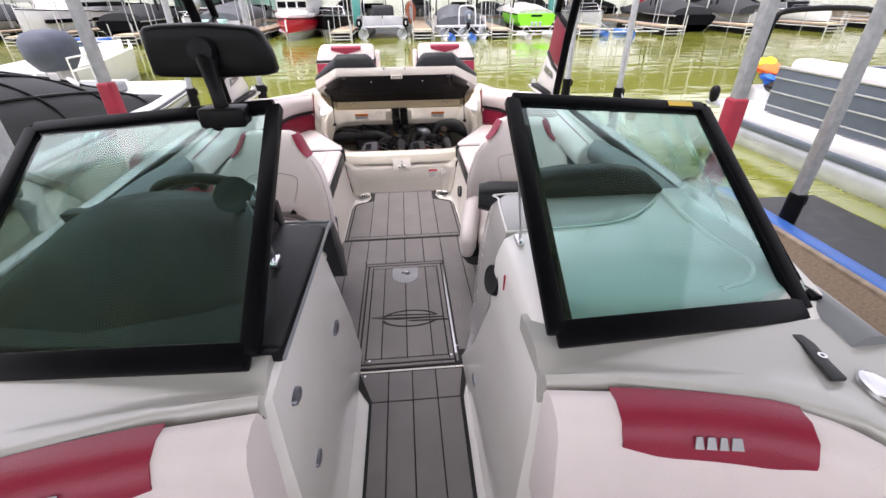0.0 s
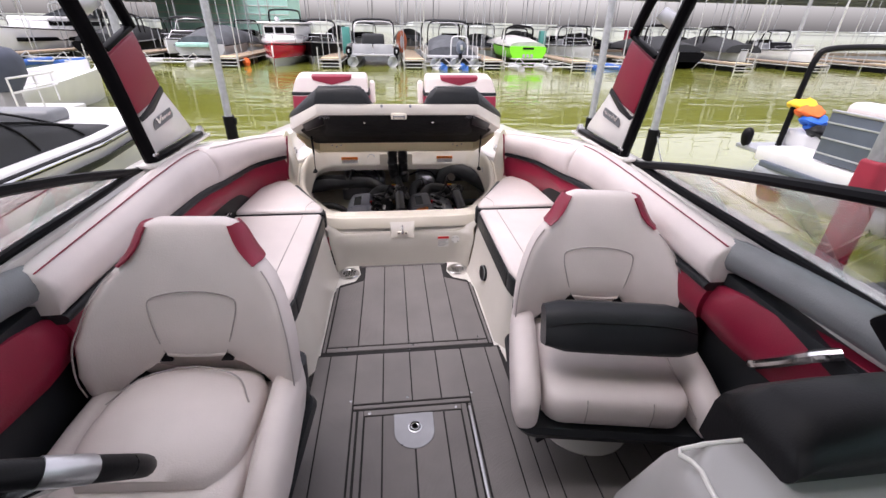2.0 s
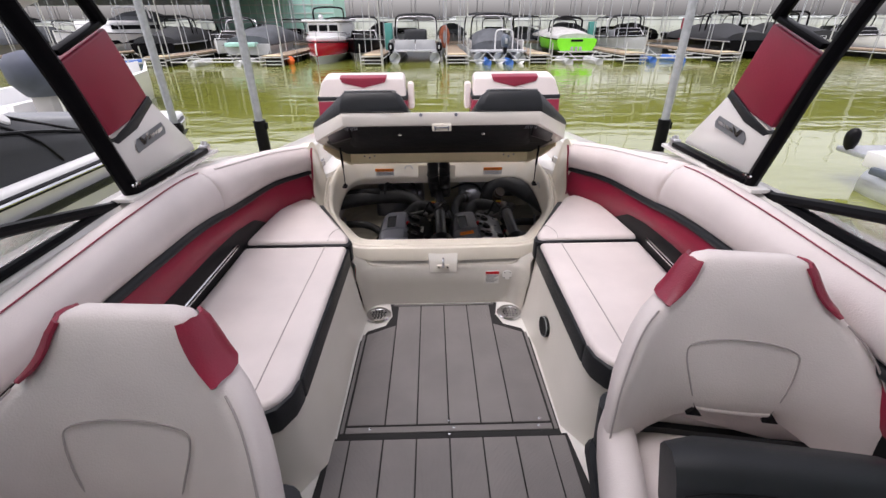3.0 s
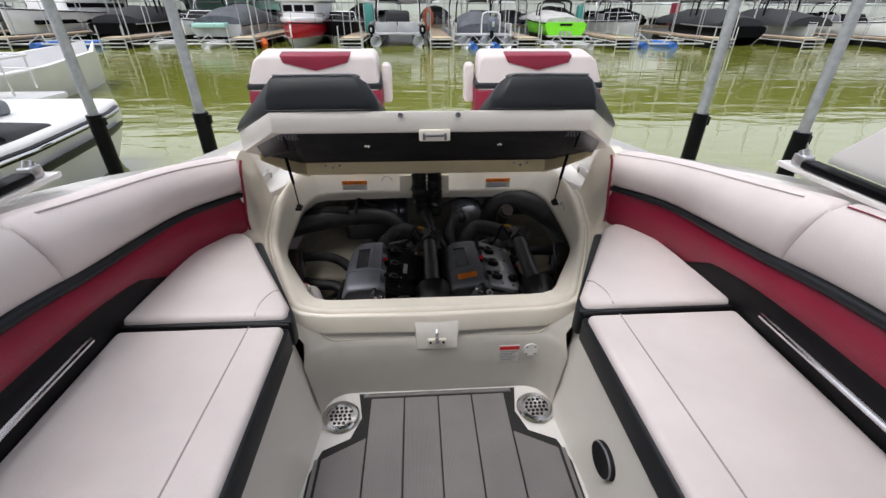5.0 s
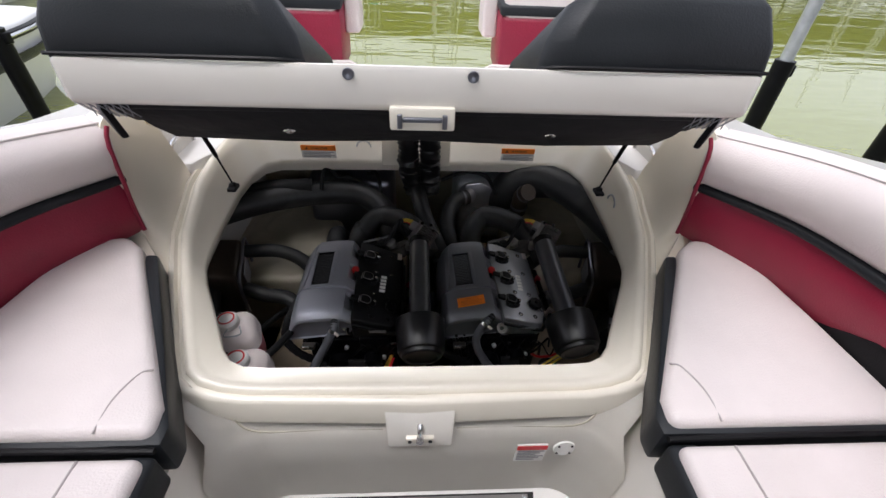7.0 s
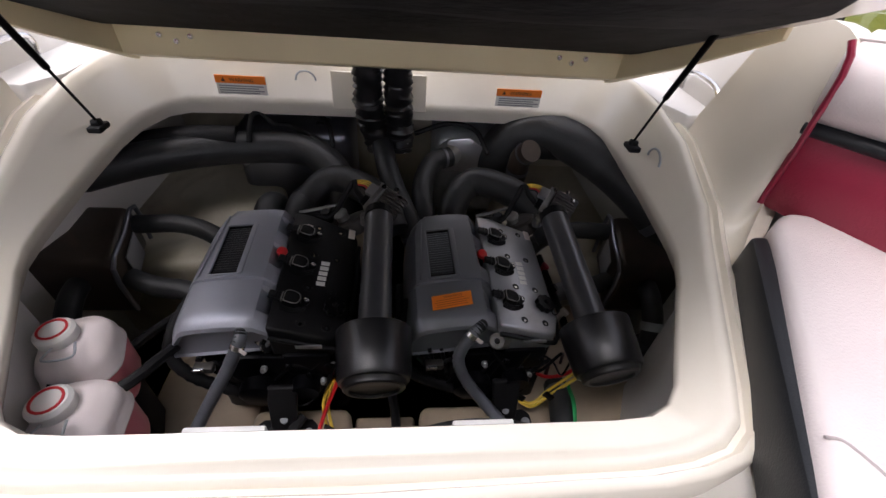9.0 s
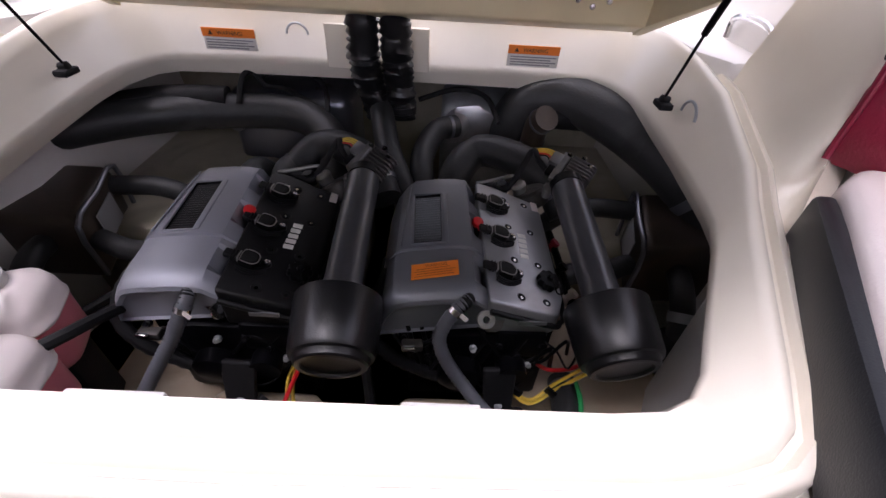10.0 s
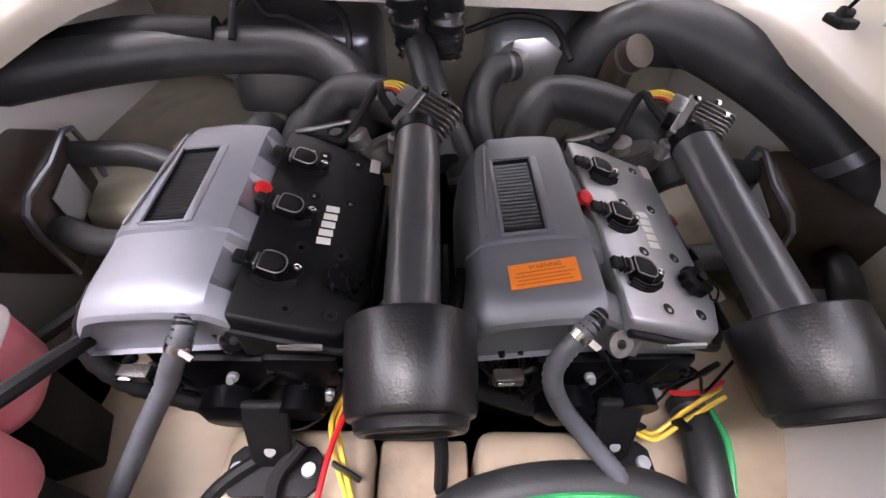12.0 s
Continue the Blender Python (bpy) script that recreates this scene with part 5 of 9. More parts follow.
def steering_wheel():
    t = thing("steering_wheel", (-0.635, 1.80, 0.77), "black and chrome sport steering wheel", "steering wheel")
    c = Vector((-0.638, 1.85, 0.808))
    axis = Vector((0.0, 0.80, 0.60)).normalized()
    u = Vector((1, 0, 0))
    v = axis.cross(u)
    P = lambda a, r, h=0.0: c + (u * math.cos(a) + v * math.sin(a)) * r + axis * h
    part("rim", tube([P(2 * math.pi * k / 40, 0.195) for k in range(41)], 0.0175, 12, 1), BLACKVINYL, t)
    for a in (-0.47, math.pi + 0.47, 1.35, 1.79):
        part("spoke", tube([P(a, 0.04, -0.03), P(a, 0.12, -0.018), P(a, 0.192, 0)], 0.011, 8, 3, flat=0.5), STEEL, t, "chrome spoke")
    for a0, a1 in ((-0.62, -0.32), (math.pi + 0.32, math.pi + 0.62)):
        part("grip_collar", tube([P(a0 + (a1 - a0) * k / 5, 0.195) for k in range(6)], 0.0190, 12, 1), ALU, t, "silver collar")
    part("hub", lathe([(0, -0.05), (0.05, -0.05), (0.055, -0.02), (0.045, 0.0), (0, 0.004)], aim(c, c + axis), 20), BLACKPLASTIC, t)
    part("column", tube([c - axis * 0.04, c - axis * 0.16], 0.035, 12, 1), BLACKPLASTIC, t)


steering_wheel()
t = thing("phone_mount", (-0.435, 1.53, 0.95), "dark suction phone mount stuck behind the windscreen", "phone mount")
part("disc", lathe([(0, 0), (0.05, 0), (0.052, 0.008), (0.03, 0.014), (0.022, 0.010), (0, 0.010)], aim((-0.435, 1.53, 0.985), (-0.435, 1.40, 1.10)), 24), DARKVINYL, t)
part("stem", tube([(-0.435, 1.535, 0.985), (-0.44, 1.57, 0.94), (-0.445, 1.56, 0.845)], 0.010, 8, 4), BLACKPLASTIC, t)


def port_console():
    t = thing("companion_console", (0.65, 1.35, 0), "white companion console with a grey pod", "console")
    rings = []
    for z, xa, ya, y0 in ((-0.008, 0.255, 1.86, 0.9), (0.30, 0.270, 1.62, 0.93), (0.60, 0.290, 1.47, 0.95), (0.770, 0.303, 1.49, 0.99), (0.795, 0.315, 1.50, 1.09), (0.825, 0.330, 1.505, 1.16), (0.840, 0.36, 1.505, 1.24)):
        rings.append([(xa, y0 + 0.03, z), (xa, ya - 0.02, z), (xa + 0.02, ya, z), (1.05, ya, z), (1.05, y0, z), (xa + 0.03, y0, z)])
    part("body", loft(rings), GELCOAT, t, "", 40)
    rings = []
    for z, xa, y0, y1 in ((-0.006, 0.262, 1.80, 1.88), (0.25, 0.285, 1.62, 1.88), (0.60, 0.305, 1.505, 1.86), (0.78, 0.322, 1.498, 1.81), (0.815, 0.330, 1.495, 1.795)):
        rings.append([(xa, y0, z), (xa, (y0 + y1) / 2, z), (xa + 0.01, y1 - 0.05, z), (xa + 0.05, y1, z), (0.90, y1 - 0.02, z), (0.945, 1.745, z), (0.90, 1.675, z), (0.80, 1.58, z), (0.70, 1.525, z), (0.60, y0 + 0.01, z), (0.47, y0, z)])
    EDGE = [(0.338, 1.497), (0.348, 1.62), (0.362, 1.735), (0.395, 1.775), (0.90, 1.765), (0.940, 1.742), (0.895, 1.672), (0.795, 1.580), (0.695, 1.527), (0.60, 1.510), (0.47, 1.501)]
    rings.append([(x, y, 0.842) for x, y in EDGE])
    rings.append([(0.62 + (x - 0.62) * 0.96, 1.645 + (y - 1.645) * 0.94, 0.8455) for x, y in EDGE])
    rings.append([(0.62 + (x - 0.62) * 0.55, 1.645 + (y - 1.645) * 0.55, 0.850) for x, y in EDGE])
    part("pod", loft(rings), GREYGEL, t, "glossy grey pod", 40)
    part("pod_edge", tube([(x, y, 0.8435) for x, y in EDGE + EDGE[:1]], 0.0036, 8, 4), GELCOAT, t, "pale pod edge")
    part("side_shelf", slab([(0.50, 1.48), (1.06, 1.48), (1.07, 1.775), (0.50, 1.775)], 0.805, 0.836, 0.004), GELCOAT, t, "white deck beside the pod")
    part("deck_lip", tube([(0.955, 1.73, 0.838), (0.935, 1.60, 0.841), (0.925, 1.45, 0.842), (0.93, 1.34, 0.841), (0.945, 1.27, 0.838), (0.90, 1.205, 0.833), (0.80, 1.175, 0.83)], 0.010, 10, 6, flat=0.7), GELCOAT, t, "raised white lip round the console deck")
    rings = []
    for x, h in ((0.455, 0.012), (0.465, 0.045), (0.50, 0.07), (0.60, 0.082), (0.75, 0.082), (0.88, 0.06), (0.93, 0.02)):
        rings.append([(x, 1.70, 0.855), (x, 1.695, 0.857 + h * 0.6), (x, 1.72, 0.857 + h), (x, 1.80, 0.857 + h * 0.95), (x, 1.84, 0.85 + h * 0.5), (x, 1.845, 0.78), (x, 1.80, 0.77)])
    part("dash_pad", loft(rings), BLACKVINYL, t, "black vinyl dash pad", 60)
    m = aim((0.296, 1.452, 0.70), (0.20, 1.45, 0.74))
    part("speaker", lathe([(0, 0.004), (0.035, 0.006), (0.048, 0.010), (0.050, 0.002), (0.05, -0.01), (0, -0.01)], m @ Matrix.Diagonal((1.25, 0.8, 1, 1)), 24), BLACKMATT, t, "dark oval speaker")
    part("reflector", box(0.298, 0.3035, 1.337, 1.341, 0.745, 0.795, 0.001), BUMPER, t, "thin dark red marker strip")
    part("wall_latch", lathe([(0, 0), (0.030, 0.0), (0.028, 0.012), (0.015, 0.016), (0, 0.016)], aim((0.272, 1.527, 0.173), (0.2, 1.527, 0.173)) @ Matrix.Diagonal((1.2, 0.55, 1, 1)), 20), GUNMETAL, t, "dark oval latch")


port_console()
for s in (-1, 1):
    x = s * (0.317 if s < 0 else 0.359)
    y = 1.39 if s < 0 else 1.432
    t = thing("windscreen_latch", (x, y, 0.84), "chrome windscreen latch with a thin stay rod", "latch", "windscreen latches")
    part("latch_body", box(x - 0.010, x + 0.010, y - 0.025, y + 0.025, 0.838, 0.858, 0.005, 3), STEEL, t)
    part("stay_rod", tube([(x, y, 0.855), (x - s * 0.005, y - 0.02, 0.90), (s * 0.335, y - 0.03, 1.04)], 0.0032, 8, 3), ALU, t)

# ---- windscreen ----
def windscreen(s):
    t = thing("windscreen", (s * 0.65, 1.1, 0.8), "tinted windscreen panel in a black aluminium frame", "windscreen", "windscreens")
    dx = 0.0 if s > 0 else -0.06
    ib, it = Vector((s * (0.35 + dx), 1.055, 0.832)), Vector((s * (0.352 + dx * 0.9), 1.61, 1.203))
    ob_, ot = Vector((s * 0.985, 1.118, 0.795)), Vector((s * 0.955, 1.650, 1.152))
    n = (it - ib).cross(ob_ - ib).normalized()
    for nm, p, q, w in (("inner_bar", ib, it, 0.040), ("top_bar", it, ot, 0.036), ("outer_bar", ob_, ot, 0.040), ("bottom_bar", ib, ob_, 0.058)):
        part(nm, bar(p, q, w, 0.030, n, 0.006), BLACKGLOSS, t)
    g = part("glass", prism([ib, ob_, ot, it], n * 0.005), GLASS, t, "green tinted glass")
    g.visible_shadow = False
    # side light running aft
    ap = Vector((s * 1.125, 3.31, 0.805))
    bb = Vector((s * 1.02, 1.13, 0.80))
    top = smooth_line([ot, Vector((s * 1.005, 2.1, 1.075)), Vector((s * 1.065, 2.75, 0.945)), ap], 5)
    low = [bb.lerp(ap, k / 15) + Vector((0, 0, 0.012)) for k in range(16)]
    bm = tube(top, 0.019, 8, 1, flat=0.8)
    part("side_top_bar", bm, BLACKGLOSS, t)
    part("side_bottom_bar", tube(low, 0.018, 8, 1, flat=0.8), BLACKGLOSS, t)
    bm = bmesh.new()
    a = [bm.verts.new(p) for p in low]
    b = [bm.verts.new(p) for p in top]
    for k in range(15):
        bm.faces.new((a[k], a[k + 1], b[k + 1], b[k]))
    bmesh.ops.solidify(bm, geom=bm.faces[:], thickness=0.004)
    g = part("side_glass", bm, GLASS, t, "green tinted side glass")
    g.visible_shadow = False
    part("corner_post", bar(bb.lerp(ap, 0.02), ot, 0.03, 0.03, (s, 0, 0), 0.006), BLACKGLOSS, t)
    if s > 0:
        # the centre walk-through panel folded back on the port panel
        off = n * (0.034 if n.y < 0 else -0.034)
        p0, p1 = ib.lerp(ob_, 0.02) - off, it.lerp(ot, 0.02) - off
        part("folded_bar", bar(p0 + Vector((0.02, 0.03, 0)), p1 + Vector((0.015, 0.02, 0)), 0.055, 0.026, n, 0.006), BLACKGLOSS, t, "frame edge of the folded walk-through panel")
    if s > 0:
        u = (ot - it).normalized()
        nn = -n if n.y > 0 else n
        c = it.lerp(ot, 0.86) + nn * 0.0165
        w = (it - ib).normalized()
        part("sticker", prism([c - u * 0.04 - w * 0.009, c + u * 0.04 - w * 0.009, c + u * 0.04 + w * 0.009, c - u * 0.04 + w * 0.009], nn * 0.0015), YELLOW, t, "small yellow sticker")
        c = it.lerp(ot, 0.13) - w * 0.05 + nn * 0.006
        for k in range(4):
            d = c + w * (0.011 - 0.0072 * k)
            part("etched_line", prism([d - u * 0.045 - w * 0.0016, d + u * (0.045 - 0.012 * (k % 2)) - w * 0.0016, d + u * (0.045 - 0.012 * (k % 2)) + w * 0.0016, d - u * 0.045 + w * 0.0016], nn * 0.0006), LABELGREY, t, "grey etched print line")


windscreen(-1)
windscreen(1)


def mirror():
    t = thing("rear_view_mirror", (-0.44, 1.6, 1.2), "large black rear-view mirror clamped on the windscreen", "mirror")
    out = [(-0.604, 1.292), (-0.602, 1.284), (-0.585, 1.278), (-0.44, 1.272), (-0.31, 1.276), (-0.288, 1.282), (-0.283, 1.292), (-0.290, 1.335), (-0.305, 1.375), (-0.318, 1.388), (-0.335, 1.394), (-0.44, 1.404), (-0.555, 1.402), (-0.592, 1.397), (-0.604, 1.386), (-0.606, 1.340)]
    c = Vector((-0.444, 0, 1.336))
    rings = []
    for y, k in ((1.676, 1.0), (1.664, 1.0), (1.652, 0.985), (1.643, 0.95), (1.638, 0.88), (1.636, 0.5)):
        rings.append([(c.x + (x - c.x) * k, y - 0.004 * (1 - ((x - c.x) / 0.17) ** 2), c.z + (z - c.z) * (k if k > 0.9 else k * 0.94)) for x, z in out])
    part("housing", loft(rings), BLACKPLASTIC, t, "", 50)
    part("mirror_glass", prism([(-0.59, 1.674, 1.292), (-0.30, 1.674, 1.292), (-0.32, 1.674, 1.38), (-0.59, 1.674, 1.38)], (0, 0.004, 0)), STEEL, t)
    part("arm", tube([(-0.420, 1.575, 1.195), (-0.422, 1.572, 1.235), (-0.435, 1.595, 1.29), (-0.450, 1.632, 1.338)], lambda f: 0.030 - 0.012 * math.sin(math.pi * min(1, 0.25 + 0.75 * f)), 12, 5, flat=0.8), BLACKPLASTIC, t)
    bm = box(-0.478, -0.362, 1.545, 1.615, 1.165, 1.215, 0.010, 3)
    lathe([(0, 0), (0.016, 0), (0.015, 0.018), (0, 0.02)], aim((-0.44, 1.575, 1.175), (-0.44, 1.50, 1.13)), 16, bm)
    part("clamp", bm, BLACKPLASTIC, t)
    part("pivot", lathe([(0, 0), (0.035, 0), (0.03, 0.02), (0, 0.024)], aim((-0.452, 1.625, 1.340), (-0.452, 1.5, 1.36)), 20), BLACKPLASTIC, t)


mirror()

# ---- bow: deck in front of the windscreen and the bow seats ----
for s in (-1, 1):
    w = 0.285 if s > 0 else 0.24
    rings = []
    for f, x in ((0, w + 0.017), (0.1, w + 0.03), (0.3, 0.45), (0.5, 0.60), (0.65, 0.72), (0.8, 0.84), (0.92, 0.95), (1.0, 1.02), (1.1, 1.10)):
        yb = along([(0.2, 0.968), (0.45, 0.95), (0.75, 0.875), (0.86, 0.80), (1.02, 0.52), (1.10, 0.40)], x)
        yf = along([(0.2, 1.05), (0.45, 1.09), (0.75, 1.13), (1.05, 1.2), (1.10, 1.20)], x)
        d = -0.012 * max(0.0, x - 0.3) / 0.7
        rings.append([(s * x, yb + 0.03, 0.70), (s * x, yb - 0.004, 0.775), (s * x, yb, 0.797 + d * 0.2), (s * x, yb + 0.015, 0.803 + d * 0.3), (s * x, lerp(yb, yf, 0.3), 0.785 + d * 0.6), (s * x, lerp(yb, yf, 0.5), 0.782 + d * 0.8), (s * x, lerp(yb, yf, 0.75), 0.803 + d), (s * x, yf, 0.812 + d), (s * x, yf + 0.10, 0.800 + d), (s * x, yf + 0.10, 0.70)])
    solo("bow_deck", loft(rings), DECKGEL, "silver-beige moulded deck ahead of the windscreen", "deck", kind="structure", angle=60)

    t = thing("bow_seat", (s * 0.6, 0.8, 0.4), "cream bow lounge backrest with a crimson insert", "seat back", "bow seats")
    B = [(w + 0.012, 0.955), (0.45, 0.935), (0.62, 0.905), (0.75, 0.862), (0.83, 0.79), (0.87, 0.66), (0.88, 0.40)]
    rings = []
    for p in smooth_line([(x, y, 0) for x, y in B], 5):
        c = Vector((0.3, -0.1, 0))
        d = (c - p).normalized() * 1.0
        d = Vector((d.x * 0.6, d.y, 0)).normalized()
        ring = []
        for o, z in ((0.0, 0.45), (0.0, 0.775), (0.012, 0.796), (0.040, 0.802), (0.075, 0.790), (0.095, 0.76), (0.115, 0.66), (0.13, 0.55), (0.135, 0.45)):
            ring.append((s * (p.x + d.x * o), p.y + d.y * o, z))
        rings.append(ring)
    part("back_cushion", loft(rings), VINYL, t, "cream vinyl backrest", 60)
    rr = rings[4:16]
    ins = []
    for k, r in enumerate(rr):
        f = k / (len(rr) - 1)
        depth = min(1.0, 0.35 + 1.5 * (1 - abs(2 * f - 1)))
        a = [Vector(q) for q in r[2:7]]
        c = Vector((s * 0.3, -0.1, 0.7))
        lift = lambda v: v + (c - v).normalized() * 0.004 + Vector((0, 0, 0.003))
        low = a[3].lerp(a[4], min(1, 0.30 * depth))
        row = [a[0], a[1], a[2], a[3], low]
        ins.append([lift(v) for v in row] + [v - (c - v).normalized() * 0.01 for v in (row[-1], row[0])])
    red = part("insert", loft(ins), REDVINYL, t, "crimson insert with a small silver badge", 60)
    mid = [Vector(q) for q in rr[5][4:7]]
    c = mid[0].lerp(mid[1], 0.75)
    n = Vector((0, -1, 0.62)).normalized()
    u = Vector((s, -0.15 * 1, 0)).normalized()
    w2 = n.cross(u).normalized()
    bm = bmesh.new()
    for a, b in ((-0.042, -0.026), (-0.022, -0.004), (0.0, 0.016), (0.020, 0.042)):
        prism([c + u * a - w2 * 0.010 + n * 0.008, c + u * b - w2 * 0.010 + n * 0.008, c + u * (b - 0.004) + w2 * 0.012 + n * 0.008, c + u * (a + 0.002) + w2 * 0.012 + n * 0.008], n * 0.002, bm=bm)
    part("badge", bm, PLATE, red, "grey badge")
    bm = slab([(s * (w + 0.015), 0.30), (s * (w + 0.015), 0.825), (s * 0.72, 0.76), (s * 0.80, 0.3)], 0.36, 0.452, 0.02, 3)
    part("seat_cushion", bm, VINYL, t)
    bm = slab([(s * (w + 0.005), 0.25), (s * (w + 0.005), 0.95), (s * 0.9, 0.85), (s * 0.9, 0.25)], -0.008, 0.36, 0.01)
    part("base", bm, GELCOAT, t)

t = thing("deck_strap", (0.90, 0.97, 0.78), "short black rubber strap lying on the side deck", "strap")
part("strap_body", prism([(0.893, 1.054, 0.779), (0.922, 1.054, 0.779), (0.927, 1.015, 0.779), (0.914, 0.957, 0.779), (0.910, 0.917, 0.779), (0.878, 0.920, 0.779), (0.887, 0.973, 0.779), (0.899, 1.020, 0.779)], (0, 0, 0.012), 0.004), RUBBER, t)
part("eyelet", ring_lathe([(0.004, 0), (0.009, 0), (0.009, 0.003), (0.004, 0.003)], Matrix.Translation((0.908, 0.978, 0.791)), 14), STEEL, t)
t = thing("deck_cleat", (0.96, 0.88, 0.78), "polished steel pop-up cleat on the side deck", "cleat")
part("cleat_body", lathe([(0, 0), (0.045, 0), (0.043, 0.008), (0.03, 0.012), (0, 0.012)], Matrix.Translation((0.961, 0.884, 0.779)) @ Matrix.Diagonal((0.7, 1.25, 1, 1)), 24), STEEL, t)

# ---- bench side speaker ----
t = thing("side_speaker", (0.44, 3.42, 0.14), "dark oval courtesy speaker in the bench side", "speaker")
m = aim((0.440, 3.42, 0.15), (0.30, 3.42, 0.17))
part("grille", lathe([(0, 0.004), (0.026, 0.006), (0.040, 0.008), (0.044, 0.002), (0.044, -0.01), (0, -0.01)], m @ Matrix.Diagonal((1.3, 0.9, 1, 1)), 24), BLACKMATT, t)
part("bezel", tube([m @ Vector((0.052 * math.cos(a), 0.036 * math.sin(a), 0.004)) for a in [2 * math.pi * k / 24 for k in range(25)]], 0.004, 6, 1), GREYVINYL, t)


# ---- wakeboard tower ----
def tower():
    t = thing("wakeboard_tower", (0, 3.5, 0.83), "black tube wakeboard tower with crimson and white side panels", "tower")
    for s in (-1, 1):
        X = lambda z: s * (1.085 - 0.03 * (z - 0.84))
        fwd = [(X(0.82), 3.345, 0.82), (X(1.0), 3.285, 1.0), (X(1.25), 3.20, 1.25), (X(1.5), 3.08, 1.50), (X(1.8), 2.90, 1.80), (s * 0.98, 2.70, 2.05)]
        part("front_tube", tube(fwd, 0.028, 10, 5, flat=0.85), BLACKGLOSS, t)
        aft = [(X(1.36), 3.445, 1.36), (X(1.5), 3.35, 1.50), (X(1.8), 3.12, 1.80), (s * 0.98, 2.86, 2.05)]
        part("rear_tube", tube(aft, 0.022, 10, 5), BLACKGLOSS, t)
        part("top_tube", tube([(s * 0.98, 2.70, 2.05), (s * 0.8, 2.60, 2.16), (0, 2.56, 2.2)], 0.028, 10, 6), BLACKGLOSS, t)
        P = lambda y, z, d=0.0: (X(z) - s * d, y, z)
        lowp = part("lower_panel", prism([P(3.36, 0.862), P(3.80, 0.868), P(3.785, 0.90), P(3.575, 1.115), P(3.345, 1.03), P(3.315, 1.0)], (s * 0.03, 0, 0), 0.008, 2), GELCOAT, t, "white lower panel")
        part("grey_trim", prism([P(3.325, 1.02, 0.003), P(3.348, 1.005, 0.003), P(3.46, 1.03, 0.003), P(3.588, 1.098, 0.003), P(3.572, 1.125, 0.003), P(3.44, 1.062, 0.003)], (s * 0.034, 0, 0), 0.003), DARKVINYL, t, "charcoal trim band")
        part("red_panel", prism([P(3.325, 1.035, 0.001), P(3.44, 1.06, 0.001), P(3.572, 1.122, 0.001), P(3.462, 1.345, 0.001), P(3.232, 1.262, 0.001)], (s * 0.032, 0, 0), 0.01, 3), REDVINYL, t, "crimson side panel")
        part("window_bar", bar(P(3.225, 1.285), P(3.455, 1.365), 0.018, 0.03, (1, 0, 0), 0.004), BLACKGLOSS, t)
        part("cross_plate", prism([P(3.15, 1.375), P(3.30, 1.43), P(3.24, 1.47), P(3.12, 1.43)], (s * 0.012, 0, 0), 0.003), ALU, t, "grey cross plate")
        badge = part("badge", prism([P(3.425, 0.954, 0.003), P(3.608, 0.980, 0.003), P(3.614, 1.000, 0.003), P(3.598, 1.026, 0.003), P(3.436, 1.000, 0.003), P(3.420, 0.978, 0.003)], (-s * 0.002, 0, 0), 0.001, 1), GREYVINYL, lowp, "grey badge plate")
        Y = lambda a, v: P(a, 0.974 + 0.14 * (a - 3.445) + v, 0.006)
        bm = prism([Y(3.442, 0.028), Y(3.456, 0.028), Y(3.470, 0.012), Y(3.492, 0.028), Y(3.504, 0.028), Y(3.474, -0.002), Y(3.462, -0.002)], (-s * 0.0025, 0, 0))
        for a, b in ((3.492, 3.512), (3.518, 3.534), (3.540, 3.552), (3.558, 3.588)):
            prism([Y(a, 0.002), Y(b, 0.004), Y(b + 0.004, 0.016), Y(a + 0.004, 0.014)], (-s * 0.002, 0, 0), bm=bm)
        part("badge_marks", bm, STEEL, badge, "silver badge marks")
        part("base_rail", bar((s * 1.082, 3.34, 0.846), (s * 1.078, 3.84, 0.852), 0.05, 0.020, (0, 0, 1), 0.005), BLACKGLOSS, t, "black base rail")
        part("base_plate", prism([(s * 1.05, 3.28, 0.822), (s * 1.12, 3.28, 0.822), (s * 1.12, 3.92, 0.822), (s * 1.05, 3.92, 0.822)], (0, 0, 0.016), 0.004), GELCOAT, t, "white base plate")
        for yy in (3.40, 3.452, 3.512):
            part("print_bar", box(s * 1.058 - 0.006, s * 1.058 + 0.006, yy, yy + 0.042, 0.8375, 0.8392), LABELDARK, t, "small dark print on the base plate")
        kn = box(s * 1.062, s * 1.098, 3.84, 3.885, 0.838, 0.872, 0.006)
        lathe([(0, 0), (0.014, 0), (0.014, 0.02), (0, 0.024)], aim((s * 1.08, 3.86, 0.865), (s * 1.08, 3.90, 0.93)), 14, kn)
        part("clamp_knob", kn, ALU, t, "metal clamp knob")
        for i in range(2):
            part("bolt", lathe([(0, 0), (0.008, 0), (0.007, 0.006), (0, 0.007)], aim((X(0.86) - s * 0.028, 3.315 + 0.022 * i, 0.875), (0, 3.32, 0.88)), 10), STEEL, t)


tower()
# ---- the two engines ----
def _placed(bm, m):
    bm.transform(m)
    return bm


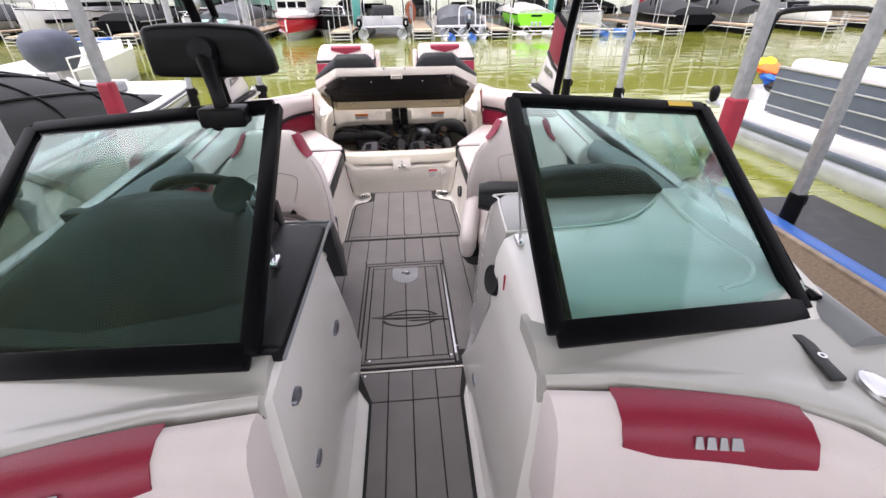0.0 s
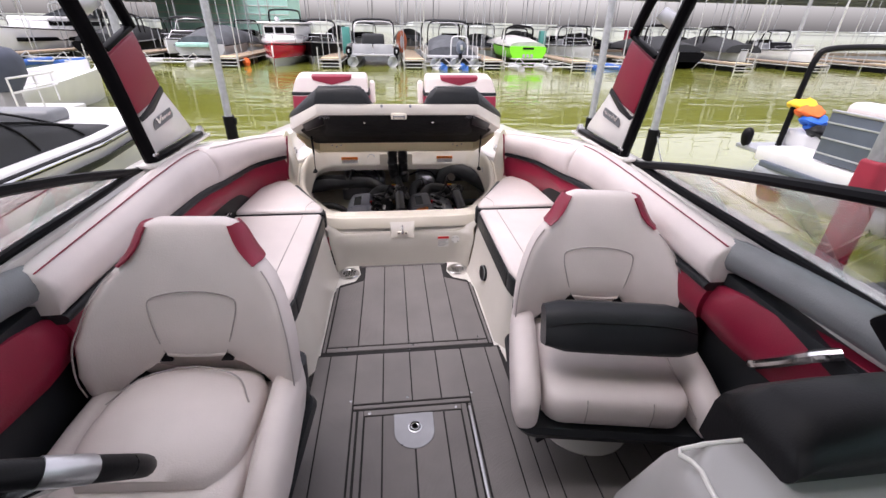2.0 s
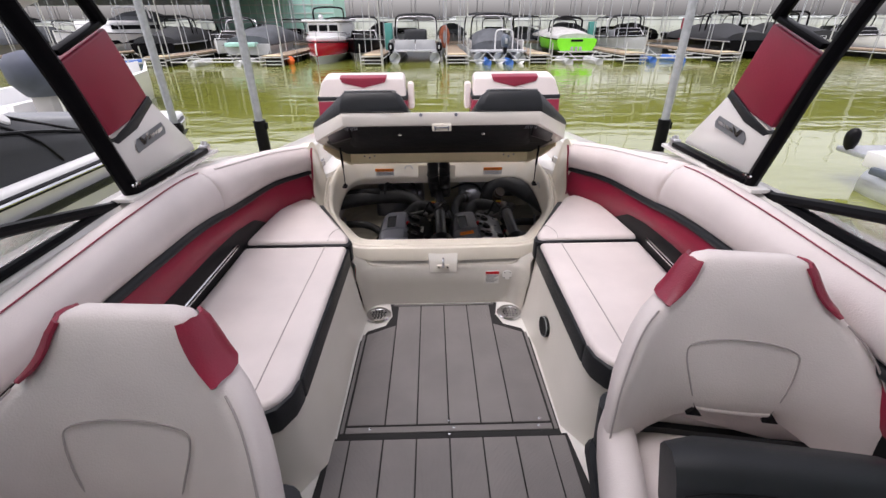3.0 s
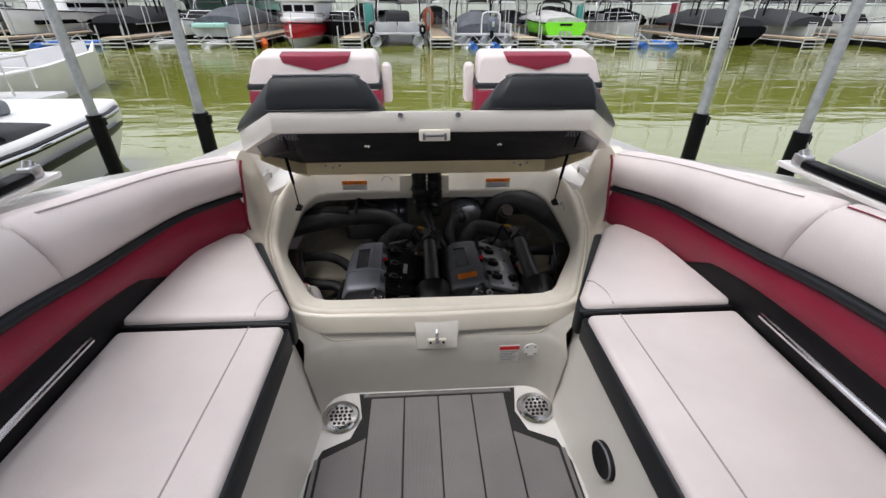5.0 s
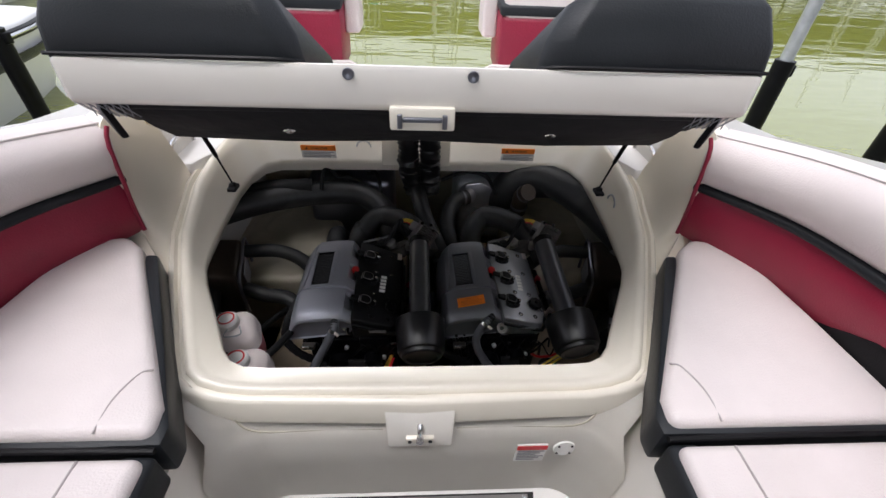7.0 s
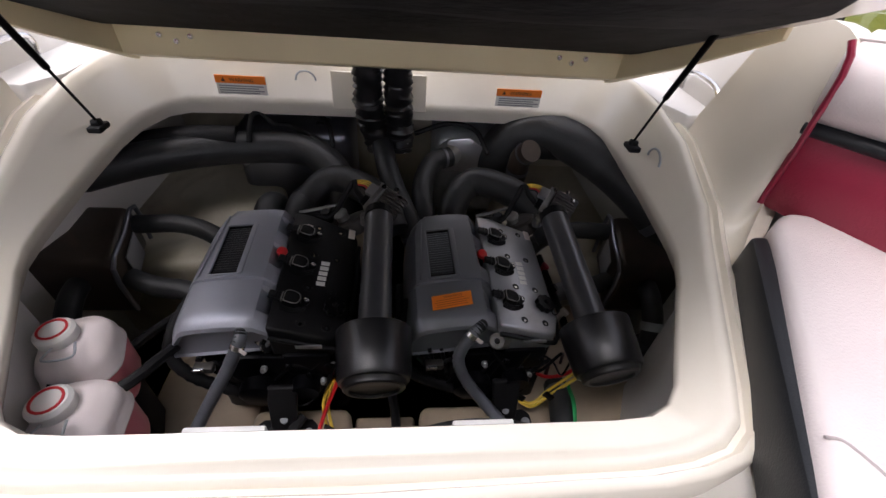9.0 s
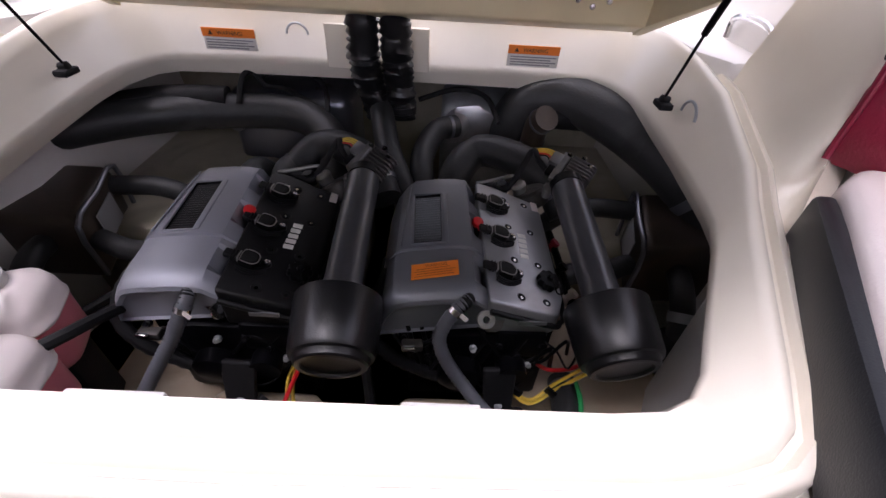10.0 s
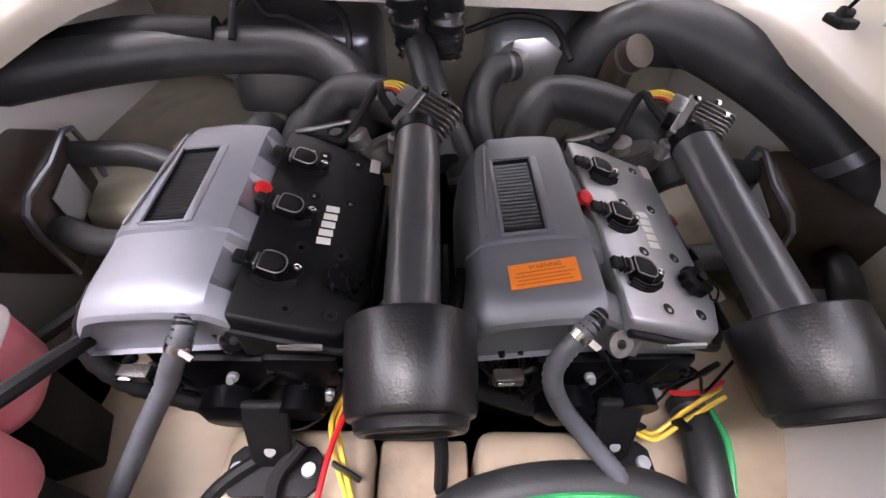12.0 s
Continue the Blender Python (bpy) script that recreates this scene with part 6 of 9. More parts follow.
def engine(cover_mat, with_label, tag):
    t = new("engine")
    tagged(t, tag, "engine", "inboard engines")
    # local x = 0 at the dipstick plug; y and z as in the boat; the whole engine leans down to the front
    lean = lambda y: 0.10 * (y - 4.40)
    # moulded top cover: a grid of rows along y, each running from the outer flank to the notched flank
    def section(y, w, dz, drop, right):
        e = lean(y)
        top = [(-0.199 * w, 0.092 + drop), (-0.197 * w, 0.128 + dz * 0.7), (-0.187 * w, 0.163 + dz), (-0.170 * w, 0.186 + dz), (-0.160 * w, 0.1915 + dz), (-0.136, 0.1965 + dz), (-0.082, 0.2035 + dz), (-0.046, 0.2045 + dz), (-0.024, 0.2015 + dz)]
        flank = [(lerp(-0.024, right, 0.70), lerp(0.200, 0.166, 0.70) + min(dz, 0.0) * 0.7), (right - 0.004, 0.168 + min(dz, 0.0) * 0.6), (right, 0.161 + min(dz, 0.0) * 0.6), (right, 0.118)]
        return [(x, y, z + e) for x, z in top + flank]
    rows = [(4.262, 0.975, -0.036, 0.0, 0.012), (4.2545, 0.985, -0.026, 0.0, 0.016), (4.258, 0.99, -0.0185, 0.0, 0.018), (4.266, 0.995, -0.0125, 0.0, 0.018), (4.277, 1.0, -0.008, 0.0, 0.019),
            (4.291, 1.0, -0.0055, 0.0, 0.019), (4.301, 1.0, -0.005, 0.0, -0.004), (4.344, 1.0, -0.0045, 0.0, -0.004), (4.353, 1.0, -0.004, 0.0, 0.019), (4.3655, 1.0, -0.004, 0.0, 0.022), (4.3675, 0.992, 0.0015, 0.0, 0.022),
            (4.379, 0.99, 0.002, 0.0, 0.021), (4.408, 0.985, 0.002, 0.0, 0.019), (4.417, 0.985, 0.002, 0.0, -0.008), (4.462, 0.975, 0.002, 0.0, -0.008), (4.471, 0.97, 0.002, 0.0, 0.018), (4.508, 0.965, 0.002, 0.0, 0.014),
            (4.516, 0.96, 0.002, 0.0, -0.012), (4.521, 0.96, 0.002, 0.0, -0.012), (4.553, 0.93, 0.001, 0.0, -0.013), (4.560, 0.92, 0.0005, 0.0, 0.002), (4.582, 0.87, -0.004, 0.0, -0.002), (4.594, 0.83, -0.014, 0.0, -0.006), (4.600, 0.80, -0.05, 0.0, -0.010)]
    bm = loft([section(*r) for r in rows])
    # the air grille is a real opening through the top
    hole = [f for f in bm.faces if len(f.verts) == 4 and all(-0.137 < v.co.x < -0.081 and 4.378 < v.co.y < 4.5215 and v.co.z > 0.15 for v in f.verts)]
    bmesh.ops.delete(bm, geom=hole, context="FACES")
    cover = part("top_cover", bm, cover_mat, t, "satin grey moulded engine cover", 24)
    Z = lambda x, y: lerp(0.1985, 0.2055, (x + 0.136) / 0.054) + lean(y)
    bm = bmesh.new()
    cor = [(-0.136, 4.379), (-0.082, 4.379), (-0.082, 4.521), (-0.136, 4.521)]
    up = [bm.verts.new((x, y, Z(x, y) - 0.0005)) for x, y in cor]
    dn = [bm.verts.new((x, y, Z(x, y) - 0.022)) for x, y in cor]
    for i in range(4):
        bm.faces.new((up[i], up[(i + 1) % 4], dn[(i + 1) % 4], dn[i]))
    bm.faces.new(dn)
    part("grille_recess", bm, BLACKMATT, cover, "black grille recess")
    for k in range(19):
        y = 4.3865 + 0.0071 * k
        part("grille_slat", bar((-0.1355, y, Z(-0.1355, y) - 0.0075), (-0.0825, y, Z(-0.0825, y) - 0.0075), 0.0026, 0.008, (0, 0.5, 1), 0), GRILLE, cover)
    bm = bmesh.new()
    q = [(x + a, y + b, Z(x, y)) for (x, y), (a, b) in zip(cor, ((-0.0035, -0.004), (0.007, -0.004), (0.007, 0.004), (-0.0035, 0.004)))]
    for i, w in enumerate((0.0045, 0.011, 0.0045, 0.005)):
        bar(q[i], q[(i + 1) % 4], w, 0.0042, (0, 0, 1), 0.0012, bm)
    part("grille_frame", bm, cover_mat, cover)
    for s, x0, x1 in ((0, -0.163, -0.150), (1, -0.040, -0.030)):
        part("seam_rib", bar((x0 * 0.98, 4.375, Z(-0.1, 4.375) - (0.007 if s == 0 else -0.0005)), (x1 * 0.97, 4.56, Z(-0.1, 4.56) - (0.006 if s == 0 else 0.001)), 0.0035, 0.003, (0, 0, 1), 0.001), cover_mat, cover)
    if with_label:
        LB = lambda x, y, d: (x, y, lerp(0.1920, 0.1995, (x + 0.136) / 0.054) + lean(y) + d)
        lab = part("warning_label", prism([LB(-0.139, 4.292, 0.0012), LB(-0.053, 4.297, 0.0006), LB(-0.053, 4.333, 0.0006), LB(-0.139, 4.328, 0.0012)], (0.0, 0, 0.0014), 0.0004, 1), ORANGE, cover, "orange warning label")
        tilt = math.atan2(0.0121, 0.086)
        part("heading", lettering("WARNING", 0.0085, Matrix.Translation(LB(-0.093, 4.3205, 0.0030)) @ Matrix.Rotation(-tilt, 4, "Y") @ Matrix.Rotation(0.06, 4, "Z") @ Matrix.Rotation(0.10, 4, "X")), RUSTPRINT, lab, "the word WARNING in dark letters")
        for k, (a, b) in enumerate(((0.10, 0.82), (0.06, 0.94), (0.10, 0.86), (0.06, 0.90))):
            y = 4.316 - k * 0.0055
            part("print_line", bar(LB(lerp(-0.138, -0.054, a), y - 0.002, 0.0031), LB(lerp(-0.138, -0.054, b), y + 0.002, 0.0031), 0.0009, 0.0005, (0, 0, 1), 0), RUSTPRINT, lab, "unreadable dark print")
    # red dipstick
    plug = part("dipstick", lathe([(0, 0), (0.0085, 0), (0.0115, 0.003), (0.0125, 0.008), (0.0115, 0.013), (0.007, 0.0155), (0, 0.016)], aim((-0.008, 4.456, 0.187), (0.03, 4.42, 0.30)), 18), RED, t, "red dipstick knob")
    part("tab", prism([(-0.006, 4.444, 0.189), (-0.001, 4.446, 0.189), (-0.002, 4.432, 0.186), (-0.005, 4.432, 0.186)], (0, 0, 0.004), 0.001, 1), RED, plug)
    part("dipstick_socket", lathe([(0, 0), (0.011, 0), (0.011, 0.03), (0, 0.03)], Matrix.Translation((-0.008, 4.458, 0.155)), 14), BLACKMATT, plug)
    # valve cover, sloping down to the intake side
    ZV = lambda x, y: 0.173 - 0.30 * (x - 0.055) + lean(y)
    nv = Vector((0.30, -0.10, 1.0)).normalized()
    vx = (Vector((1, 0, 0)) - nv * nv.x).normalized()
    frame_v = Matrix((vx, nv.cross(vx), nv)).transposed().to_4x4()
    on = lambda x, y, d=0.0: Matrix.Translation(Vector((x, y, ZV(x, y))) + nv * d) @ frame_v
    o = [(0.000, 4.252), (0.120, 4.250), (0.134, 4.258), (0.150, 4.30), (0.152, 4.545), (0.142, 4.572), (0.040, 4.592), (0.000, 4.590)]
    bm = slab(o, 0.085, lambda x, y: ZV(x, y), 0.007, 3)
    # the labelled engine's cover carries the painted sky sheen
    valve_mat = VALVESHEEN if with_label else VALVEBLACK
    valve = part("valve_cover", bm, valve_mat, t, "black valve cover with the sky's sheen painted silver" if with_label else "satin black valve cover")
    part("cover_rim", tube([(x, y - 0.004 if y < 4.3 else y, ZV(x, y) - 0.022) for x, y in ((0.004, 4.252), (0.06, 4.250), (0.122, 4.249), (0.138, 4.259), (0.153, 4.30), (0.155, 4.54))], 0.0055, 8, 3), VALVEBLACK, valve)
    for x, y in [(x, y) for y in (4.277, 4.368, 4.462, 4.551) for x in (0.062, 0.112)]:
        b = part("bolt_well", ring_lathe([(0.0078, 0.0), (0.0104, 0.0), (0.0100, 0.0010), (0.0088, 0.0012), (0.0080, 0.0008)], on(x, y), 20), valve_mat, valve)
        part("well_floor", lathe([(0, 0.0004), (0.0080, 0.0004), (0.0080, 0.0008), (0, 0.0008)], on(x, y), 16), BLACKMATT, b)
        part("bolt", lathe([(0, 0), (0.0034, 0), (0.0032, 0.0016), (0.0016, 0.0018), (0, 0.0012)], on(x - 0.0006, y - 0.0026, 0.0008), 12), STEEL, b, "steel bolt")
    # plain bars in place of the maker's name
    for k in range(5):
        y, x = 4.385 + 0.0148 * k, 0.0860 + 0.0008 * k
        bm = box(-0.0095, 0.0095, -0.0056, 0.0056, 0.0, 0.0014, 0.0005, 1)
        bm.transform(on(x, y) @ Matrix.Rotation(0.06, 4, "Z"))
        part("nameplate_mark", bm, LABELWHITE, valve, "raised white bar of a nameplate")
    mc = on(0.121, 4.326)
    rim_ = [[((0.0215 + 0.0018 * math.cos(9 * a)) * k * math.cos(a), (0.0215 + 0.0018 * math.cos(9 * a)) * k * math.sin(a), z) for a in [2 * math.pi * i / 54 for i in range(54)]] for k, z in ((0.9, 0.0), (1.0, 0.003), (1.0, 0.012), (0.93, 0.0155), (0.5, 0.0165))]
    bm = loft(rim_)
    bm.transform(mc)
    cap = part("oil_cap", bm, BLACKPLASTIC, t, "black oil filler cap", 50)
    part("cap_tab", lathe([(0, 0.016), (0.0065, 0.016), (0.006, 0.022), (0.003, 0.023), (0, 0.022)], mc, 14), BLACKPLASTIC, cap)
    part("cap_leash", tube([mc @ Vector(v) for v in ((0.0, 0.0, 0.021), (0.004, -0.012, 0.018), (0.014, -0.026, 0.008), (0.028, -0.022, 0.006), (0.036, -0.006, 0.008), (0.034, 0.008, 0.004))], 0.0014, 6, 5), BLACKPLASTIC, cap)
    bm = box(-0.008, 0.008, -0.015, 0.015, 0.0, 0.0012)
    bm.transform(on(0.138, 4.556, 0.0008))
    part("id_tag", bm, MILKY, valve, "cream tag")
    part("id_tag", box(0.055, 0.107, 4.2385, 4.2425, ZV(0.08, 4.25) - 0.024, ZV(0.08, 4.25) - 0.016, 0), PLATE, valve, "bare metal tag")
    # ignition coils, each with its plug, flange ear and rubber boot
    for y in (4.326, 4.424, 4.522):
        m = on(0.034, y) @ Matrix.Rotation(radians(-6), 4, "Z")
        head = [(-0.014, -0.015), (0.012, -0.0165), (0.021, -0.006), (0.020, 0.007), (0.010, 0.016), (-0.013, 0.0145)]
        c = part("ignition_coil", _placed(loft([[(x * k, v * k, z) for x, v in head] for k, z in ((1.08, 0.0), (1.08, 0.008), (1.0, 0.0105), (0.98, 0.0150), (0.93, 0.0165))]), m), BLACKPLASTIC, t, "black ignition coil")
        part("coil_pad", _placed(loft([[(x * k - 0.001, v * k, z) for x, v in head] for k, z in ((0.76, 0.0163), (0.74, 0.0176), (0.70, 0.0178))]), m), BLACKMATT, c, "dull black coil pad")
        part("coil_rim", _placed(tube([(x * 0.88, v * 0.88, 0.0167) for x, v in head + head[:1]], 0.0011, 6, 3), m), GREYCAST, c, "worn grey coil rim")
        part("plug_body", _placed(box(-0.044, -0.012, -0.0085, 0.0085, 0.0035, 0.0140, 0.002, 1), m), BLACKMATT, c)
        for k in range(3):
            part("plug_rib", _placed(box(-0.031 + 0.006 * k, -0.028 + 0.006 * k, -0.0096, 0.0096, 0.003, 0.0152, 0.0008, 1), m), GREYCAST if k == 2 else BLACKPLASTIC, c)
        part("flange_ear", _placed(prism([(0.006, -0.018, 0.001), (0.030, -0.010, 0.001), (0.039, 0.002, 0.001), (0.037, 0.011, 0.001), (0.030, 0.014, 0.001), (0.008, 0.016, 0.001)], (0, 0, 0.0075), 0.002, 2), m), BLACKPLASTIC, c)
        for k in range(3):
            part("boot_ring", tube([m @ Vector(v) for v in ((-0.016, -0.018 - 0.0025 * k, 0.008 - 0.003 * k), (0.0, -0.0225 - 0.0025 * k, 0.007 - 0.003 * k), (0.018, -0.020 - 0.002 * k, 0.006 - 0.003 * k), (0.034, -0.009 - 0.002 * k, 0.005 - 0.002 * k))], 0.0022, 7, 4), BLACKPLASTIC, c)
        part("bolt", lathe([(0, 0), (0.0056, 0), (0.0054, 0.0035), (0.003, 0.0045), (0, 0.0035)], m @ Matrix.Translation((0.0305, 0.004, 0.0085)), 12), STEEL, c, "steel bolt")
        if y > 4.5:
            part("tag", _placed(box(-0.004, 0.010, 0.020, 0.030, 0.003, 0.0045), m), MILKY, c, "cream paper tag")
    # block under the covers
    bm = slab([(-0.15, 4.272), (0.14, 4.262), (0.15, 4.60), (-0.13, 4.60)], -0.16, 0.105, 0.015, 2)
    box(-0.10, 0.10, 4.244, 4.28, -0.06, 0.085, 0.02, 2, bm)
    box(-0.165, -0.12, 4.28, 4.36, 0.0, 0.08, 0.012, 2, bm)
    box(0.02, 0.12, 4.242, 4.27, 0.02, 0.095, 0.01, 2, bm)
    lathe([(0, 0), (0.045, 0), (0.045, 0.03), (0.03, 0.04), (0, 0.04)], aim((-0.04, 4.252, -0.02), (-0.04, 4.0, -0.06)), 20, bm)
    lathe([(0, 0), (0.03, 0), (0.03, 0.035), (0, 0.035)], aim((0.06, 4.25, 0.0), (0.06, 4.0, -0.03)), 18, bm)
    part("block", bm, BLACKGLOSS, t, "black engine block")
    for i, (x, y, z) in enumerate(((-0.13, 4.240, 0.045), (-0.105, 4.238, 0.02), (0.03, 4.236, 0.06), (0.07, 4.236, 0.03), (-0.02, 4.232, 0.055), (0.11, 4.238, 0.06), (-0.07, 4.232, -0.03), (0.0, 4.222, -0.02), (0.095, 4.236, 0.0), (-0.15, 4.25, 0.07))):
        part("fitting", lathe([(0, 0), (0.0075, 0), (0.0075, 0.006), (0.005, 0.008), (0.005, 0.013), (0, 0.014)], aim((x, y + 0.01, z), (x + 0.01 * (i % 3 - 1), y - 0.1, z + 0.05)), 8), BLACKPLASTIC if i % 4 else GALV, t, "metal fitting")
    eye = bmesh.new()
    if with_label:
        prism([(0.004, 4.262, 0.130), (0.030, 4.258, 0.128), (0.022, 4.246, 0.100), (0.002, 4.246, 0.106)], (0.006, -0.004, 0.004), 0.001, 1, eye)
        ring_lathe([(0.0065, -0.0035), (0.0165, -0.0035), (0.0175, 0.0), (0.0165, 0.0035), (0.0065, 0.0035)], aim((-0.004, 4.243, 0.135), (0.012, 4.17, 0.215)), 22, eye)
    else:
        bar((-0.036, 4.275, 0.128), (-0.016, 4.262, 0.118), 0.022, 0.004, (0, -0.6, 0.8), 0.002, eye)
        ring_lathe([(0.006, -0.003), (0.0155, -0.003), (0.0165, 0.0), (0.0155, 0.003), (0.006, 0.003)], aim((-0.008, 4.258, 0.115), (0.05, 4.235, 0.150)), 20, eye)
    part("lifting_eye", eye, STEEL if not with_label else GREYCAST, t, "dull metal lifting eye")
    # front mount on the stringer
    bm = prism([(-0.026, 4.232, 0.012), (0.042, 4.232, 0.012), (0.036, 4.190, -0.085), (0.028, 4.188, -0.098), (-0.010, 4.188, -0.098), (-0.020, 4.190, -0.085)], (0, -0.014, 0.004), 0.006, 3)
    slab([(-0.058, 4.150), (-0.044, 4.138), (0.062, 4.138), (0.076, 4.150), (0.076, 4.192), (0.062, 4.206), (-0.044, 4.206), (-0.058, 4.192)], -0.106, -0.096, 0.003, 2, bm)
    shift = 0.028 if with_label else 0.003
    bm.transform(Matrix.Translation((shift, 0, 0)))
    m = part("front_mount", bm, BLACKMATT, t, "black front engine mount")
    part("bolt", lathe([(0, 0), (0.013, 0), (0.013, 0.003), (0.0085, 0.004), (0.008, 0.009), (0, 0.010)], aim((0.009 + shift, 4.192, -0.066), (0.009 + shift, 4.1, 0.02)), 12), GALV, m, "steel mount bolt")
    for x in (-0.042, 0.060):
        part("bolt", lathe([(0, 0), (0.011, 0), (0.010, 0.006), (0, 0.007)], Matrix.Translation((x + shift, 4.172, -0.096)), 12), GALV, m)
    # intake tube and the resonator can on its front end, both on one axis
    a, b = Vector((0.2075, 4.572, 0.214)), Vector((0.211, 4.256, 0.158))
    part("intake_tube", tube([a, a.lerp(b, 0.5), b], 0.0345, 32, 2), TUBEBLACK, t, "satin black intake tube")
    part("tube_collar", tube([a.lerp(b, -0.035), a.lerp(b, 0.03)], 0.0365, 28, 1), BLACKPLASTIC, t, "black tube collar")
    ax = Vector((0.05, -1.0, -0.27)).normalized()
    part("intake_can", lathe([(0.0, 0.004), (0.034, 0.004), (0.0355, 0.0), (0.0725, 0.0), (0.0755, 0.0025), (0.0757, 0.006), (0.0738, 0.050), (0.0705, 0.096), (0.0675, 0.103), (0.062, 0.105), (0.0605, 0.1085), (0.0590, 0.115), (0.0555, 0.118), (0.048, 0.118), (0.046, 0.113), (0.043, 0.112), (0.0, 0.1125)], aim(b, b + ax), 44), CANBLACK, t, "black plastic intake can", 25)
    # finned regulator over the tube's aft end
    m = Matrix.Translation((0.221, 4.596, 0.232)) @ Matrix.Rotation(radians(-40), 4, "Z") @ Matrix.Rotation(radians(26), 4, "X") @ Matrix.Rotation(radians(12), 4, "Y")
    bm = box(-0.034, 0.036, -0.040, 0.038, -0.018, 0.002, 0.003, 2, None, m)
    reg = part("regulator", bm, CASTBROWN, t, "finned regulator block")
    for k in range(9):
        yy = -0.036 + k * 0.0088
        fin = prism([(-0.020, yy, 0.0), (0.039, yy, 0.0), (0.041, yy, -0.010), (0.045, yy, -0.008), (0.044, yy, 0.008), (0.036, yy, 0.0155), (-0.016, yy, 0.0165)], (0, 0.0026, 0), 0.0006, 1)
        part("fin", _placed(fin, m), REGFIN, reg, "worn metal cooling fin")
    part("side_plate", box(-0.038, -0.022, -0.042, 0.040, -0.004, 0.013, 0.002, 1, None, m), GREYCAST, reg, "bare metal side plate")
    part("base_plate", box(-0.030, 0.042, -0.052, -0.040, -0.020, -0.006, 0.002, 1, None, m), GREYCAST, reg, "bare metal bracket edge")
    part("connector", box(-0.060, -0.034, -0.004, 0.028, -0.002, 0.014, 0.003, 2, None, m), PLATE, reg, "grey connector")
    part("connector", box(-0.054, -0.034, -0.034, -0.008, -0.006, 0.010, 0.003, 2, None, m), BLACKPLASTIC, reg, "black connector")
    for x, y in ((-0.026, 0.034), (0.012, -0.030), (0.026, 0.030), (0.006, 0.044)):
        part("bolt", lathe([(0, 0), (0.0062, 0), (0.006, 0.005), (0, 0.006)], m @ Matrix.Translation((x, y, 0.010)), 10), STEEL, reg)
    for k in range(5):
        bm = tube([m @ Vector((-0.060, 0.026 - 0.006 * k, 0.008)), m @ Vector((-0.072, 0.024 - 0.005 * k, 0.011)), m @ Vector((-0.090, 0.018 - 0.005 * k, 0.008)), m @ Vector((-0.112, 0.006, -0.004))], 0.0018, 6, 5)
        part("wire", bm, YELLOW if k < 3 else (RED if k == 3 else BLACKMATT), reg, "yellow wire" if k < 3 else ("red wire" if k == 3 else "black wire"))
    part("loom", tube([m @ Vector((-0.052, -0.022, 0.0)), m @ Vector((-0.080, -0.012, 0.006)), m @ Vector((-0.108, 0.004, -0.002)), (0.085, 4.608, 0.185), (0.045, 4.604, 0.186), (0.005, 4.598, 0.188)], 0.0075, 9, 5), BLACKMATT, t, "taped black wiring loom")
    part("sensor_pipe", tube([(0.005, 4.604, 0.196), (0.050, 4.610, 0.203), (0.085, 4.622, 0.206), (0.105, 4.635, 0.200)], 0.0042, 8, 4), GREYCAST, t, "grey metal sensor pipe")
    # throttle body and hose stubs behind the valve cover
    part("throttle_body", lathe([(0, 0), (0.040, 0), (0.042, 0.006), (0.042, 0.034), (0.036, 0.040), (0, 0.042)], aim((0.150, 4.605, 0.140), (0.10, 4.64, 0.24)), 24), CASTBROWN, t, "dark cast throttle body")
    for k, (x, y, z, r) in enumerate(((0.115, 4.612, 0.165, 0.016), (0.072, 4.618, 0.160, 0.013), (0.168, 4.585, 0.178, 0.011), (0.030, 4.622, 0.158, 0.015))):
        part("pipe_stub", lathe([(0, 0), (r, 0), (r, 0.022), (r * 1.15, 0.023), (r * 1.15, 0.029), (r * 0.8, 0.033), (0, 0.033)], aim((x, y, z), (x + 0.02 * (k - 1.5), y - 0.01, z + 0.08)), 14), BLACKPLASTIC if k % 2 else GREYCAST, t)
    # injectors along the intake side
    for y in (4.34, 4.42, 4.50):
        part("injector", lathe([(0, 0), (0.010, 0), (0.010, 0.016), (0.007, 0.018), (0.007, 0.030), (0.011, 0.031), (0.011, 0.040), (0, 0.040)], aim((0.168, y, 0.075), (0.215, y, 0.14)), 14), (MILKY, BLACKPLASTIC, BUMPER)[int((y - 4.33) / 0.08) % 3], t, "small fuel injector")
    part("fuel_rail", tube([(0.188, 4.29, 0.080), (0.190, 4.42, 0.086), (0.188, 4.55, 0.094)], 0.009, 10, 3), BLACKPLASTIC, t, "black fuel rail")
    # coolant hose at the front, ribbed
    hose = [(-0.047, 4.262, 0.160), (-0.050, 4.238, 0.146), (-0.066, 4.222, 0.115), (-0.081, 4.215, 0.085), (-0.112, 4.190, 0.036), (-0.165, 4.140, -0.053), (-0.215, 4.10, -0.14), (-0.23, 4.09, -0.20)]
    if with_label:
        hose = [(-0.036, 4.262, 0.168), (-0.056, 4.246, 0.160), (-0.078, 4.232, 0.134), (-0.086, 4.222, 0.100), (-0.068, 4.208, 0.050), (-0.024, 4.175, 0.0), (0.022, 4.135, -0.042), (0.050, 4.09, -0.11), (0.06, 4.07, -0.2)]
    h = part("ribbed_hose", tube(hose, 0.0135, 14, 8, rib=0.0036), GREYRUBBER, t, "grey ribbed coolant hose", 60)
    p0, p1 = Vector(hose[1]), Vector(hose[2])
    part("hose_clamp", tube([p0.lerp(p1, 0.0), p0.lerp(p1, 0.28)], 0.0150, 14, 1), STEEL, h, "steel hose clamp")
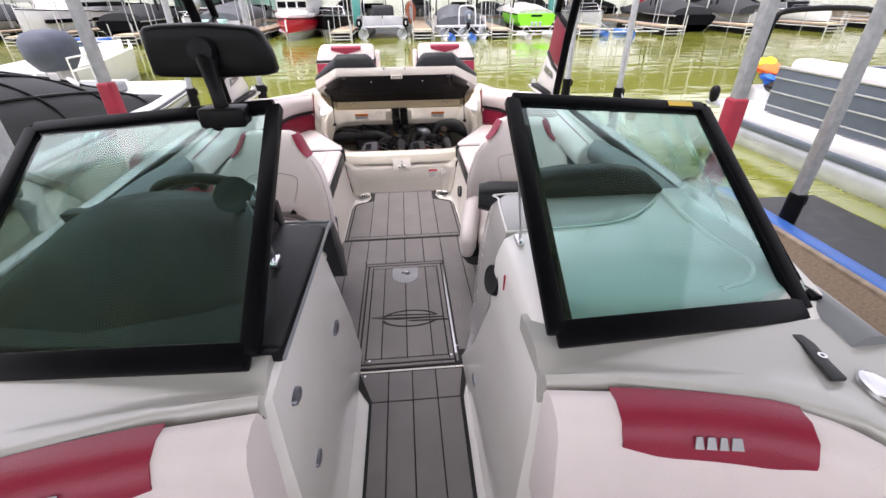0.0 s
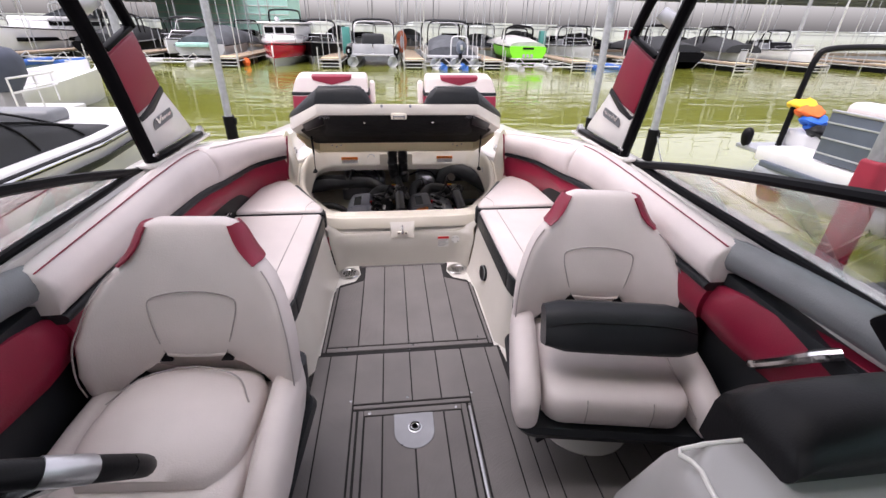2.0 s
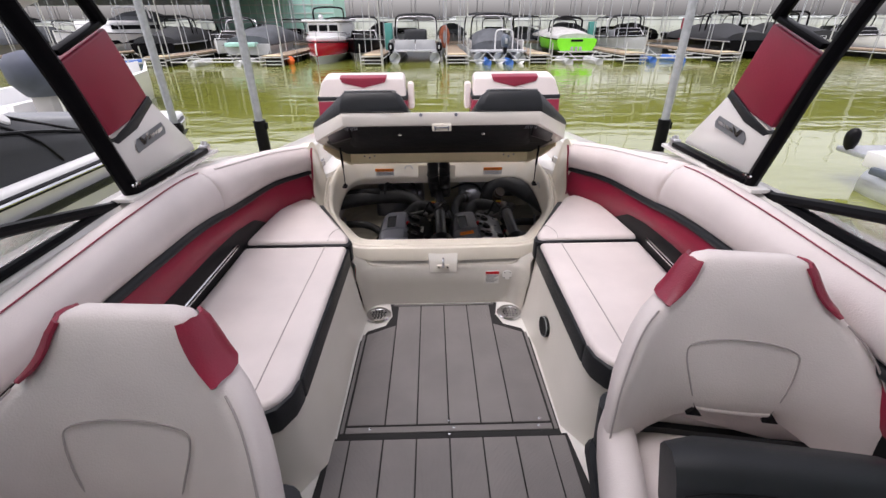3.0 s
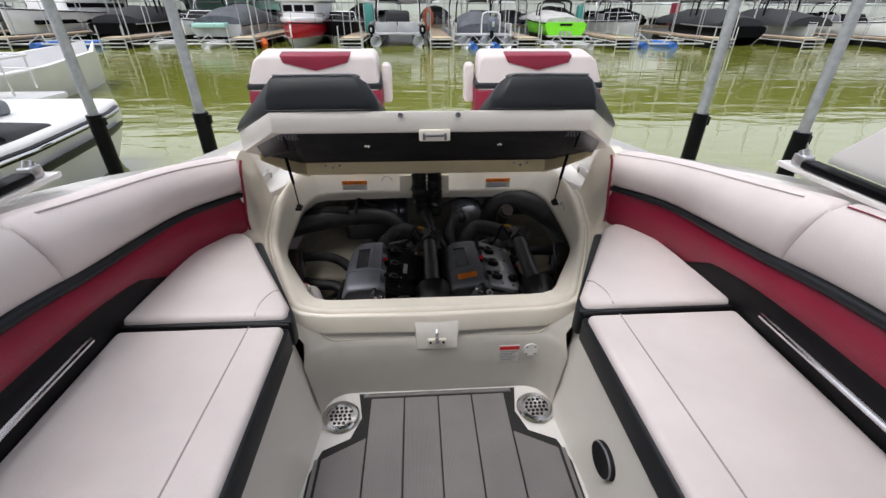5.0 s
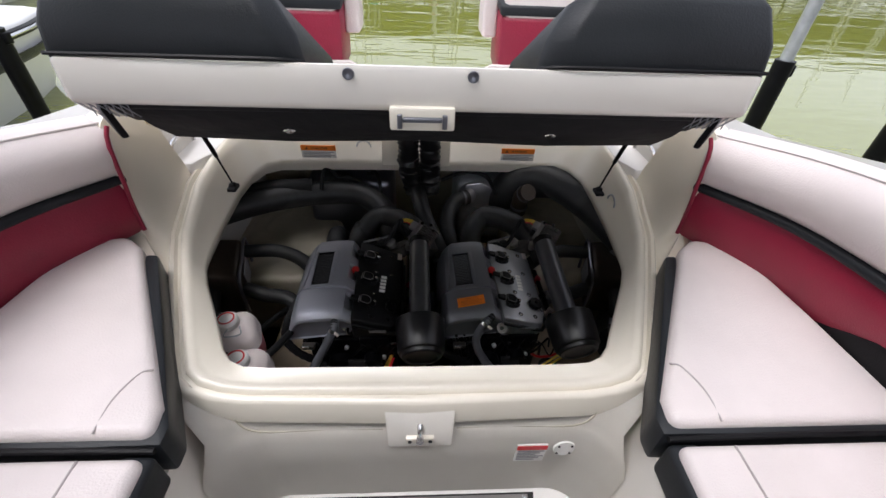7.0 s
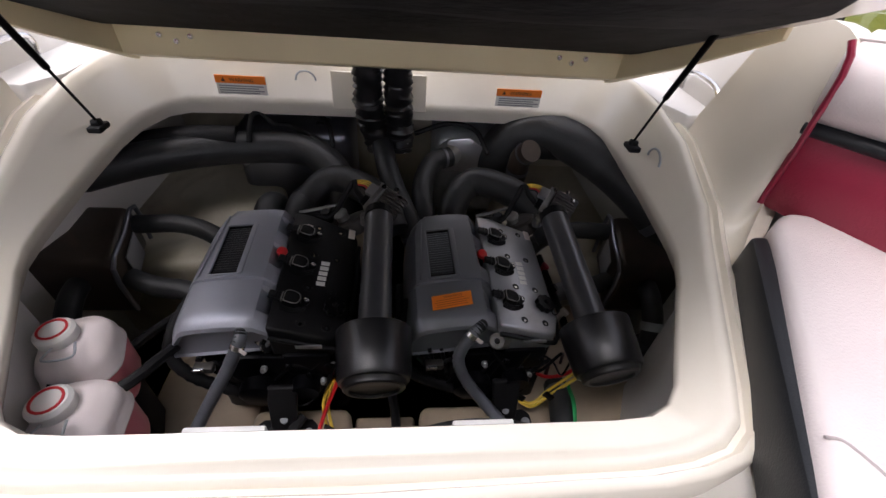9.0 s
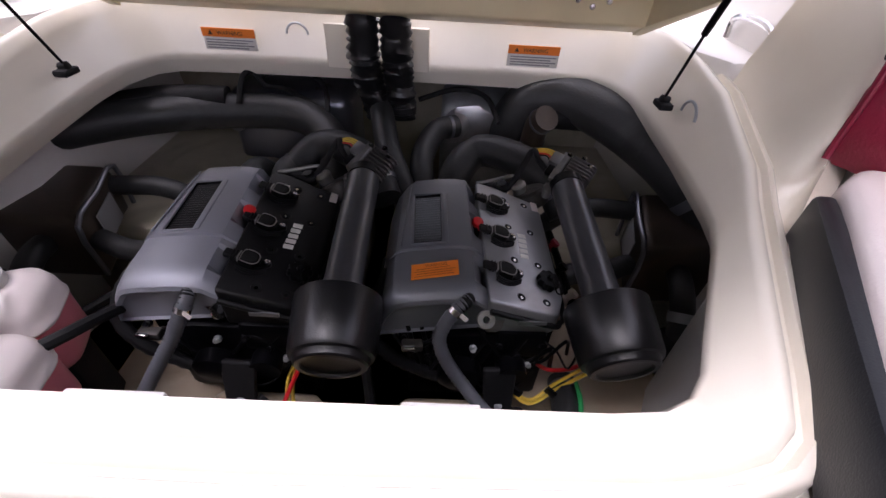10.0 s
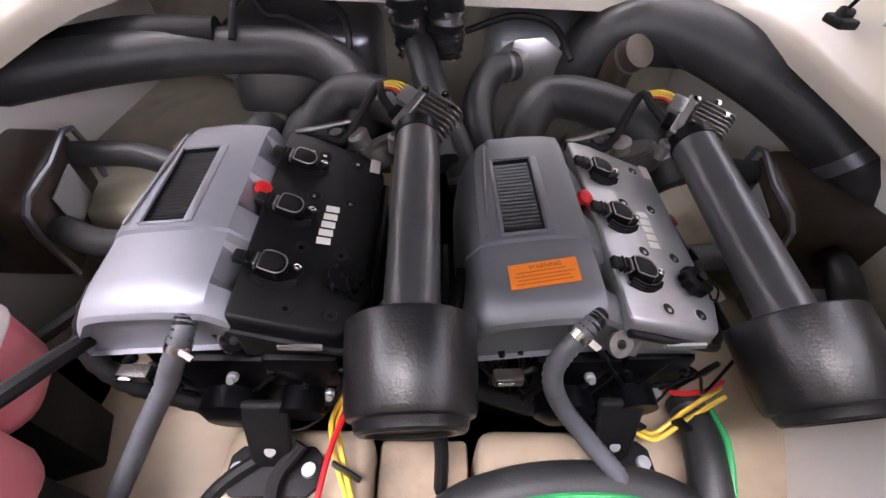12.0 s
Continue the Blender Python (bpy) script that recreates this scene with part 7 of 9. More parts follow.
    part("clamp_tail", bar(p0 + Vector((0.004, -0.014, 0.0)), p0 + Vector((0.016, -0.018, -0.010)), 0.008, 0.002, (0, -1, 0.3), 0), MILKY, h, "pale clamp tail")
    part("hose_stub", tube([(hose[0][0], 4.285, 0.150), hose[0], p0], 0.0125, 12, 3), BLACKPLASTIC, h, "black hose stub")
    # wiring clutter along the front and the outer flank
    rnd = random.Random(5 if with_label else 8)
    for k in range(12):
        x0 = -0.17 + 0.026 * k
        part("wiring_loom", tube([(x0, 4.262, 0.06 + rnd.uniform(-0.05, 0.04)), (x0 + 0.03, 4.246, 0.02 + rnd.uniform(-0.05, 0.05)), (x0 + 0.07, 4.248, 0.04 + rnd.uniform(-0.07, 0.05)), (x0 + 0.09, 4.265, rnd.uniform(-0.04, 0.05))], 0.0025 + 0.004 * rnd.random(), 7, 4), BLACKPLASTIC, t)
    part("corrugated_loom", tube([(-0.185, 4.36, 0.14), (-0.205, 4.305, 0.115), (-0.215, 4.27, 0.065), (-0.180, 4.25, 0.02), (-0.13, 4.245, -0.015), (-0.07, 4.242, -0.05)], 0.014, 10, 6, rib=0.006), BLACKMATT, t, "black corrugated wiring loom", 60)
    part("side_hose", tube([(-0.15, 4.28, 0.09), (-0.20, 4.30, 0.07), (-0.205, 4.38, 0.05), (-0.20, 4.5, 0.04)], 0.012, 8, 4), BLACKMATT, t)
    part("sensor_body", box(-0.155, -0.115, 4.226, 4.246, 0.060, 0.078, 0.004, 2), CASTBROWN, t, "dark sensor with a bright clip")
    part("clip", box(-0.152, -0.130, 4.222, 4.228, 0.074, 0.080, 0.001), STEEL, t, "bright spring clip")
    part("thin_cable", tube([(-0.02, 4.245, 0.02), (0.0, 4.215, -0.035), (0.055, 4.212, -0.045), (0.10, 4.232, -0.01), (0.115, 4.245, 0.03)], 0.0022, 6, 6), BLACKPLASTIC, t)
    return t


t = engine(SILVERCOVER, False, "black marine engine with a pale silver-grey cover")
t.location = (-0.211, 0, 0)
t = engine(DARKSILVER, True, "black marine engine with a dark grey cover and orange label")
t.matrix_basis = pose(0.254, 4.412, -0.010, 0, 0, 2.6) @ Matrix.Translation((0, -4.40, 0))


# ---- hoses and boxes round the engines ----
def hose(name, pts, r, label, mat=RUBBER, n=16):
    t = thing(name, pts[0], label, "hose", "bay hoses")
    body = part("hose_body", tube(pts, r, n, 7), mat, t, "", 60)
    line = smooth_line(pts, 7)
    for k in (2, len(line) - 5):
        part("hose_clamp", tube([line[k], line[k + 1]], r * 1.05, n, 1), GUNMETAL, t, "dull steel hose clamp", 40)
    return t


hose("exhaust_hose", [(-1.02, 4.64, 0.17), (-0.86, 4.72, 0.19), (-0.69, 4.85, 0.190), (-0.50, 4.94, 0.185), (-0.28, 4.965, 0.18), (-0.17, 4.90, 0.155), (-0.12, 4.80, 0.10), (-0.12, 4.74, 0.02)], 0.050, "thick black rubber exhaust hose across the bay")
hose("exhaust_hose", [(-0.24, 4.68, 0.02), (-0.225, 4.78, 0.10), (-0.17, 4.83, 0.145), (-0.09, 4.80, 0.160), (-0.01, 4.72, 0.155), (0.03, 4.64, 0.11)], 0.044, "bent black rubber exhaust hose behind the engines")
hose("exhaust_hose", [(0.375, 5.02, 0.06), (0.375, 5.02, 0.16), (0.43, 5.0, 0.245), (0.535, 4.97, 0.262), (0.66, 4.86, 0.235), (0.76, 4.72, 0.19), (0.86, 4.60, 0.10)], 0.066, "thick black rubber exhaust hose with a tight bend")
hose("exhaust_hose", [(0.20, 4.67, 0.04), (0.205, 4.75, 0.12), (0.26, 4.82, 0.160), (0.34, 4.78, 0.175), (0.43, 4.69, 0.165), (0.48, 4.62, 0.11)], 0.044, "bent black rubber exhaust hose behind the engines")
hose("intake_hose", [(-0.025, 5.02, 0.22), (-0.01, 4.94, 0.205), (0.02, 4.82, 0.155), (0.07, 4.70, 0.10), (0.10, 4.64, 0.03)], 0.034, "dark rubber hose between the engines")
hose("elbow_hose", [(0.205, 4.97, 0.165), (0.15, 4.93, 0.165), (0.115, 4.83, 0.14), (0.12, 4.73, 0.10), (0.15, 4.66, 0.04)], 0.033, "weathered grey rubber elbow hose")
hose("riser_hose", [(-0.335, 4.62, 0.03), (-0.335, 4.72, 0.09), (-0.34, 4.80, 0.08), (-0.34, 4.88, 0.0)], 0.038, "scuffed rubber riser hose")
hose("riser_hose", [(-0.25, 4.64, 0.03), (-0.245, 4.74, 0.10), (-0.24, 4.83, 0.09)], 0.040, "scuffed rubber riser hose")
hose("pipe_elbow", [(0.44, 4.96, 0.10), (0.44, 4.94, 0.19), (0.455, 4.90, 0.235)], 0.036, "brown metal exhaust elbow", BROWNBOX)
hose("drain_hose", [(0.45, 4.28, -0.10), (0.44, 4.20, -0.08), (0.42, 4.10, -0.10), (0.40, 4.02, -0.16)], 0.030, "black rubber drain hose along the corner")
GL = [(-0.02, 4.05, -0.15), (0.057, 4.112, -0.085), (0.135, 4.138, -0.072), (0.224, 4.148, -0.070), (0.31, 4.142, -0.072), (0.381, 4.118, -0.085), (0.45, 4.06, -0.15)]
t = hose("green_line_hose", GL, 0.032, "black fuel hose with a green stripe")
part("green_stripe", tube([(x, y - 0.020, z + 0.024) for x, y, z in GL], 0.006, 8, 7), GREENPAINT, t, "green stripe along the hose")
solo("green_cable", tube([(0.47, 4.26, -0.07), (0.463, 4.20, -0.055), (0.445, 4.12, -0.075), (0.43, 4.03, -0.12)], 0.005, 8, 5), GREENPAINT, "thin green earth cable along the hose", "cable", "bay cables")
for i, (pts, mat, lab) in enumerate((
        ([(-0.095, 4.25, 0.0), (-0.118, 4.22, -0.05), (-0.105, 4.17, -0.09), (-0.085, 4.12, -0.10), (-0.09, 4.05, -0.13)], YELLOW, "yellow cable down the stringer"),
        ([(-0.090, 4.25, 0.0), (-0.108, 4.22, -0.05), (-0.095, 4.17, -0.088), (-0.078, 4.12, -0.10), (-0.075, 4.05, -0.13)], YELLOW, "yellow cable down the stringer"),
        ([(-0.085, 4.24, 0.0), (-0.115, 4.19, -0.06), (-0.130, 4.13, -0.095), (-0.15, 4.05, -0.13)], RED, "red battery cable down the stringer"),
        ([(0.345, 4.30, -0.05), (0.335, 4.25, -0.075), (0.37, 4.225, -0.085), (0.42, 4.25, -0.065), (0.49, 4.285, -0.05)], YELLOW, "looped yellow cable beside the engine"),
        ([(0.340, 4.31, -0.045), (0.328, 4.25, -0.07), (0.365, 4.215, -0.082), (0.425, 4.24, -0.065), (0.49, 4.27, -0.05)], YELLOW, "looped yellow cable beside the engine"),
        ([(0.36, 4.305, -0.03), (0.40, 4.275, -0.045), (0.45, 4.275, -0.045), (0.49, 4.29, -0.04)], RED, "red battery cable beside the engine"),
        ([(-0.41, 4.92, 0.22), (-0.405, 4.97, 0.275), (-0.38, 4.99, 0.285), (-0.35, 4.99, 0.25), (-0.30, 5.0, 0.24), (-0.20, 4.95, 0.21)], BLACKMATT, "thin black vent hose"),
        ([(-0.36, 5.02, 0.27), (-0.28, 5.05, 0.28), (-0.20, 5.02, 0.26), (-0.17, 4.96, 0.22), (-0.17, 4.90, 0.17)], BLACKMATT, "thin black vent hose"),
        ([(0.09, 5.02, 0.22), (0.20, 5.04, 0.25), (0.29, 5.02, 0.24), (0.33, 4.95, 0.19)], BLACKMATT, "thin black vent hose"),
        ([(-0.62, 4.06, 0.13), (-0.52, 4.10, 0.125), (-0.43, 4.15, 0.145), (-0.405, 4.23, 0.12), (-0.40, 4.34, 0.06)], BLACKMATT, "black overflow hose from the bottles"),
        ([(-0.62, 4.30, 0.14), (-0.56, 4.20, 0.16), (-0.54, 4.12, 0.12), (-0.50, 4.06, 0.14)], BLACKMATT, "black overflow hose from the bottles"),
        ([(-0.58, 4.30, 0.0), (-0.52, 4.40, 0.0), (-0.45, 4.52, -0.02)], BLACKMATT, "black cable along the bay side"),
        ([(-0.20, 4.20, -0.09), (-0.27, 4.15, -0.10), (-0.33, 4.08, -0.16), (-0.36, 4.02, -0.22)], BLACKMATT, "black hose over the stringer"),
        ([(-0.16, 4.20, -0.07), (-0.19, 4.15, -0.085), (-0.175, 4.08, -0.10), (-0.18, 4.02, -0.14)], BLACKMATT, "black hose over the stringer"),
        ([(0.03, 4.26, -0.05), (0.045, 4.20, -0.12), (0.04, 4.12, -0.22)], BLACKMATT, "black cable between the engines"))):
    r = 0.0038 if mat is YELLOW else (0.0045 if mat is RED else (0.011 if i > 8 else 0.008))
    solo("cable", tube(pts, r, 8, 6), mat, lab, "cable", "bay cables")
for p, q in (((-0.112, 4.175, -0.072), (-0.07, 4.155, -0.082)), ((0.325, 4.238, -0.062), (0.35, 4.225, -0.068)), ((0.40, 4.236, -0.058), (0.418, 4.222, -0.064))):
    solo("cable_tie", bar(p, q, 0.006, 0.022, (0, 0, 1), 0.002), BLACKPLASTIC, "black cable tie round the wires", "cable tie", "cable ties")

# bellows over the wiring trunk
rnd = random.Random(12)
for s in (-1, 1):
    line = smooth_line([(s * 0.040 - 0.004, 4.89, 0.58), (s * 0.042 - 0.004, 4.905, 0.46), (s * 0.042 - 0.004, 4.925, 0.34), (s * 0.038 + 0.004, 4.97, 0.24), (s * 0.03 + 0.01, 5.0, 0.17)], 12)
    rings = []
    for k, p in enumerate(line):
        r = 0.043 * (1.0 if k % 2 else 0.84) * rnd.uniform(0.94, 1.06)
        lean = rnd.uniform(-0.006, 0.006)
        rings.append([(p.x + r * math.cos(a) * rnd.uniform(0.93, 1.07), p.y + r * math.sin(a) * 0.9, p.z + lean * math.cos(a + k) + rnd.uniform(-0.0015, 0.0015)) for a in [2 * math.pi * q / 16 for q in range(16)]])
    solo("bellows_conduit", loft(rings), CRINKLE, "crinkled black sleeve hanging over the aft wall", "conduit", "bellows conduits", angle=70)

# mufflers behind the engines
for x0, x1, nm in ((-0.50, -0.12, "muffler"), (0.16, 0.46, "muffler")):
    t = thing("muffler", ((x0 + x1) / 2, 4.93, -0.02), "dull grey metal water box behind the engines", "muffler", "mufflers")
    bm = box(x0, x1, 5.02, 5.26, -0.10, 0.215, 0.04, 3)
    part("tank", bm, GALV if x0 > 0 else GUNMETAL, t)
    part("collar", tube([(x0 + 0.06, 5.03, 0.16), (x0 + 0.03, 4.97, 0.15)], 0.042, 16, 1), ALU, t, "bare metal collar")
bm = prism([(0.19, 5.015, 0.10), (0.32, 5.015, 0.07), (0.34, 5.015, 0.17), (0.27, 5.015, 0.215), (0.20, 5.015, 0.205)], (0, -0.02, 0.01), 0.008)
solo("deflector_plate", bm, ALU, "pale metal bracket plate behind the engines", "bracket")

# brown side boxes
for s in (-1, 1):
    t = thing("cooler_box", (s * 0.78, 4.66, -0.03), "brown anodised oil cooler box at the bay side", "cooler", "cooler boxes")
    bm = prism([(s * 0.64, 4.50, 0.105), (s * 0.69, 4.72, 0.125), (s * 0.92, 4.72, 0.125), (s * 0.93, 4.50, 0.105)], (0, 0, -0.18), 0.022, 3)
    part("box", bm, BROWNBOX, t)
    part("rim", tube([(s * 0.634, 4.495, -0.05), (s * 0.636, 4.495, 0.095), (s * 0.66, 4.61, 0.112), (s * 0.684, 4.722, 0.118), (s * 0.684, 4.725, -0.04)], 0.006, 8, 3), GUNMETAL, t, "bright box rim")
    part("pipe", tube([(s * 0.68, 4.69, 0.08), (s * 0.56, 4.70, 0.075), (s * 0.46, 4.67, 0.05), (s * 0.38, 4.60, 0.0)], 0.026, 12, 5), RUBBER, t, "black pipe stub")
    part("pipe", tube([(s * 0.635, 4.53, 0.03), (s * 0.56, 4.50, 0.03), (s * 0.47, 4.48, 0.03), (s * 0.41, 4.42, 0.0)], 0.026, 12, 5), RUBBER, t, "black pipe stub")
    part("label", prism([(s * 0.647, 4.56, 0.075), (s * 0.668, 4.65, 0.085), (s * 0.665, 4.65, 0.01), (s * 0.645, 4.56, 0.0)], (-s * 0.003, 0, 0)), LABELGREY, t, "grey smudged label")
    pump = thing("bay_pump", (s * 0.72, 4.38, -0.1), "black pump with a hose in the bay corner", "pump", "bay pumps")
    part("pump_body", lathe([(0, 0), (0.045, 0), (0.050, 0.01), (0.050, 0.07), (0.042, 0.085), (0.03, 0.09), (0, 0.09)], aim((s * 0.70, 4.33, -0.10), (s * 0.70, 4.36, 0.1)), 18), BLACKMATT, pump)
    part("hose", tube([(s * 0.70, 4.345, -0.02), (s * 0.705, 4.38, 0.03), (s * 0.72, 4.44, 0.05), (s * 0.75, 4.52, 0.03)], 0.026, 12, 5), RUBBER, pump, "ribbed black pump hose")
    part("clamp", tube([(s * 0.703, 4.365, 0.012), (s * 0.706, 4.38, 0.028)], 0.029, 14, 1), GALV, pump, "steel clamp")
    solo("flange_pipe", tube([(s * 0.80, 4.86, 0.20), (s * 0.62, 4.93, 0.22), (s * 0.45, 4.95, 0.22)], 0.035, 12, 4), BLACKMATT, "black hose under the deck edge", "hose", "bay hoses")
solo("hull_step", slab([(-0.95, 4.60), (-0.36, 4.62), (-0.36, 5.30), (-0.92, 5.30)], -0.30, 0.0, 0.03, 3), BILGE, "cream moulded step in the bilge", "hull step", kind="structure")
solo("hull_step", slab([(0.38, 4.62), (0.95, 4.60), (0.92, 5.30), (0.38, 5.30)], -0.30, -0.03, 0.03, 3), BILGE, "cream moulded step in the bilge", "hull step", kind="structure")
solo("bilge_board", slab([(-0.055, 4.0), (0.09, 4.0), (0.09, 4.24), (-0.055, 4.24)], -0.28, -0.16, 0.01), WOOD, "stained brown board between the stringers", "board")


# coolant bottles
def bottle(x, y, z, ang):
    t = new("coolant_bottle")
    tagged(t, "milky coolant bottle half full of pink coolant", "bottle", "coolant bottles")
    sec = lambda hw, hd, z, n=6: rounded(hw, -hd, hd, z, n, min(hw, hd) * 0.75)
    part("lower_body", loft([sec(0.044, 0.050, -0.040), sec(0.056, 0.064, -0.030), sec(0.061, 0.070, -0.010), sec(0.062, 0.071, 0.068)]), PINK, t, "pink coolant showing through the lower half", 60)
    part("upper_body", loft([sec(0.0622, 0.0712, 0.0685), sec(0.0645, 0.0735, 0.0705), sec(0.0645, 0.0735, 0.0745), sec(0.0615, 0.0705, 0.077), sec(0.060, 0.069, 0.100), sec(0.052, 0.060, 0.120), sec(0.036, 0.040, 0.132), sec(0.028, 0.030, 0.140)]), MILKY, t, "milky white upper half", 60)
    part("bracket", box(-0.040, 0.040, -0.045, 0.045, -0.225, -0.036, 0.006), BLACKMATT, t, "black bracket under the bottle")
    part("cap", lathe([(0, 0.138), (0.030, 0.138), (0.032, 0.142), (0.032, 0.158), (0.027, 0.164), (0, 0.165)], Matrix.Translation((-0.012, 0.0, 0.0)), 18), LABELWHITE, t, "white screw cap")
    part("cap_ring", ring_lathe([(0.0195, 0.1645), (0.0235, 0.1645), (0.0235, 0.166), (0.0195, 0.166)], Matrix.Translation((-0.012, 0.0, 0.0)), 18), RED, t, "red ring on the cap")
    part("handle", tube([(-0.012, -0.03, 0.150), (-0.02, -0.06, 0.155), (0.02, -0.062, 0.150), (0.02, -0.03, 0.150)], 0.002, 6, 4), GALV, t)
    t.matrix_basis = pose(x, y, z, 0, 0, ang)


bottle(-0.542, 4.226, 0.050, 20)
bottle(-0.470, 4.088, 0.050, 8)
# ---- near surroundings: posts, docks, neighbouring boats ----
WL = -0.30


def post(x, y, w, top, label, bumper=None, sleeve=None, round_=False):
    t = thing("dock_post", (x, y, WL), label, "post", "dock posts")
    if round_:
        part("pole", tube([(x, y, WL - 0.6), (x, y, top)], w / 2, 14, 1), GALV, t, "galvanised round pole")
    else:
        part("pole", box(x - w / 2, x + w / 2, y - w / 2, y + w / 2, WL - 0.6, top, 0.012), GALV, t, "galvanised square post")
    if bumper:
        part("bumper", box(x - w * 0.72, x + w * 0.72, y - w * 0.72, y + w * 0.72, bumper[0], bumper[1], 0.02, 3), BUMPER, t, "red padded dock bumper")
    if sleeve:
        part("sleeve", tube([(x, y, sleeve[0]), (x, y, sleeve[1])], w * 0.78, 14, 1), BLACKPLASTIC, t, "black plastic sleeve")
        part("sleeve_clip", box(x + w * 0.5, x + w * 1.0, y - w * 0.35, y + w * 0.35, sleeve[1] - 0.09, sleeve[1] - 0.02, 0.01), BLACKPLASTIC, t, "black clip")


ROOFZ = 4.7
post(-1.66, 3.14, 0.056, ROOFZ, "grey square dock post with a red bumper", (0.30, 1.05))
post(2.255, 3.12, 0.075, ROOFZ, "grey square dock post with a red bumper", (0.25, 0.86))
post(2.70, 2.83, 0.07, ROOFZ, "grey square dock post with a black foot", None, (-0.1, 0.28))
post(-1.86, 2.52, 0.085, 1.4, "short grey square mooring post")
post(-1.78, 6.30, 0.075, ROOFZ, "round grey mooring pole with a black sleeve", None, (WL, 0.50), True)
post(-2.73, 6.48, 0.075, ROOFZ, "round grey mooring pole with a black sleeve", None, (WL, 0.45), True)
post(2.11, 5.88, 0.070, ROOFZ, "round grey mooring pole with a black sleeve", None, (WL, 0.55), True)
post(2.62, 5.50, 0.070, ROOFZ, "round grey mooring pole with a black sleeve", None, (WL, 0.50), True)
post(-3.3, 3.9, 0.05, 2.2, "thin dark mooring pole", None, (0.5, 0.85), True)
solo("mooring_line", tube([(2.63, 5.48, 0.50), (2.70, 5.35, 0.2), (2.82, 5.15, 0.05), (2.95, 4.9, 0.12)], 0.006, 6, 6), GALV, "thin grey mooring line", "rope")

# finger dock beside the boat
t = thing("finger_dock", (2.3, 1.5, WL), "narrow floating dock with brown gritty carpet", "dock", kind="structure")
part("carpet", slab([(2.02, -3.0), (2.45, -3.0), (2.45, 3.6), (2.02, 3.6)], 0.04, 0.10, 0.01), GRIT, t, "brown gritty dock carpet")
part("edge_beam", box(1.96, 2.02, -3.0, 3.6, -0.05, 0.115, 0.012), WOOD, t, "weathered edge beam")
part("edge_beam", box(2.45, 2.50, -3.0, 3.6, -0.05, 0.115, 0.012), WOOD, t, "weathered edge beam")
part("float", box(2.06, 2.45, -2.9, 3.5, WL - 0.1, 0.03, 0.02), BLACKPLASTIC, t, "black float")
part("blue_bunk", box(2.52, 2.66, -3.0, 3.4, 0.02, 0.10, 0.03, 3), BLUE, t, "blue padded bunk rail")
part("rubber_mat", slab([(2.68, -3.0), (3.36, -3.0), (3.36, 3.3), (2.68, 3.3)], -0.02, 0.03, 0.005), RUBBER, t, "black rubber mat")


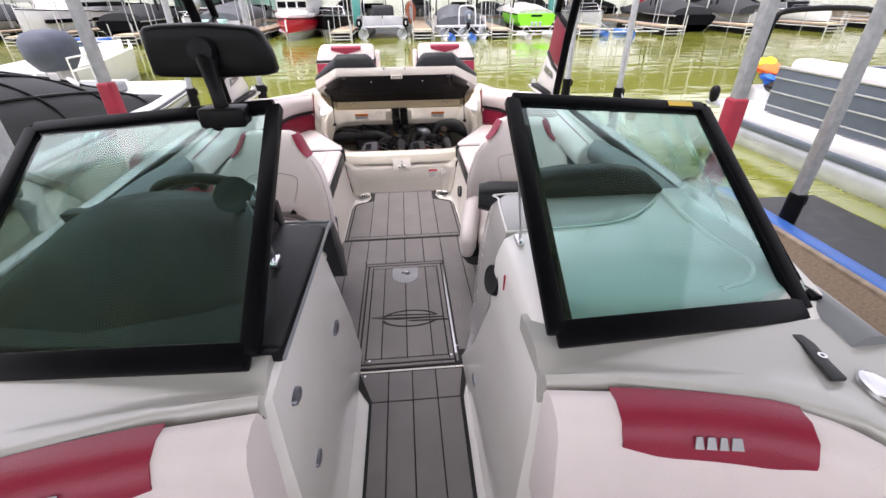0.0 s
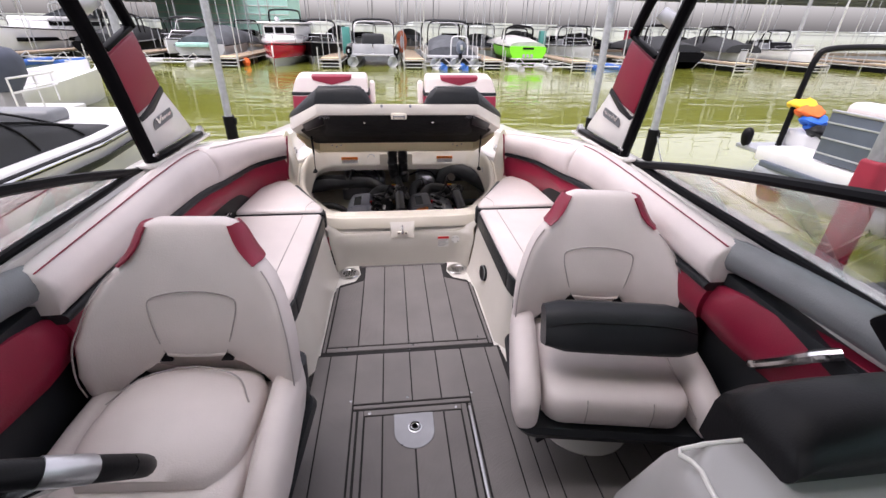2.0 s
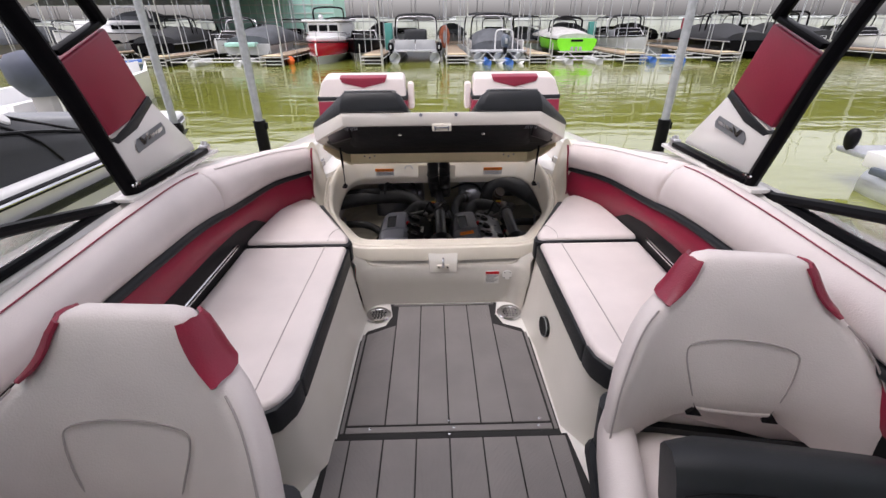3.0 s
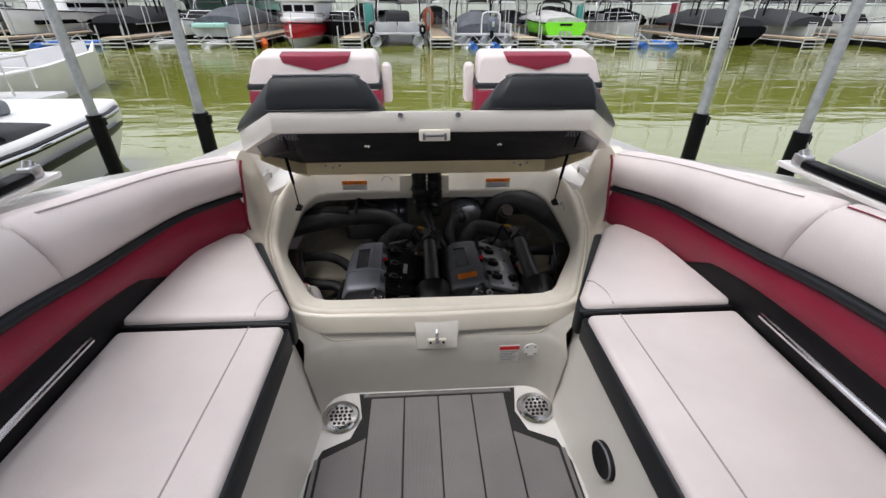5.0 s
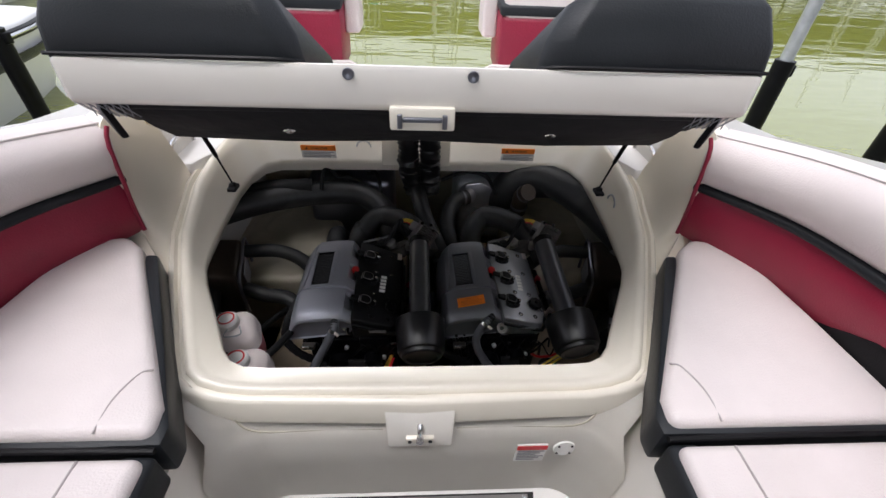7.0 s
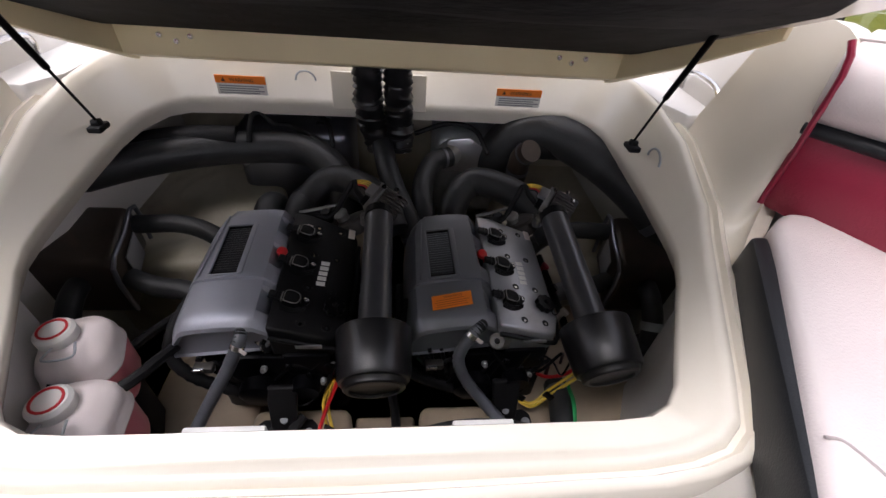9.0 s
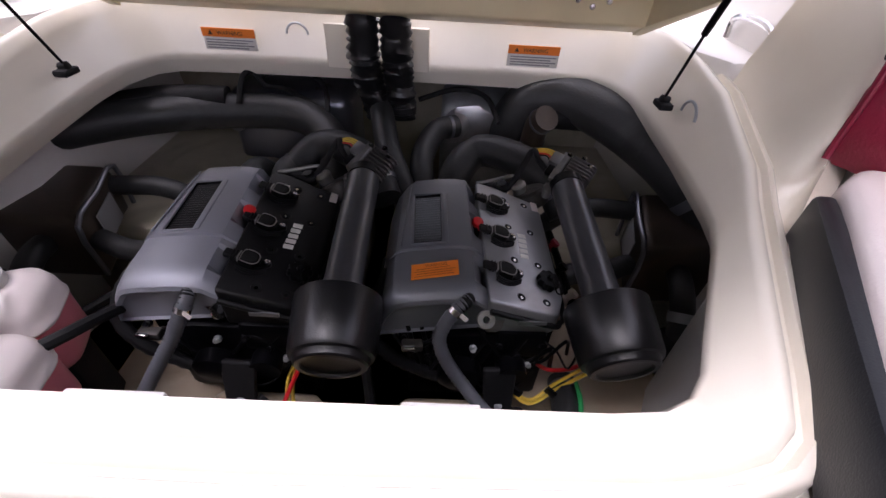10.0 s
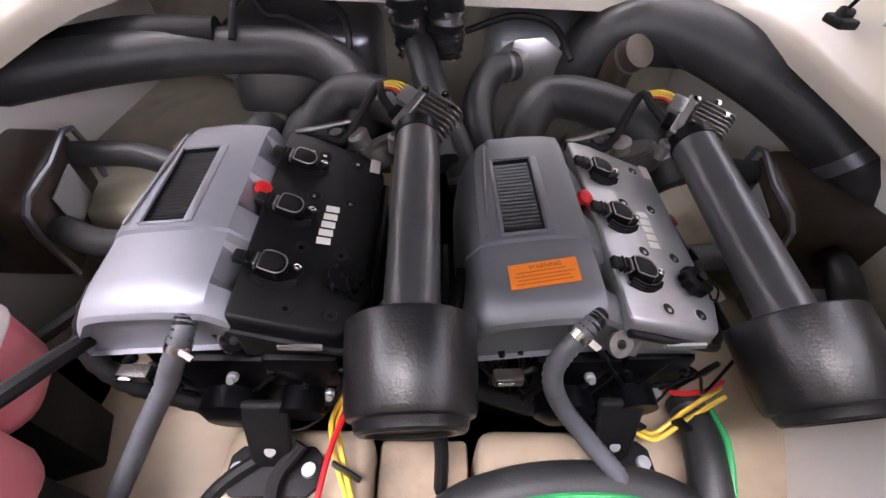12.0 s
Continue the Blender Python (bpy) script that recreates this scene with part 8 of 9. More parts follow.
def pontoon():
    t = thing("pontoon_boat", (4.3, 2.2, WL), "moored pontoon boat with blue-grey fence panels", "boat")
    for x in (3.30, 5.05):
        rings = []
        for y, r in ((-3.2, 0.05), (-2.9, 0.22), (-2.4, 0.30), (4.5, 0.30), (4.75, 0.24), (4.8, 0.05)):
            rings.append([(x + r * math.cos(a), y, 0.10 + r * math.sin(a)) for a in [2 * math.pi * k / 28 for k in range(28)]])
        part("tube", loft(rings), SILVER, t, "silver pontoon tube")
    part("deck", box(3.02, 5.35, -3.0, 4.75, 0.30, 0.46, 0.01), BOATWHITE, t, "white deck edge")
    part("trim_rail", box(2.965, 3.02, -3.0, 4.6, 0.255, 0.335, 0.02), FENCE, t, "blue-grey trim rail")
    for y0, y1 in ((-2.6, 0.1), (0.15, 2.15), (2.2, 4.10)):
        part("fence_panel", box(3.13, 3.16, y0, y1, 0.48, 0.98, 0.008), FENCE, t, "blue-grey fence panel")
        for z in (0.56, 0.72, 0.88):
            part("fence_rail", box(3.118, 3.132, y0, y1, z - 0.008, z + 0.008, 0.003), SILVER, t)
        part("top_rail", box(3.115, 3.165, y0, y1, 0.985, 1.01, 0.008), ALU, t)
    part("stern_fence", box(3.2, 5.2, 4.06, 4.10, 0.48, 0.98, 0.008), FENCE, t, "blue-grey stern fence")
    for y0, y1 in ((-2.4, 1.0), (1.2, 4.05)):
        part("seat_back", box(3.20, 3.46, y0, y1, 0.60, 1.10, 0.07, 4), VINYL, t, "pale padded seat back")
    for y, w in ((0.30, 0.10), (0.44, 0.10), (0.58, 0.12), (0.74, 0.10), (0.88, 0.10)):
        part("name_bar", box(3.124, 3.128, y, y + w, 0.78, 0.86), BOATWHITE, t, "white bar of a name")
    ring = [(3.122, 0.62 + 0.12 * math.cos(a), 0.62 + 0.065 * math.sin(a)) for a in [2 * math.pi * k / 24 for k in range(25)]]
    part("logo_ring", tube(ring, 0.007, 6, 1), BOATWHITE, t, "white oval logo ring")
    part("aft_platform", box(3.1, 5.2, 4.22, 5.20, 0.34, 0.40, 0.02), GALV, t, "pale aft platform")
    part("bimini_bow", tube([(3.15, 1.9, 1.0), (3.18, 1.95, 1.5), (3.4, 2.0, 1.72), (4.2, 2.0, 1.8), (5.0, 2.0, 1.72), (5.2, 1.95, 1.5), (5.25, 1.9, 1.0)], 0.022, 8, 6), BLACKPLASTIC, t, "black bimini bow")
    part("arch", tube([(3.55, 5.0, 0.38), (3.56, 4.98, 1.2), (3.585, 4.965, 1.47), (3.70, 4.95, 1.56), (4.3, 4.93, 1.59), (4.9, 4.95, 1.56), (5.03, 4.965, 1.47), (5.06, 4.98, 1.2), (5.08, 5.0, 0.38)], 0.036, 10, 6), BLACKPLASTIC, t, "black arch")
    part("motor_well", box(3.62, 4.60, 4.40, 5.10, 0.385, 0.62, 0.05, 4), BOATWHITE, t, "white rounded locker on the aft platform")
    t.location = (5.8, 3.65, WL - 0.32)


pontoon()
solo("boat_fender", tube([(4.62, 6.52, 0.30), (4.62, 6.52, 0.20), (4.62, 6.51, 0.06)], lambda f: 0.02 + 0.05 * math.sin(math.pi * min(1, f)) ** 0.5 if f < 1 else 0.02, 12, 5), BLACKPLASTIC, "black fender on the end of the pontoon boat", "fender")


def vest(x, y, z, mat, label, k):
    rnd = random.Random(k)
    rings = []
    for i in range(7):
        f = i / 6
        r = 0.135 * math.sin(math.pi * (0.12 + 0.8 * f)) ** 0.7
        rings.append([(x + r * (1.2 + 0.25 * rnd.random()) * math.cos(a), y + r * (0.8 + 0.3 * rnd.random()) * math.sin(a), z + 0.12 * f + 0.03 * math.cos(2 * a)) for a in [2 * math.pi * j / 12 for j in range(12)]])
    solo("life_vest", loft(rings), mat, label, "life vest", "life vests", angle=60)


vest(5.28, 6.22, 0.29, BLUECLOTH, "crumpled blue life vest on the aft locker", 1)
vest(5.20, 6.24, 0.38, BLUECLOTH, "blue folded towel on the pile of vests", 5)
vest(5.16, 6.30, 0.47, ORANGECLOTH, "bright orange life vest on the pile", 2)
vest(5.14, 6.42, 0.54, YELLOWCLOTH, "yellow life vest at the back", 3)
vest(5.16, 6.05, 0.28, BLACKVINYL, "black bag beside the life vests", 4)


def covered_boat():
    t = thing("covered_speedboat", (-3.4, 2.2, WL), "moored white speedboat under a fitted black cover", "boat")
    cx = -4.1
    W = [(-3.0, 0.6), (-1.5, 0.95), (0.0, 1.1), (3.5, 1.17), (6.0, 1.15), (7.2, 0.97), (7.65, 0.82)]
    TOP = [(-3.0, 0.55), (-1.0, 0.9), (1.5, 1.15), (4.0, 1.08), (4.8, 0.95), (5.5, 0.74), (6.1, 0.47), (6.5, 0.385)]
    rings, cover, y = [], [], -3.0
    while y <= 7.66:
        w = along(W, y)
        rings.append([(cx + s * p, y, z) for s, p, z in ((1, w - 0.14, 0.37), (1, w - 0.02, 0.36), (1, w, 0.33), (1, w + 0.015, 0.27), (1, w, 0.21), (1, w - 0.06, 0.0), (1, w - 0.25, WL - 0.1), (-1, w - 0.25, WL - 0.1), (-1, w, 0.22), (-1, w - 0.05, 0.37))])
        if y < 6.5:
            top = along(TOP, y)
            cover.append([(cx + (w - 0.09) * math.cos(a), y, 0.375 + (top - 0.375) * math.sin(a) ** 0.7 + 0.010 * math.sin(9 * y) * math.sin(a)) for a in [math.pi * k / 16 for k in range(17)]] + [(cx - (w - 0.06), y, 0.35), (cx + (w - 0.06), y, 0.35)])
        y += 0.146
    part("hull", loft(rings), BOATWHITE, t, "white hull", 60)
    part("cover", loft(cover), COVER, t, "taut black boat cover", 60)
    LY = [-3 + 0.25 * k for k in range(43)]
    part("rub_rail", tube([(cx + along(W, y) + 0.012, y, 0.29) for y in LY if y <= 7.65] + [(cx + 0.75, 7.70, 0.29)], 0.035, 8, 1), BLACKPLASTIC, t, "black rub rail")
    part("rail_insert", tube([(cx + along(W, y) + 0.045, y, 0.295) for y in LY if y <= 7.6], 0.012, 8, 1), STEEL, t, "bright rail insert")
    for yy in (1.0, 2.2, 3.4, 4.3, 5.0, 5.6):
        w, top = along(W, yy), along(TOP, yy)
        part("cover_seam", tube([(cx + (w - 0.09) * math.cos(a), yy + 0.35 * (1 - math.sin(a)), 0.385 + (along(TOP, yy + 0.35 * (1 - math.sin(a))) - 0.375) * math.sin(a) ** 0.7 + 0.004) for a in [math.pi * k / 12 for k in range(0, 7)]], 0.012, 6, 2), BLACKPLASTIC, t)
    for a in (0.45, 0.95):
        part("cover_seam", tube([(cx + (along(W, yy) - 0.09) * math.cos(a), yy, 0.388 + (along(TOP, yy) - 0.375) * math.sin(a) ** 0.7) for yy in [0.5 * k for k in range(13)]], 0.014, 6, 2), BLACKPLASTIC, t)
    part("vent_cap", lathe([(0, 0), (0.06, 0), (0.05, 0.015), (0, 0.02)], aim((-3.32, 5.30, 0.73), (-3.0, 5.4, 1.0)), 16), BOATWHITE, t, "white round vent cap")
    part("side_stripe", tube([(cx + along(W, y) - 0.012, y, 0.12) for y in LY if y <= 7.65], 0.075, 6, 1, flat=0.3), DARKVINYL, t, "dark hull stripe")
    part("aft_lounge", box(cx - 0.7, cx + 0.35, 6.6, 6.95, 0.36, 0.50, 0.05, 4), GREYVINYL, t, "cream aft lounge")
    for a in (-0.10, 0.02, 0.13):
        part("name_bar", box(-3.60 + a, -3.52 + a, 5.22, 5.24, 0.76, 0.83), BOATWHITE, t, "white bar of a name")
    part("bow_rail", tube([(-3.02, 1.0, 0.36), (-3.00, 1.1, 0.66), (-2.98, 2.6, 0.68), (-3.0, 2.8, 0.36)], 0.014, 8, 5), STEEL, t, "steel side rail")


covered_boat()


def outboard_boat():
    t = thing("outboard_skiff", (-6.6, 9.6, WL), "white open skiff with a covered outboard motor", "boat")
    cx = -7.3
    rings = []
    for y, w, z in ((8.9, 0.75, 0.25), (9.2, 0.85, 0.28), (11.0, 0.9, 0.32), (12.6, 0.7, 0.42), (13.6, 0.1, 0.55)):
        rings.append([(cx + s * p, y, q) for s, p, q in ((1, w, z), (1, w * 0.92, 0.0), (1, w * 0.6, WL - 0.05), (-1, w * 0.6, WL - 0.05), (-1, w * 0.92, 0.0), (-1, w, z), (-1, w * 0.85, z), (-1, w * 0.8, 0.05), (1, w * 0.8, 0.05), (1, w * 0.85, z))])
    part("hull", loft(rings), BOATWHITE, t, "white hull")
    part("stern_platform", box(-8.0, -5.45, 8.5, 9.95, -0.02, 0.08, 0.03), BOATWHITE, t, "white stern platform")
    part("motor_leg", box(-6.15, -5.85, 8.8, 9.2, -0.3, 0.45, 0.04), GREYGEL, t, "grey motor leg")
    rings = []
    for z, a, b in ((0.35, 0.25, 0.30), (0.55, 0.36, 0.46), (0.80, 0.37, 0.48), (0.93, 0.28, 0.38), (0.98, 0.12, 0.18)):
        rings.append([(-6.0 + a * math.cos(q), 9.0 + b * math.sin(q), z + 0.05) for q in [2 * math.pi * k / 16 for k in range(16)]])
    part("motor_cover", loft(rings), MOTORGREY, t, "grey covered outboard motor", 60)
    for z in (0.42, 0.62):
        part("hand_rail", tube([(-5.5, 8.55, z), (-5.55, 9.4, z), (-5.75, 9.8, z), (-6.6, 9.9, z)], 0.015, 8, 5), BOATWHITE, t, "white hand rail")
    for x, y in ((-5.5, 8.55), (-5.53, 9.1), (-5.75, 9.8)):
        part("stanchion", tube([(x, y, 0.15), (x, y, 0.62)], 0.013, 8, 1), BOATWHITE, t)


outboard_boat()

# roof over the slips, above the view
t = thing("slip_roof", (0, -2, ROOFZ), "grey corrugated metal roof over the slips", "roof", kind="structure")
part("sheet", box(-8.5, 4.6, -3.4, 2.2, ROOFZ, ROOFZ + 0.08), ROOF, t)
for y in (-3.3, -0.8, 2.0):
    part("beam", box(-8.5, 4.6, y, y + 0.15, ROOFZ - 0.28, ROOFZ - 0.002), GALV, t)

# ---- the far docks across the water ----
FARZ = 4.3
t = thing("far_roof", (0, 42, FARZ), "long grey corrugated marina roof across the water", "roof", kind="structure")
part("sheet", box(-75, 75, 30, 48, FARZ, FARZ + 0.12), ROOF, t)
part("sheet", box(-75, -17, 48.004, 84, FARZ, FARZ + 0.12), ROOF, t)
for k in range(14):
    part("purlin", box(-75, 75 if k < 5 else -17, 30.5 + 3.9 * k, 30.7 + 3.9 * k, FARZ - 0.22, FARZ - 0.004), GALV, t)
part("fascia", box(-75, 75, 29.9, 29.996, FARZ - 0.25, FARZ + 0.2), GALV, t)

FRAME = material("dulled_white_dock_frame", (0.46, 0.47, 0.46), 0.55, var=0.2, scale=3, stain=(0.22, 0.19, 0.14), stain_amount=0.5)
TAN = material("tan_dock_plate", (0.50, 0.42, 0.27), 0.7, var=0.25, scale=3)
HULLGREY = material("chalky_grey_hull", (0.40, 0.41, 0.42), 0.35, var=0.15, scale=1.5, bump=0)
SLATE = material("slate_grey_canvas", (0.075, 0.082, 0.092), 0.75, var=0.3, scale=3, bump=0.4, fine=40)
PALECANVAS = material("pale_grey_canvas", (0.42, 0.42, 0.41), 0.75, var=0.2, scale=3, bump=0.4, fine=40)
pole_mesh = finish("dock_pole", tube([(0, 0, -0.8), (0, 0, FARZ + 0.3)], 0.023, 8, 1), FRAME)
thin_mesh = finish("dock_pole", tube([(0, 0, -0.8), (0, 0, FARZ + 0.3)], 0.017, 8, 1), GALV)
rnd = random.Random(3)
FINGERS = (-33, -29, -24.5, -20.5, -16.4, -12.0, -7.0, -2.65, 1.1, 4.75, 8.95, 13.2, 17.3, 21.5, 26, 30)
for x in FINGERS:
    for k in range(8):
        ob = new("dock_pole", pole_mesh if k % 3 == 0 else thin_mesh)
        ob.location = (x + (-0.42 if k % 2 else 0.42) + rnd.uniform(-0.05, 0.05), 22.3 + 1.15 * k + rnd.uniform(-0.2, 0.2), WL + 0.3)
        tagged(ob, "slender grey dock pole rising to the roof", "pole", "far dock poles")
for row in (34.0, 39.0, 45.0):
    for k in range(26):
        ob = new("dock_pole", thin_mesh)
        ob.location = ((k - 12.5) * row / 16 + rnd.uniform(-0.6, 0.6), row + rnd.uniform(-0.5, 0.5), WL + 0.3)
        tagged(ob, "slender grey dock pole rising to the roof", "pole", "far dock poles")


def far_dock(x, y0, y1, w=0.9):
    t = thing("dock_finger", (x, y0, WL), "floating dock finger with a white tube frame", "dock", "far dock fingers")
    part("deck", box(x - w / 2, x + w / 2, y0, y1, 0.02, 0.10, 0.01), WOOD, t)
    part("end_plate", box(x - w / 2 + 0.05, x + w / 2 - 0.05, y0, y0 + 0.9, 0.104, 0.125, 0.005), TAN, t, "tan end plate")
    for s in (-1, 1):
        part("bumper_post", tube([(x + s * (w / 2 + 0.03), y0 - 0.05, WL - 0.1), (x + s * (w / 2 + 0.03), y0 - 0.05, 0.55)], 0.024, 8, 1), FRAME, t, "white bumper post")
        part("side_rail", tube([(x + s * (w / 2 + 0.03), y0 - 0.05, -0.04), (x + s * (w / 2 + 0.03), y0 + 4.5, -0.04)], 0.024, 8, 1), FRAME, t, "white side rail")
    for z in (-0.22, -0.09, 0.06):
        part("cross_bar", tube([(x - w / 2 - 0.03, y0 - 0.05, z), (x + w / 2 + 0.03, y0 - 0.05, z)], 0.020, 8, 1), FRAME, t, "white cross bar")
    for k in range(3):
        part("float", box(x - w / 2 + 0.08, x + w / 2 - 0.08, y0 + 0.25 + k * 2, y0 + 1.5 + k * 2, WL - 0.1, 0.0, 0.06), BLACKPLASTIC, t, "black float")


for x in FINGERS:
    far_dock(x, 22.1, 31.95)


def lift(x0, x1, y, mat, label, fl):
    """A floating boat lift between two fingers."""
    t = thing("boat_lift", ((x0 + x1) / 2, y, WL), label, "boat lift", "boat lifts")
    part("front_beam", tube([(x0, y, -0.13), (x1, y, -0.13)], 0.035, 8, 1), FRAME, t, "white front beam")
    part("rear_beam", tube([(x0, y + 1.6, -0.10), (x1, y + 1.6, -0.10)], 0.035, 8, 1), FRAME, t, "white rear beam")
    for f in fl:
        xx = lerp(x0, x1, f)
        bm = tube([(xx, y - 0.25, -0.22), (xx, y - 0.18, -0.22), (xx, y + 1.5, -0.22)], lambda g: 0.10 if g < 0.02 else 0.16, 14, 2)
        part("float", bm, mat, t, "plastic lift float", 60)
        part("brace", tube([(xx - 0.35, y, -0.1), (xx, y + 0.3, 0.22), (xx + 0.35, y, -0.1)], 0.02, 8, 1), FRAME, t, "white brace")


lift(1.6, 4.25, 22.0, BLUE, "floating boat lift on blue plastic floats", (0.3, 0.66))
lift(5.2, 8.45, 21.9, HULLGREY, "floating boat lift on pale floats", (0.22, 0.62))
lift(-11.5, -7.5, 22.4, FRAME, "floating boat lift with white tube braces", (0.25, 0.75))
lift(-16, -12.5, 22.2, BLUE, "floating boat lift on blue plastic floats", (0.3, 0.7))
lift(9.4, 12.7, 22.6, BLUE, "floating boat lift on blue plastic floats", (0.15, 0.55))
t = thing("main_walkway", (0, 33, WL), "long wooden main walkway of the far dock", "dock", kind="structure")
part("deck", box(-60, 60, 32, 33.6, 0.12, 0.24), WOOD, t)
part("float", box(-60, 60, 32.1, 33.5, WL - 0.1, 0.115), GALV, t)
for z in (1.42, 1.62):
    part("service_pipe", tube([(-60, 33.7, z), (60, 33.7, z)], 0.025, 8, 1), GALV, t, "grey service pipe")


def hull(parent, x, y, L, B, H, mat, toward, bottom=None):
    """A boat hull with its bow toward us (True) or away."""
    rings = []
    for f in (0.0, 0.06, 0.16, 0.32, 0.55, 0.8, 1.0):
        w = B / 2 * (1 - (1 - min(1, f / 0.55)) ** 2.2) if f < 0.55 else B / 2
        w = max(w, 0.03)
        h = H + 0.35 * H * (1 - f) ** 2
        yy = y + (f * L if toward else (1 - f) * L) + (0.35 * (1 - f) ** 3 * 0)
        rings.append([(x - w, yy, h), (x - w * 0.97, yy, h * 0.55), (x - w * 0.78, yy, 0.0), (x - w * 0.5, yy, WL - 0.05), (x + w * 0.5, yy, WL - 0.05), (x + w * 0.78, yy, 0.0), (x + w * 0.97, yy, h * 0.55), (x + w, yy, h), (x + w * 0.85, yy, h + 0.05), (x - w * 0.85, yy, h + 0.05)])
    part("hull", loft(rings), mat, parent, "", 50)
    for s in (0, 7):
        part("rub_rail", tube([Vector(r[s]) for r in rings], 0.028, 6, 2), BLACKPLASTIC if mat is not BLACKGLOSS else ALU, parent, "rub rail")
    if bottom:
        r2 = [[(px + math.copysign(0.015, px - x), py, pz) for px, py, pz in (r[1][0:1] + (r[1][1], 0.04), r[2], r[3], r[4], r[5], (r[6][0], r[6][1], 0.04))] for r in rings]
        part("boot_stripe", loft(r2), bottom, parent, "pale bottom paint", 50)


def canopy(parent, x, y0, y1, w, z0, z1, mat, name="cover", label="", seed=1):
    """Canvas stretched over ridge poles, sagging between them."""
    r = random.Random(seed)
    rings = []
    for i in range(15):
        f = i / 14
        k = math.sin(math.pi * (0.10 + 0.78 * f)) ** 0.6 * (1 - 0.13 * abs(math.sin(math.pi * 3 * f + seed))) + r.uniform(-0.03, 0.03)
        rings.append([(x + w / 2 * math.cos(a) * (1 + r.uniform(-0.02, 0.02)), lerp(y0, y1, f), z0 + (z1 - z0) * k * math.sin(a) ** (0.75 + 0.35 * abs(math.sin(3 * math.pi * f)))) for a in [math.pi * j / 12 for j in range(13)]])
    part(name, loft(rings), mat, parent, label, 40)


def arch(parent, x, y, w, z0, z1, r=0.03, mat=BLACKPLASTIC, name="arch", lean=0.0):
    part(name, tube([(x - w / 2, y, z0), (x - w / 2 * 0.98, y + 0.6 * lean, lerp(z0, z1, 0.7)), (x - w / 2 * 0.80, y + 0.95 * lean, z1 - 0.04), (x, y + lean, z1), (x + w / 2 * 0.80, y + 0.95 * lean, z1 - 0.04), (x + w / 2 * 0.98, y + 0.6 * lean, lerp(z0, z1, 0.7)), (x + w / 2, y, z0)], r, 8, 4), mat, parent)


def bimini(t, x, y, w, z0, z1, folded=True):
    arch(t, x, y, w, z0, z1, 0.035, BLACKPLASTIC, "bimini_bow", -0.3)
    arch(t, x, y + 0.05, w * 0.97, z0, z1 - 0.05, 0.02, ALU, "bimini_bow", 0.5)
    part("furled_top", tube([(x - w * 0.42, y - 0.3, z1 - 0.02), (x - w * 0.2, y - 0.3, z1 + 0.03), (x + w * 0.2, y - 0.3, z1 + 0.03), (x + w * 0.42, y - 0.3, z1 - 0.02)], 0.055, 8, 3), COVER, t, "furled black bimini canvas")


def screen(t, x, y, w, z0, z1):
    part("screen", prism([(x - w / 2, y, z0), (x + w / 2, y, z0), (x + w * 0.42, y + 0.35, z1), (x - w * 0.42, y + 0.35, z1)], (0, 0.02, 0.015), 0.006), BLACKGLOSS, t, "dark screen")
    part("screen_frame", tube([(x - w / 2, y - 0.01, z0), (x - w * 0.42, y + 0.34, z1), (x + w * 0.42, y + 0.34, z1), (x + w / 2, y - 0.01, z0)], 0.018, 6, 1), ALU, t, "bright screen frame")


def rail(t, x, y, w, L, z0, z1):
    pts = [(x - w / 2, y + L, z0), (x - w / 2, y + L, z1), (x - w * 0.4, y + L * 0.4, z1 + 0.05), (x, y + 0.05, z1 + 0.1), (x + w * 0.4, y + L * 0.4, z1 + 0.05), (x + w / 2, y + L, z1), (x + w / 2, y + L, z0)]
    part("bow_rail", tube(pts, 0.014, 6, 3), STEEL, t, "steel bow rail")
    for a in (-0.42, 0.42, 0):
        part("stanchion", tube([(x + a * w, y + (L * 0.45 if a else 0.08), z0), (x + a * w, y + (L * 0.45 if a else 0.08), z1 + 0.06)], 0.011, 6, 1), STEEL, t)


def outboard(t, x, y, z, mat, k=1.0):
    rings = []
    for q, a, b in ((0.0, 0.13, 0.17), (0.10, 0.19, 0.26), (0.32, 0.20, 0.28), (0.46, 0.17, 0.24), (0.52, 0.09, 0.13)):
        rings.append([(x + k * a * math.cos(g), y + k * b * math.sin(g), z + k * q) for g in [2 * math.pi * i / 16 for i in range(16)]])
    c = part("motor_cowl", loft(rings), mat, t, "outboard motor cowl", 60)
    part("cowl_mark", box(x - 0.05 * k, x + 0.05 * k, y - k * 0.29, y - k * 0.26, z + k * 0.16, z + k * 0.36, 0.01), ALU, c, "silver cowl mark")
    part("motor_leg", box(x - 0.08 * k, x + 0.08 * k, y - 0.10, y + 0.10, WL - 0.1, z + 0.02, 0.03), BLACKPLASTIC, t)


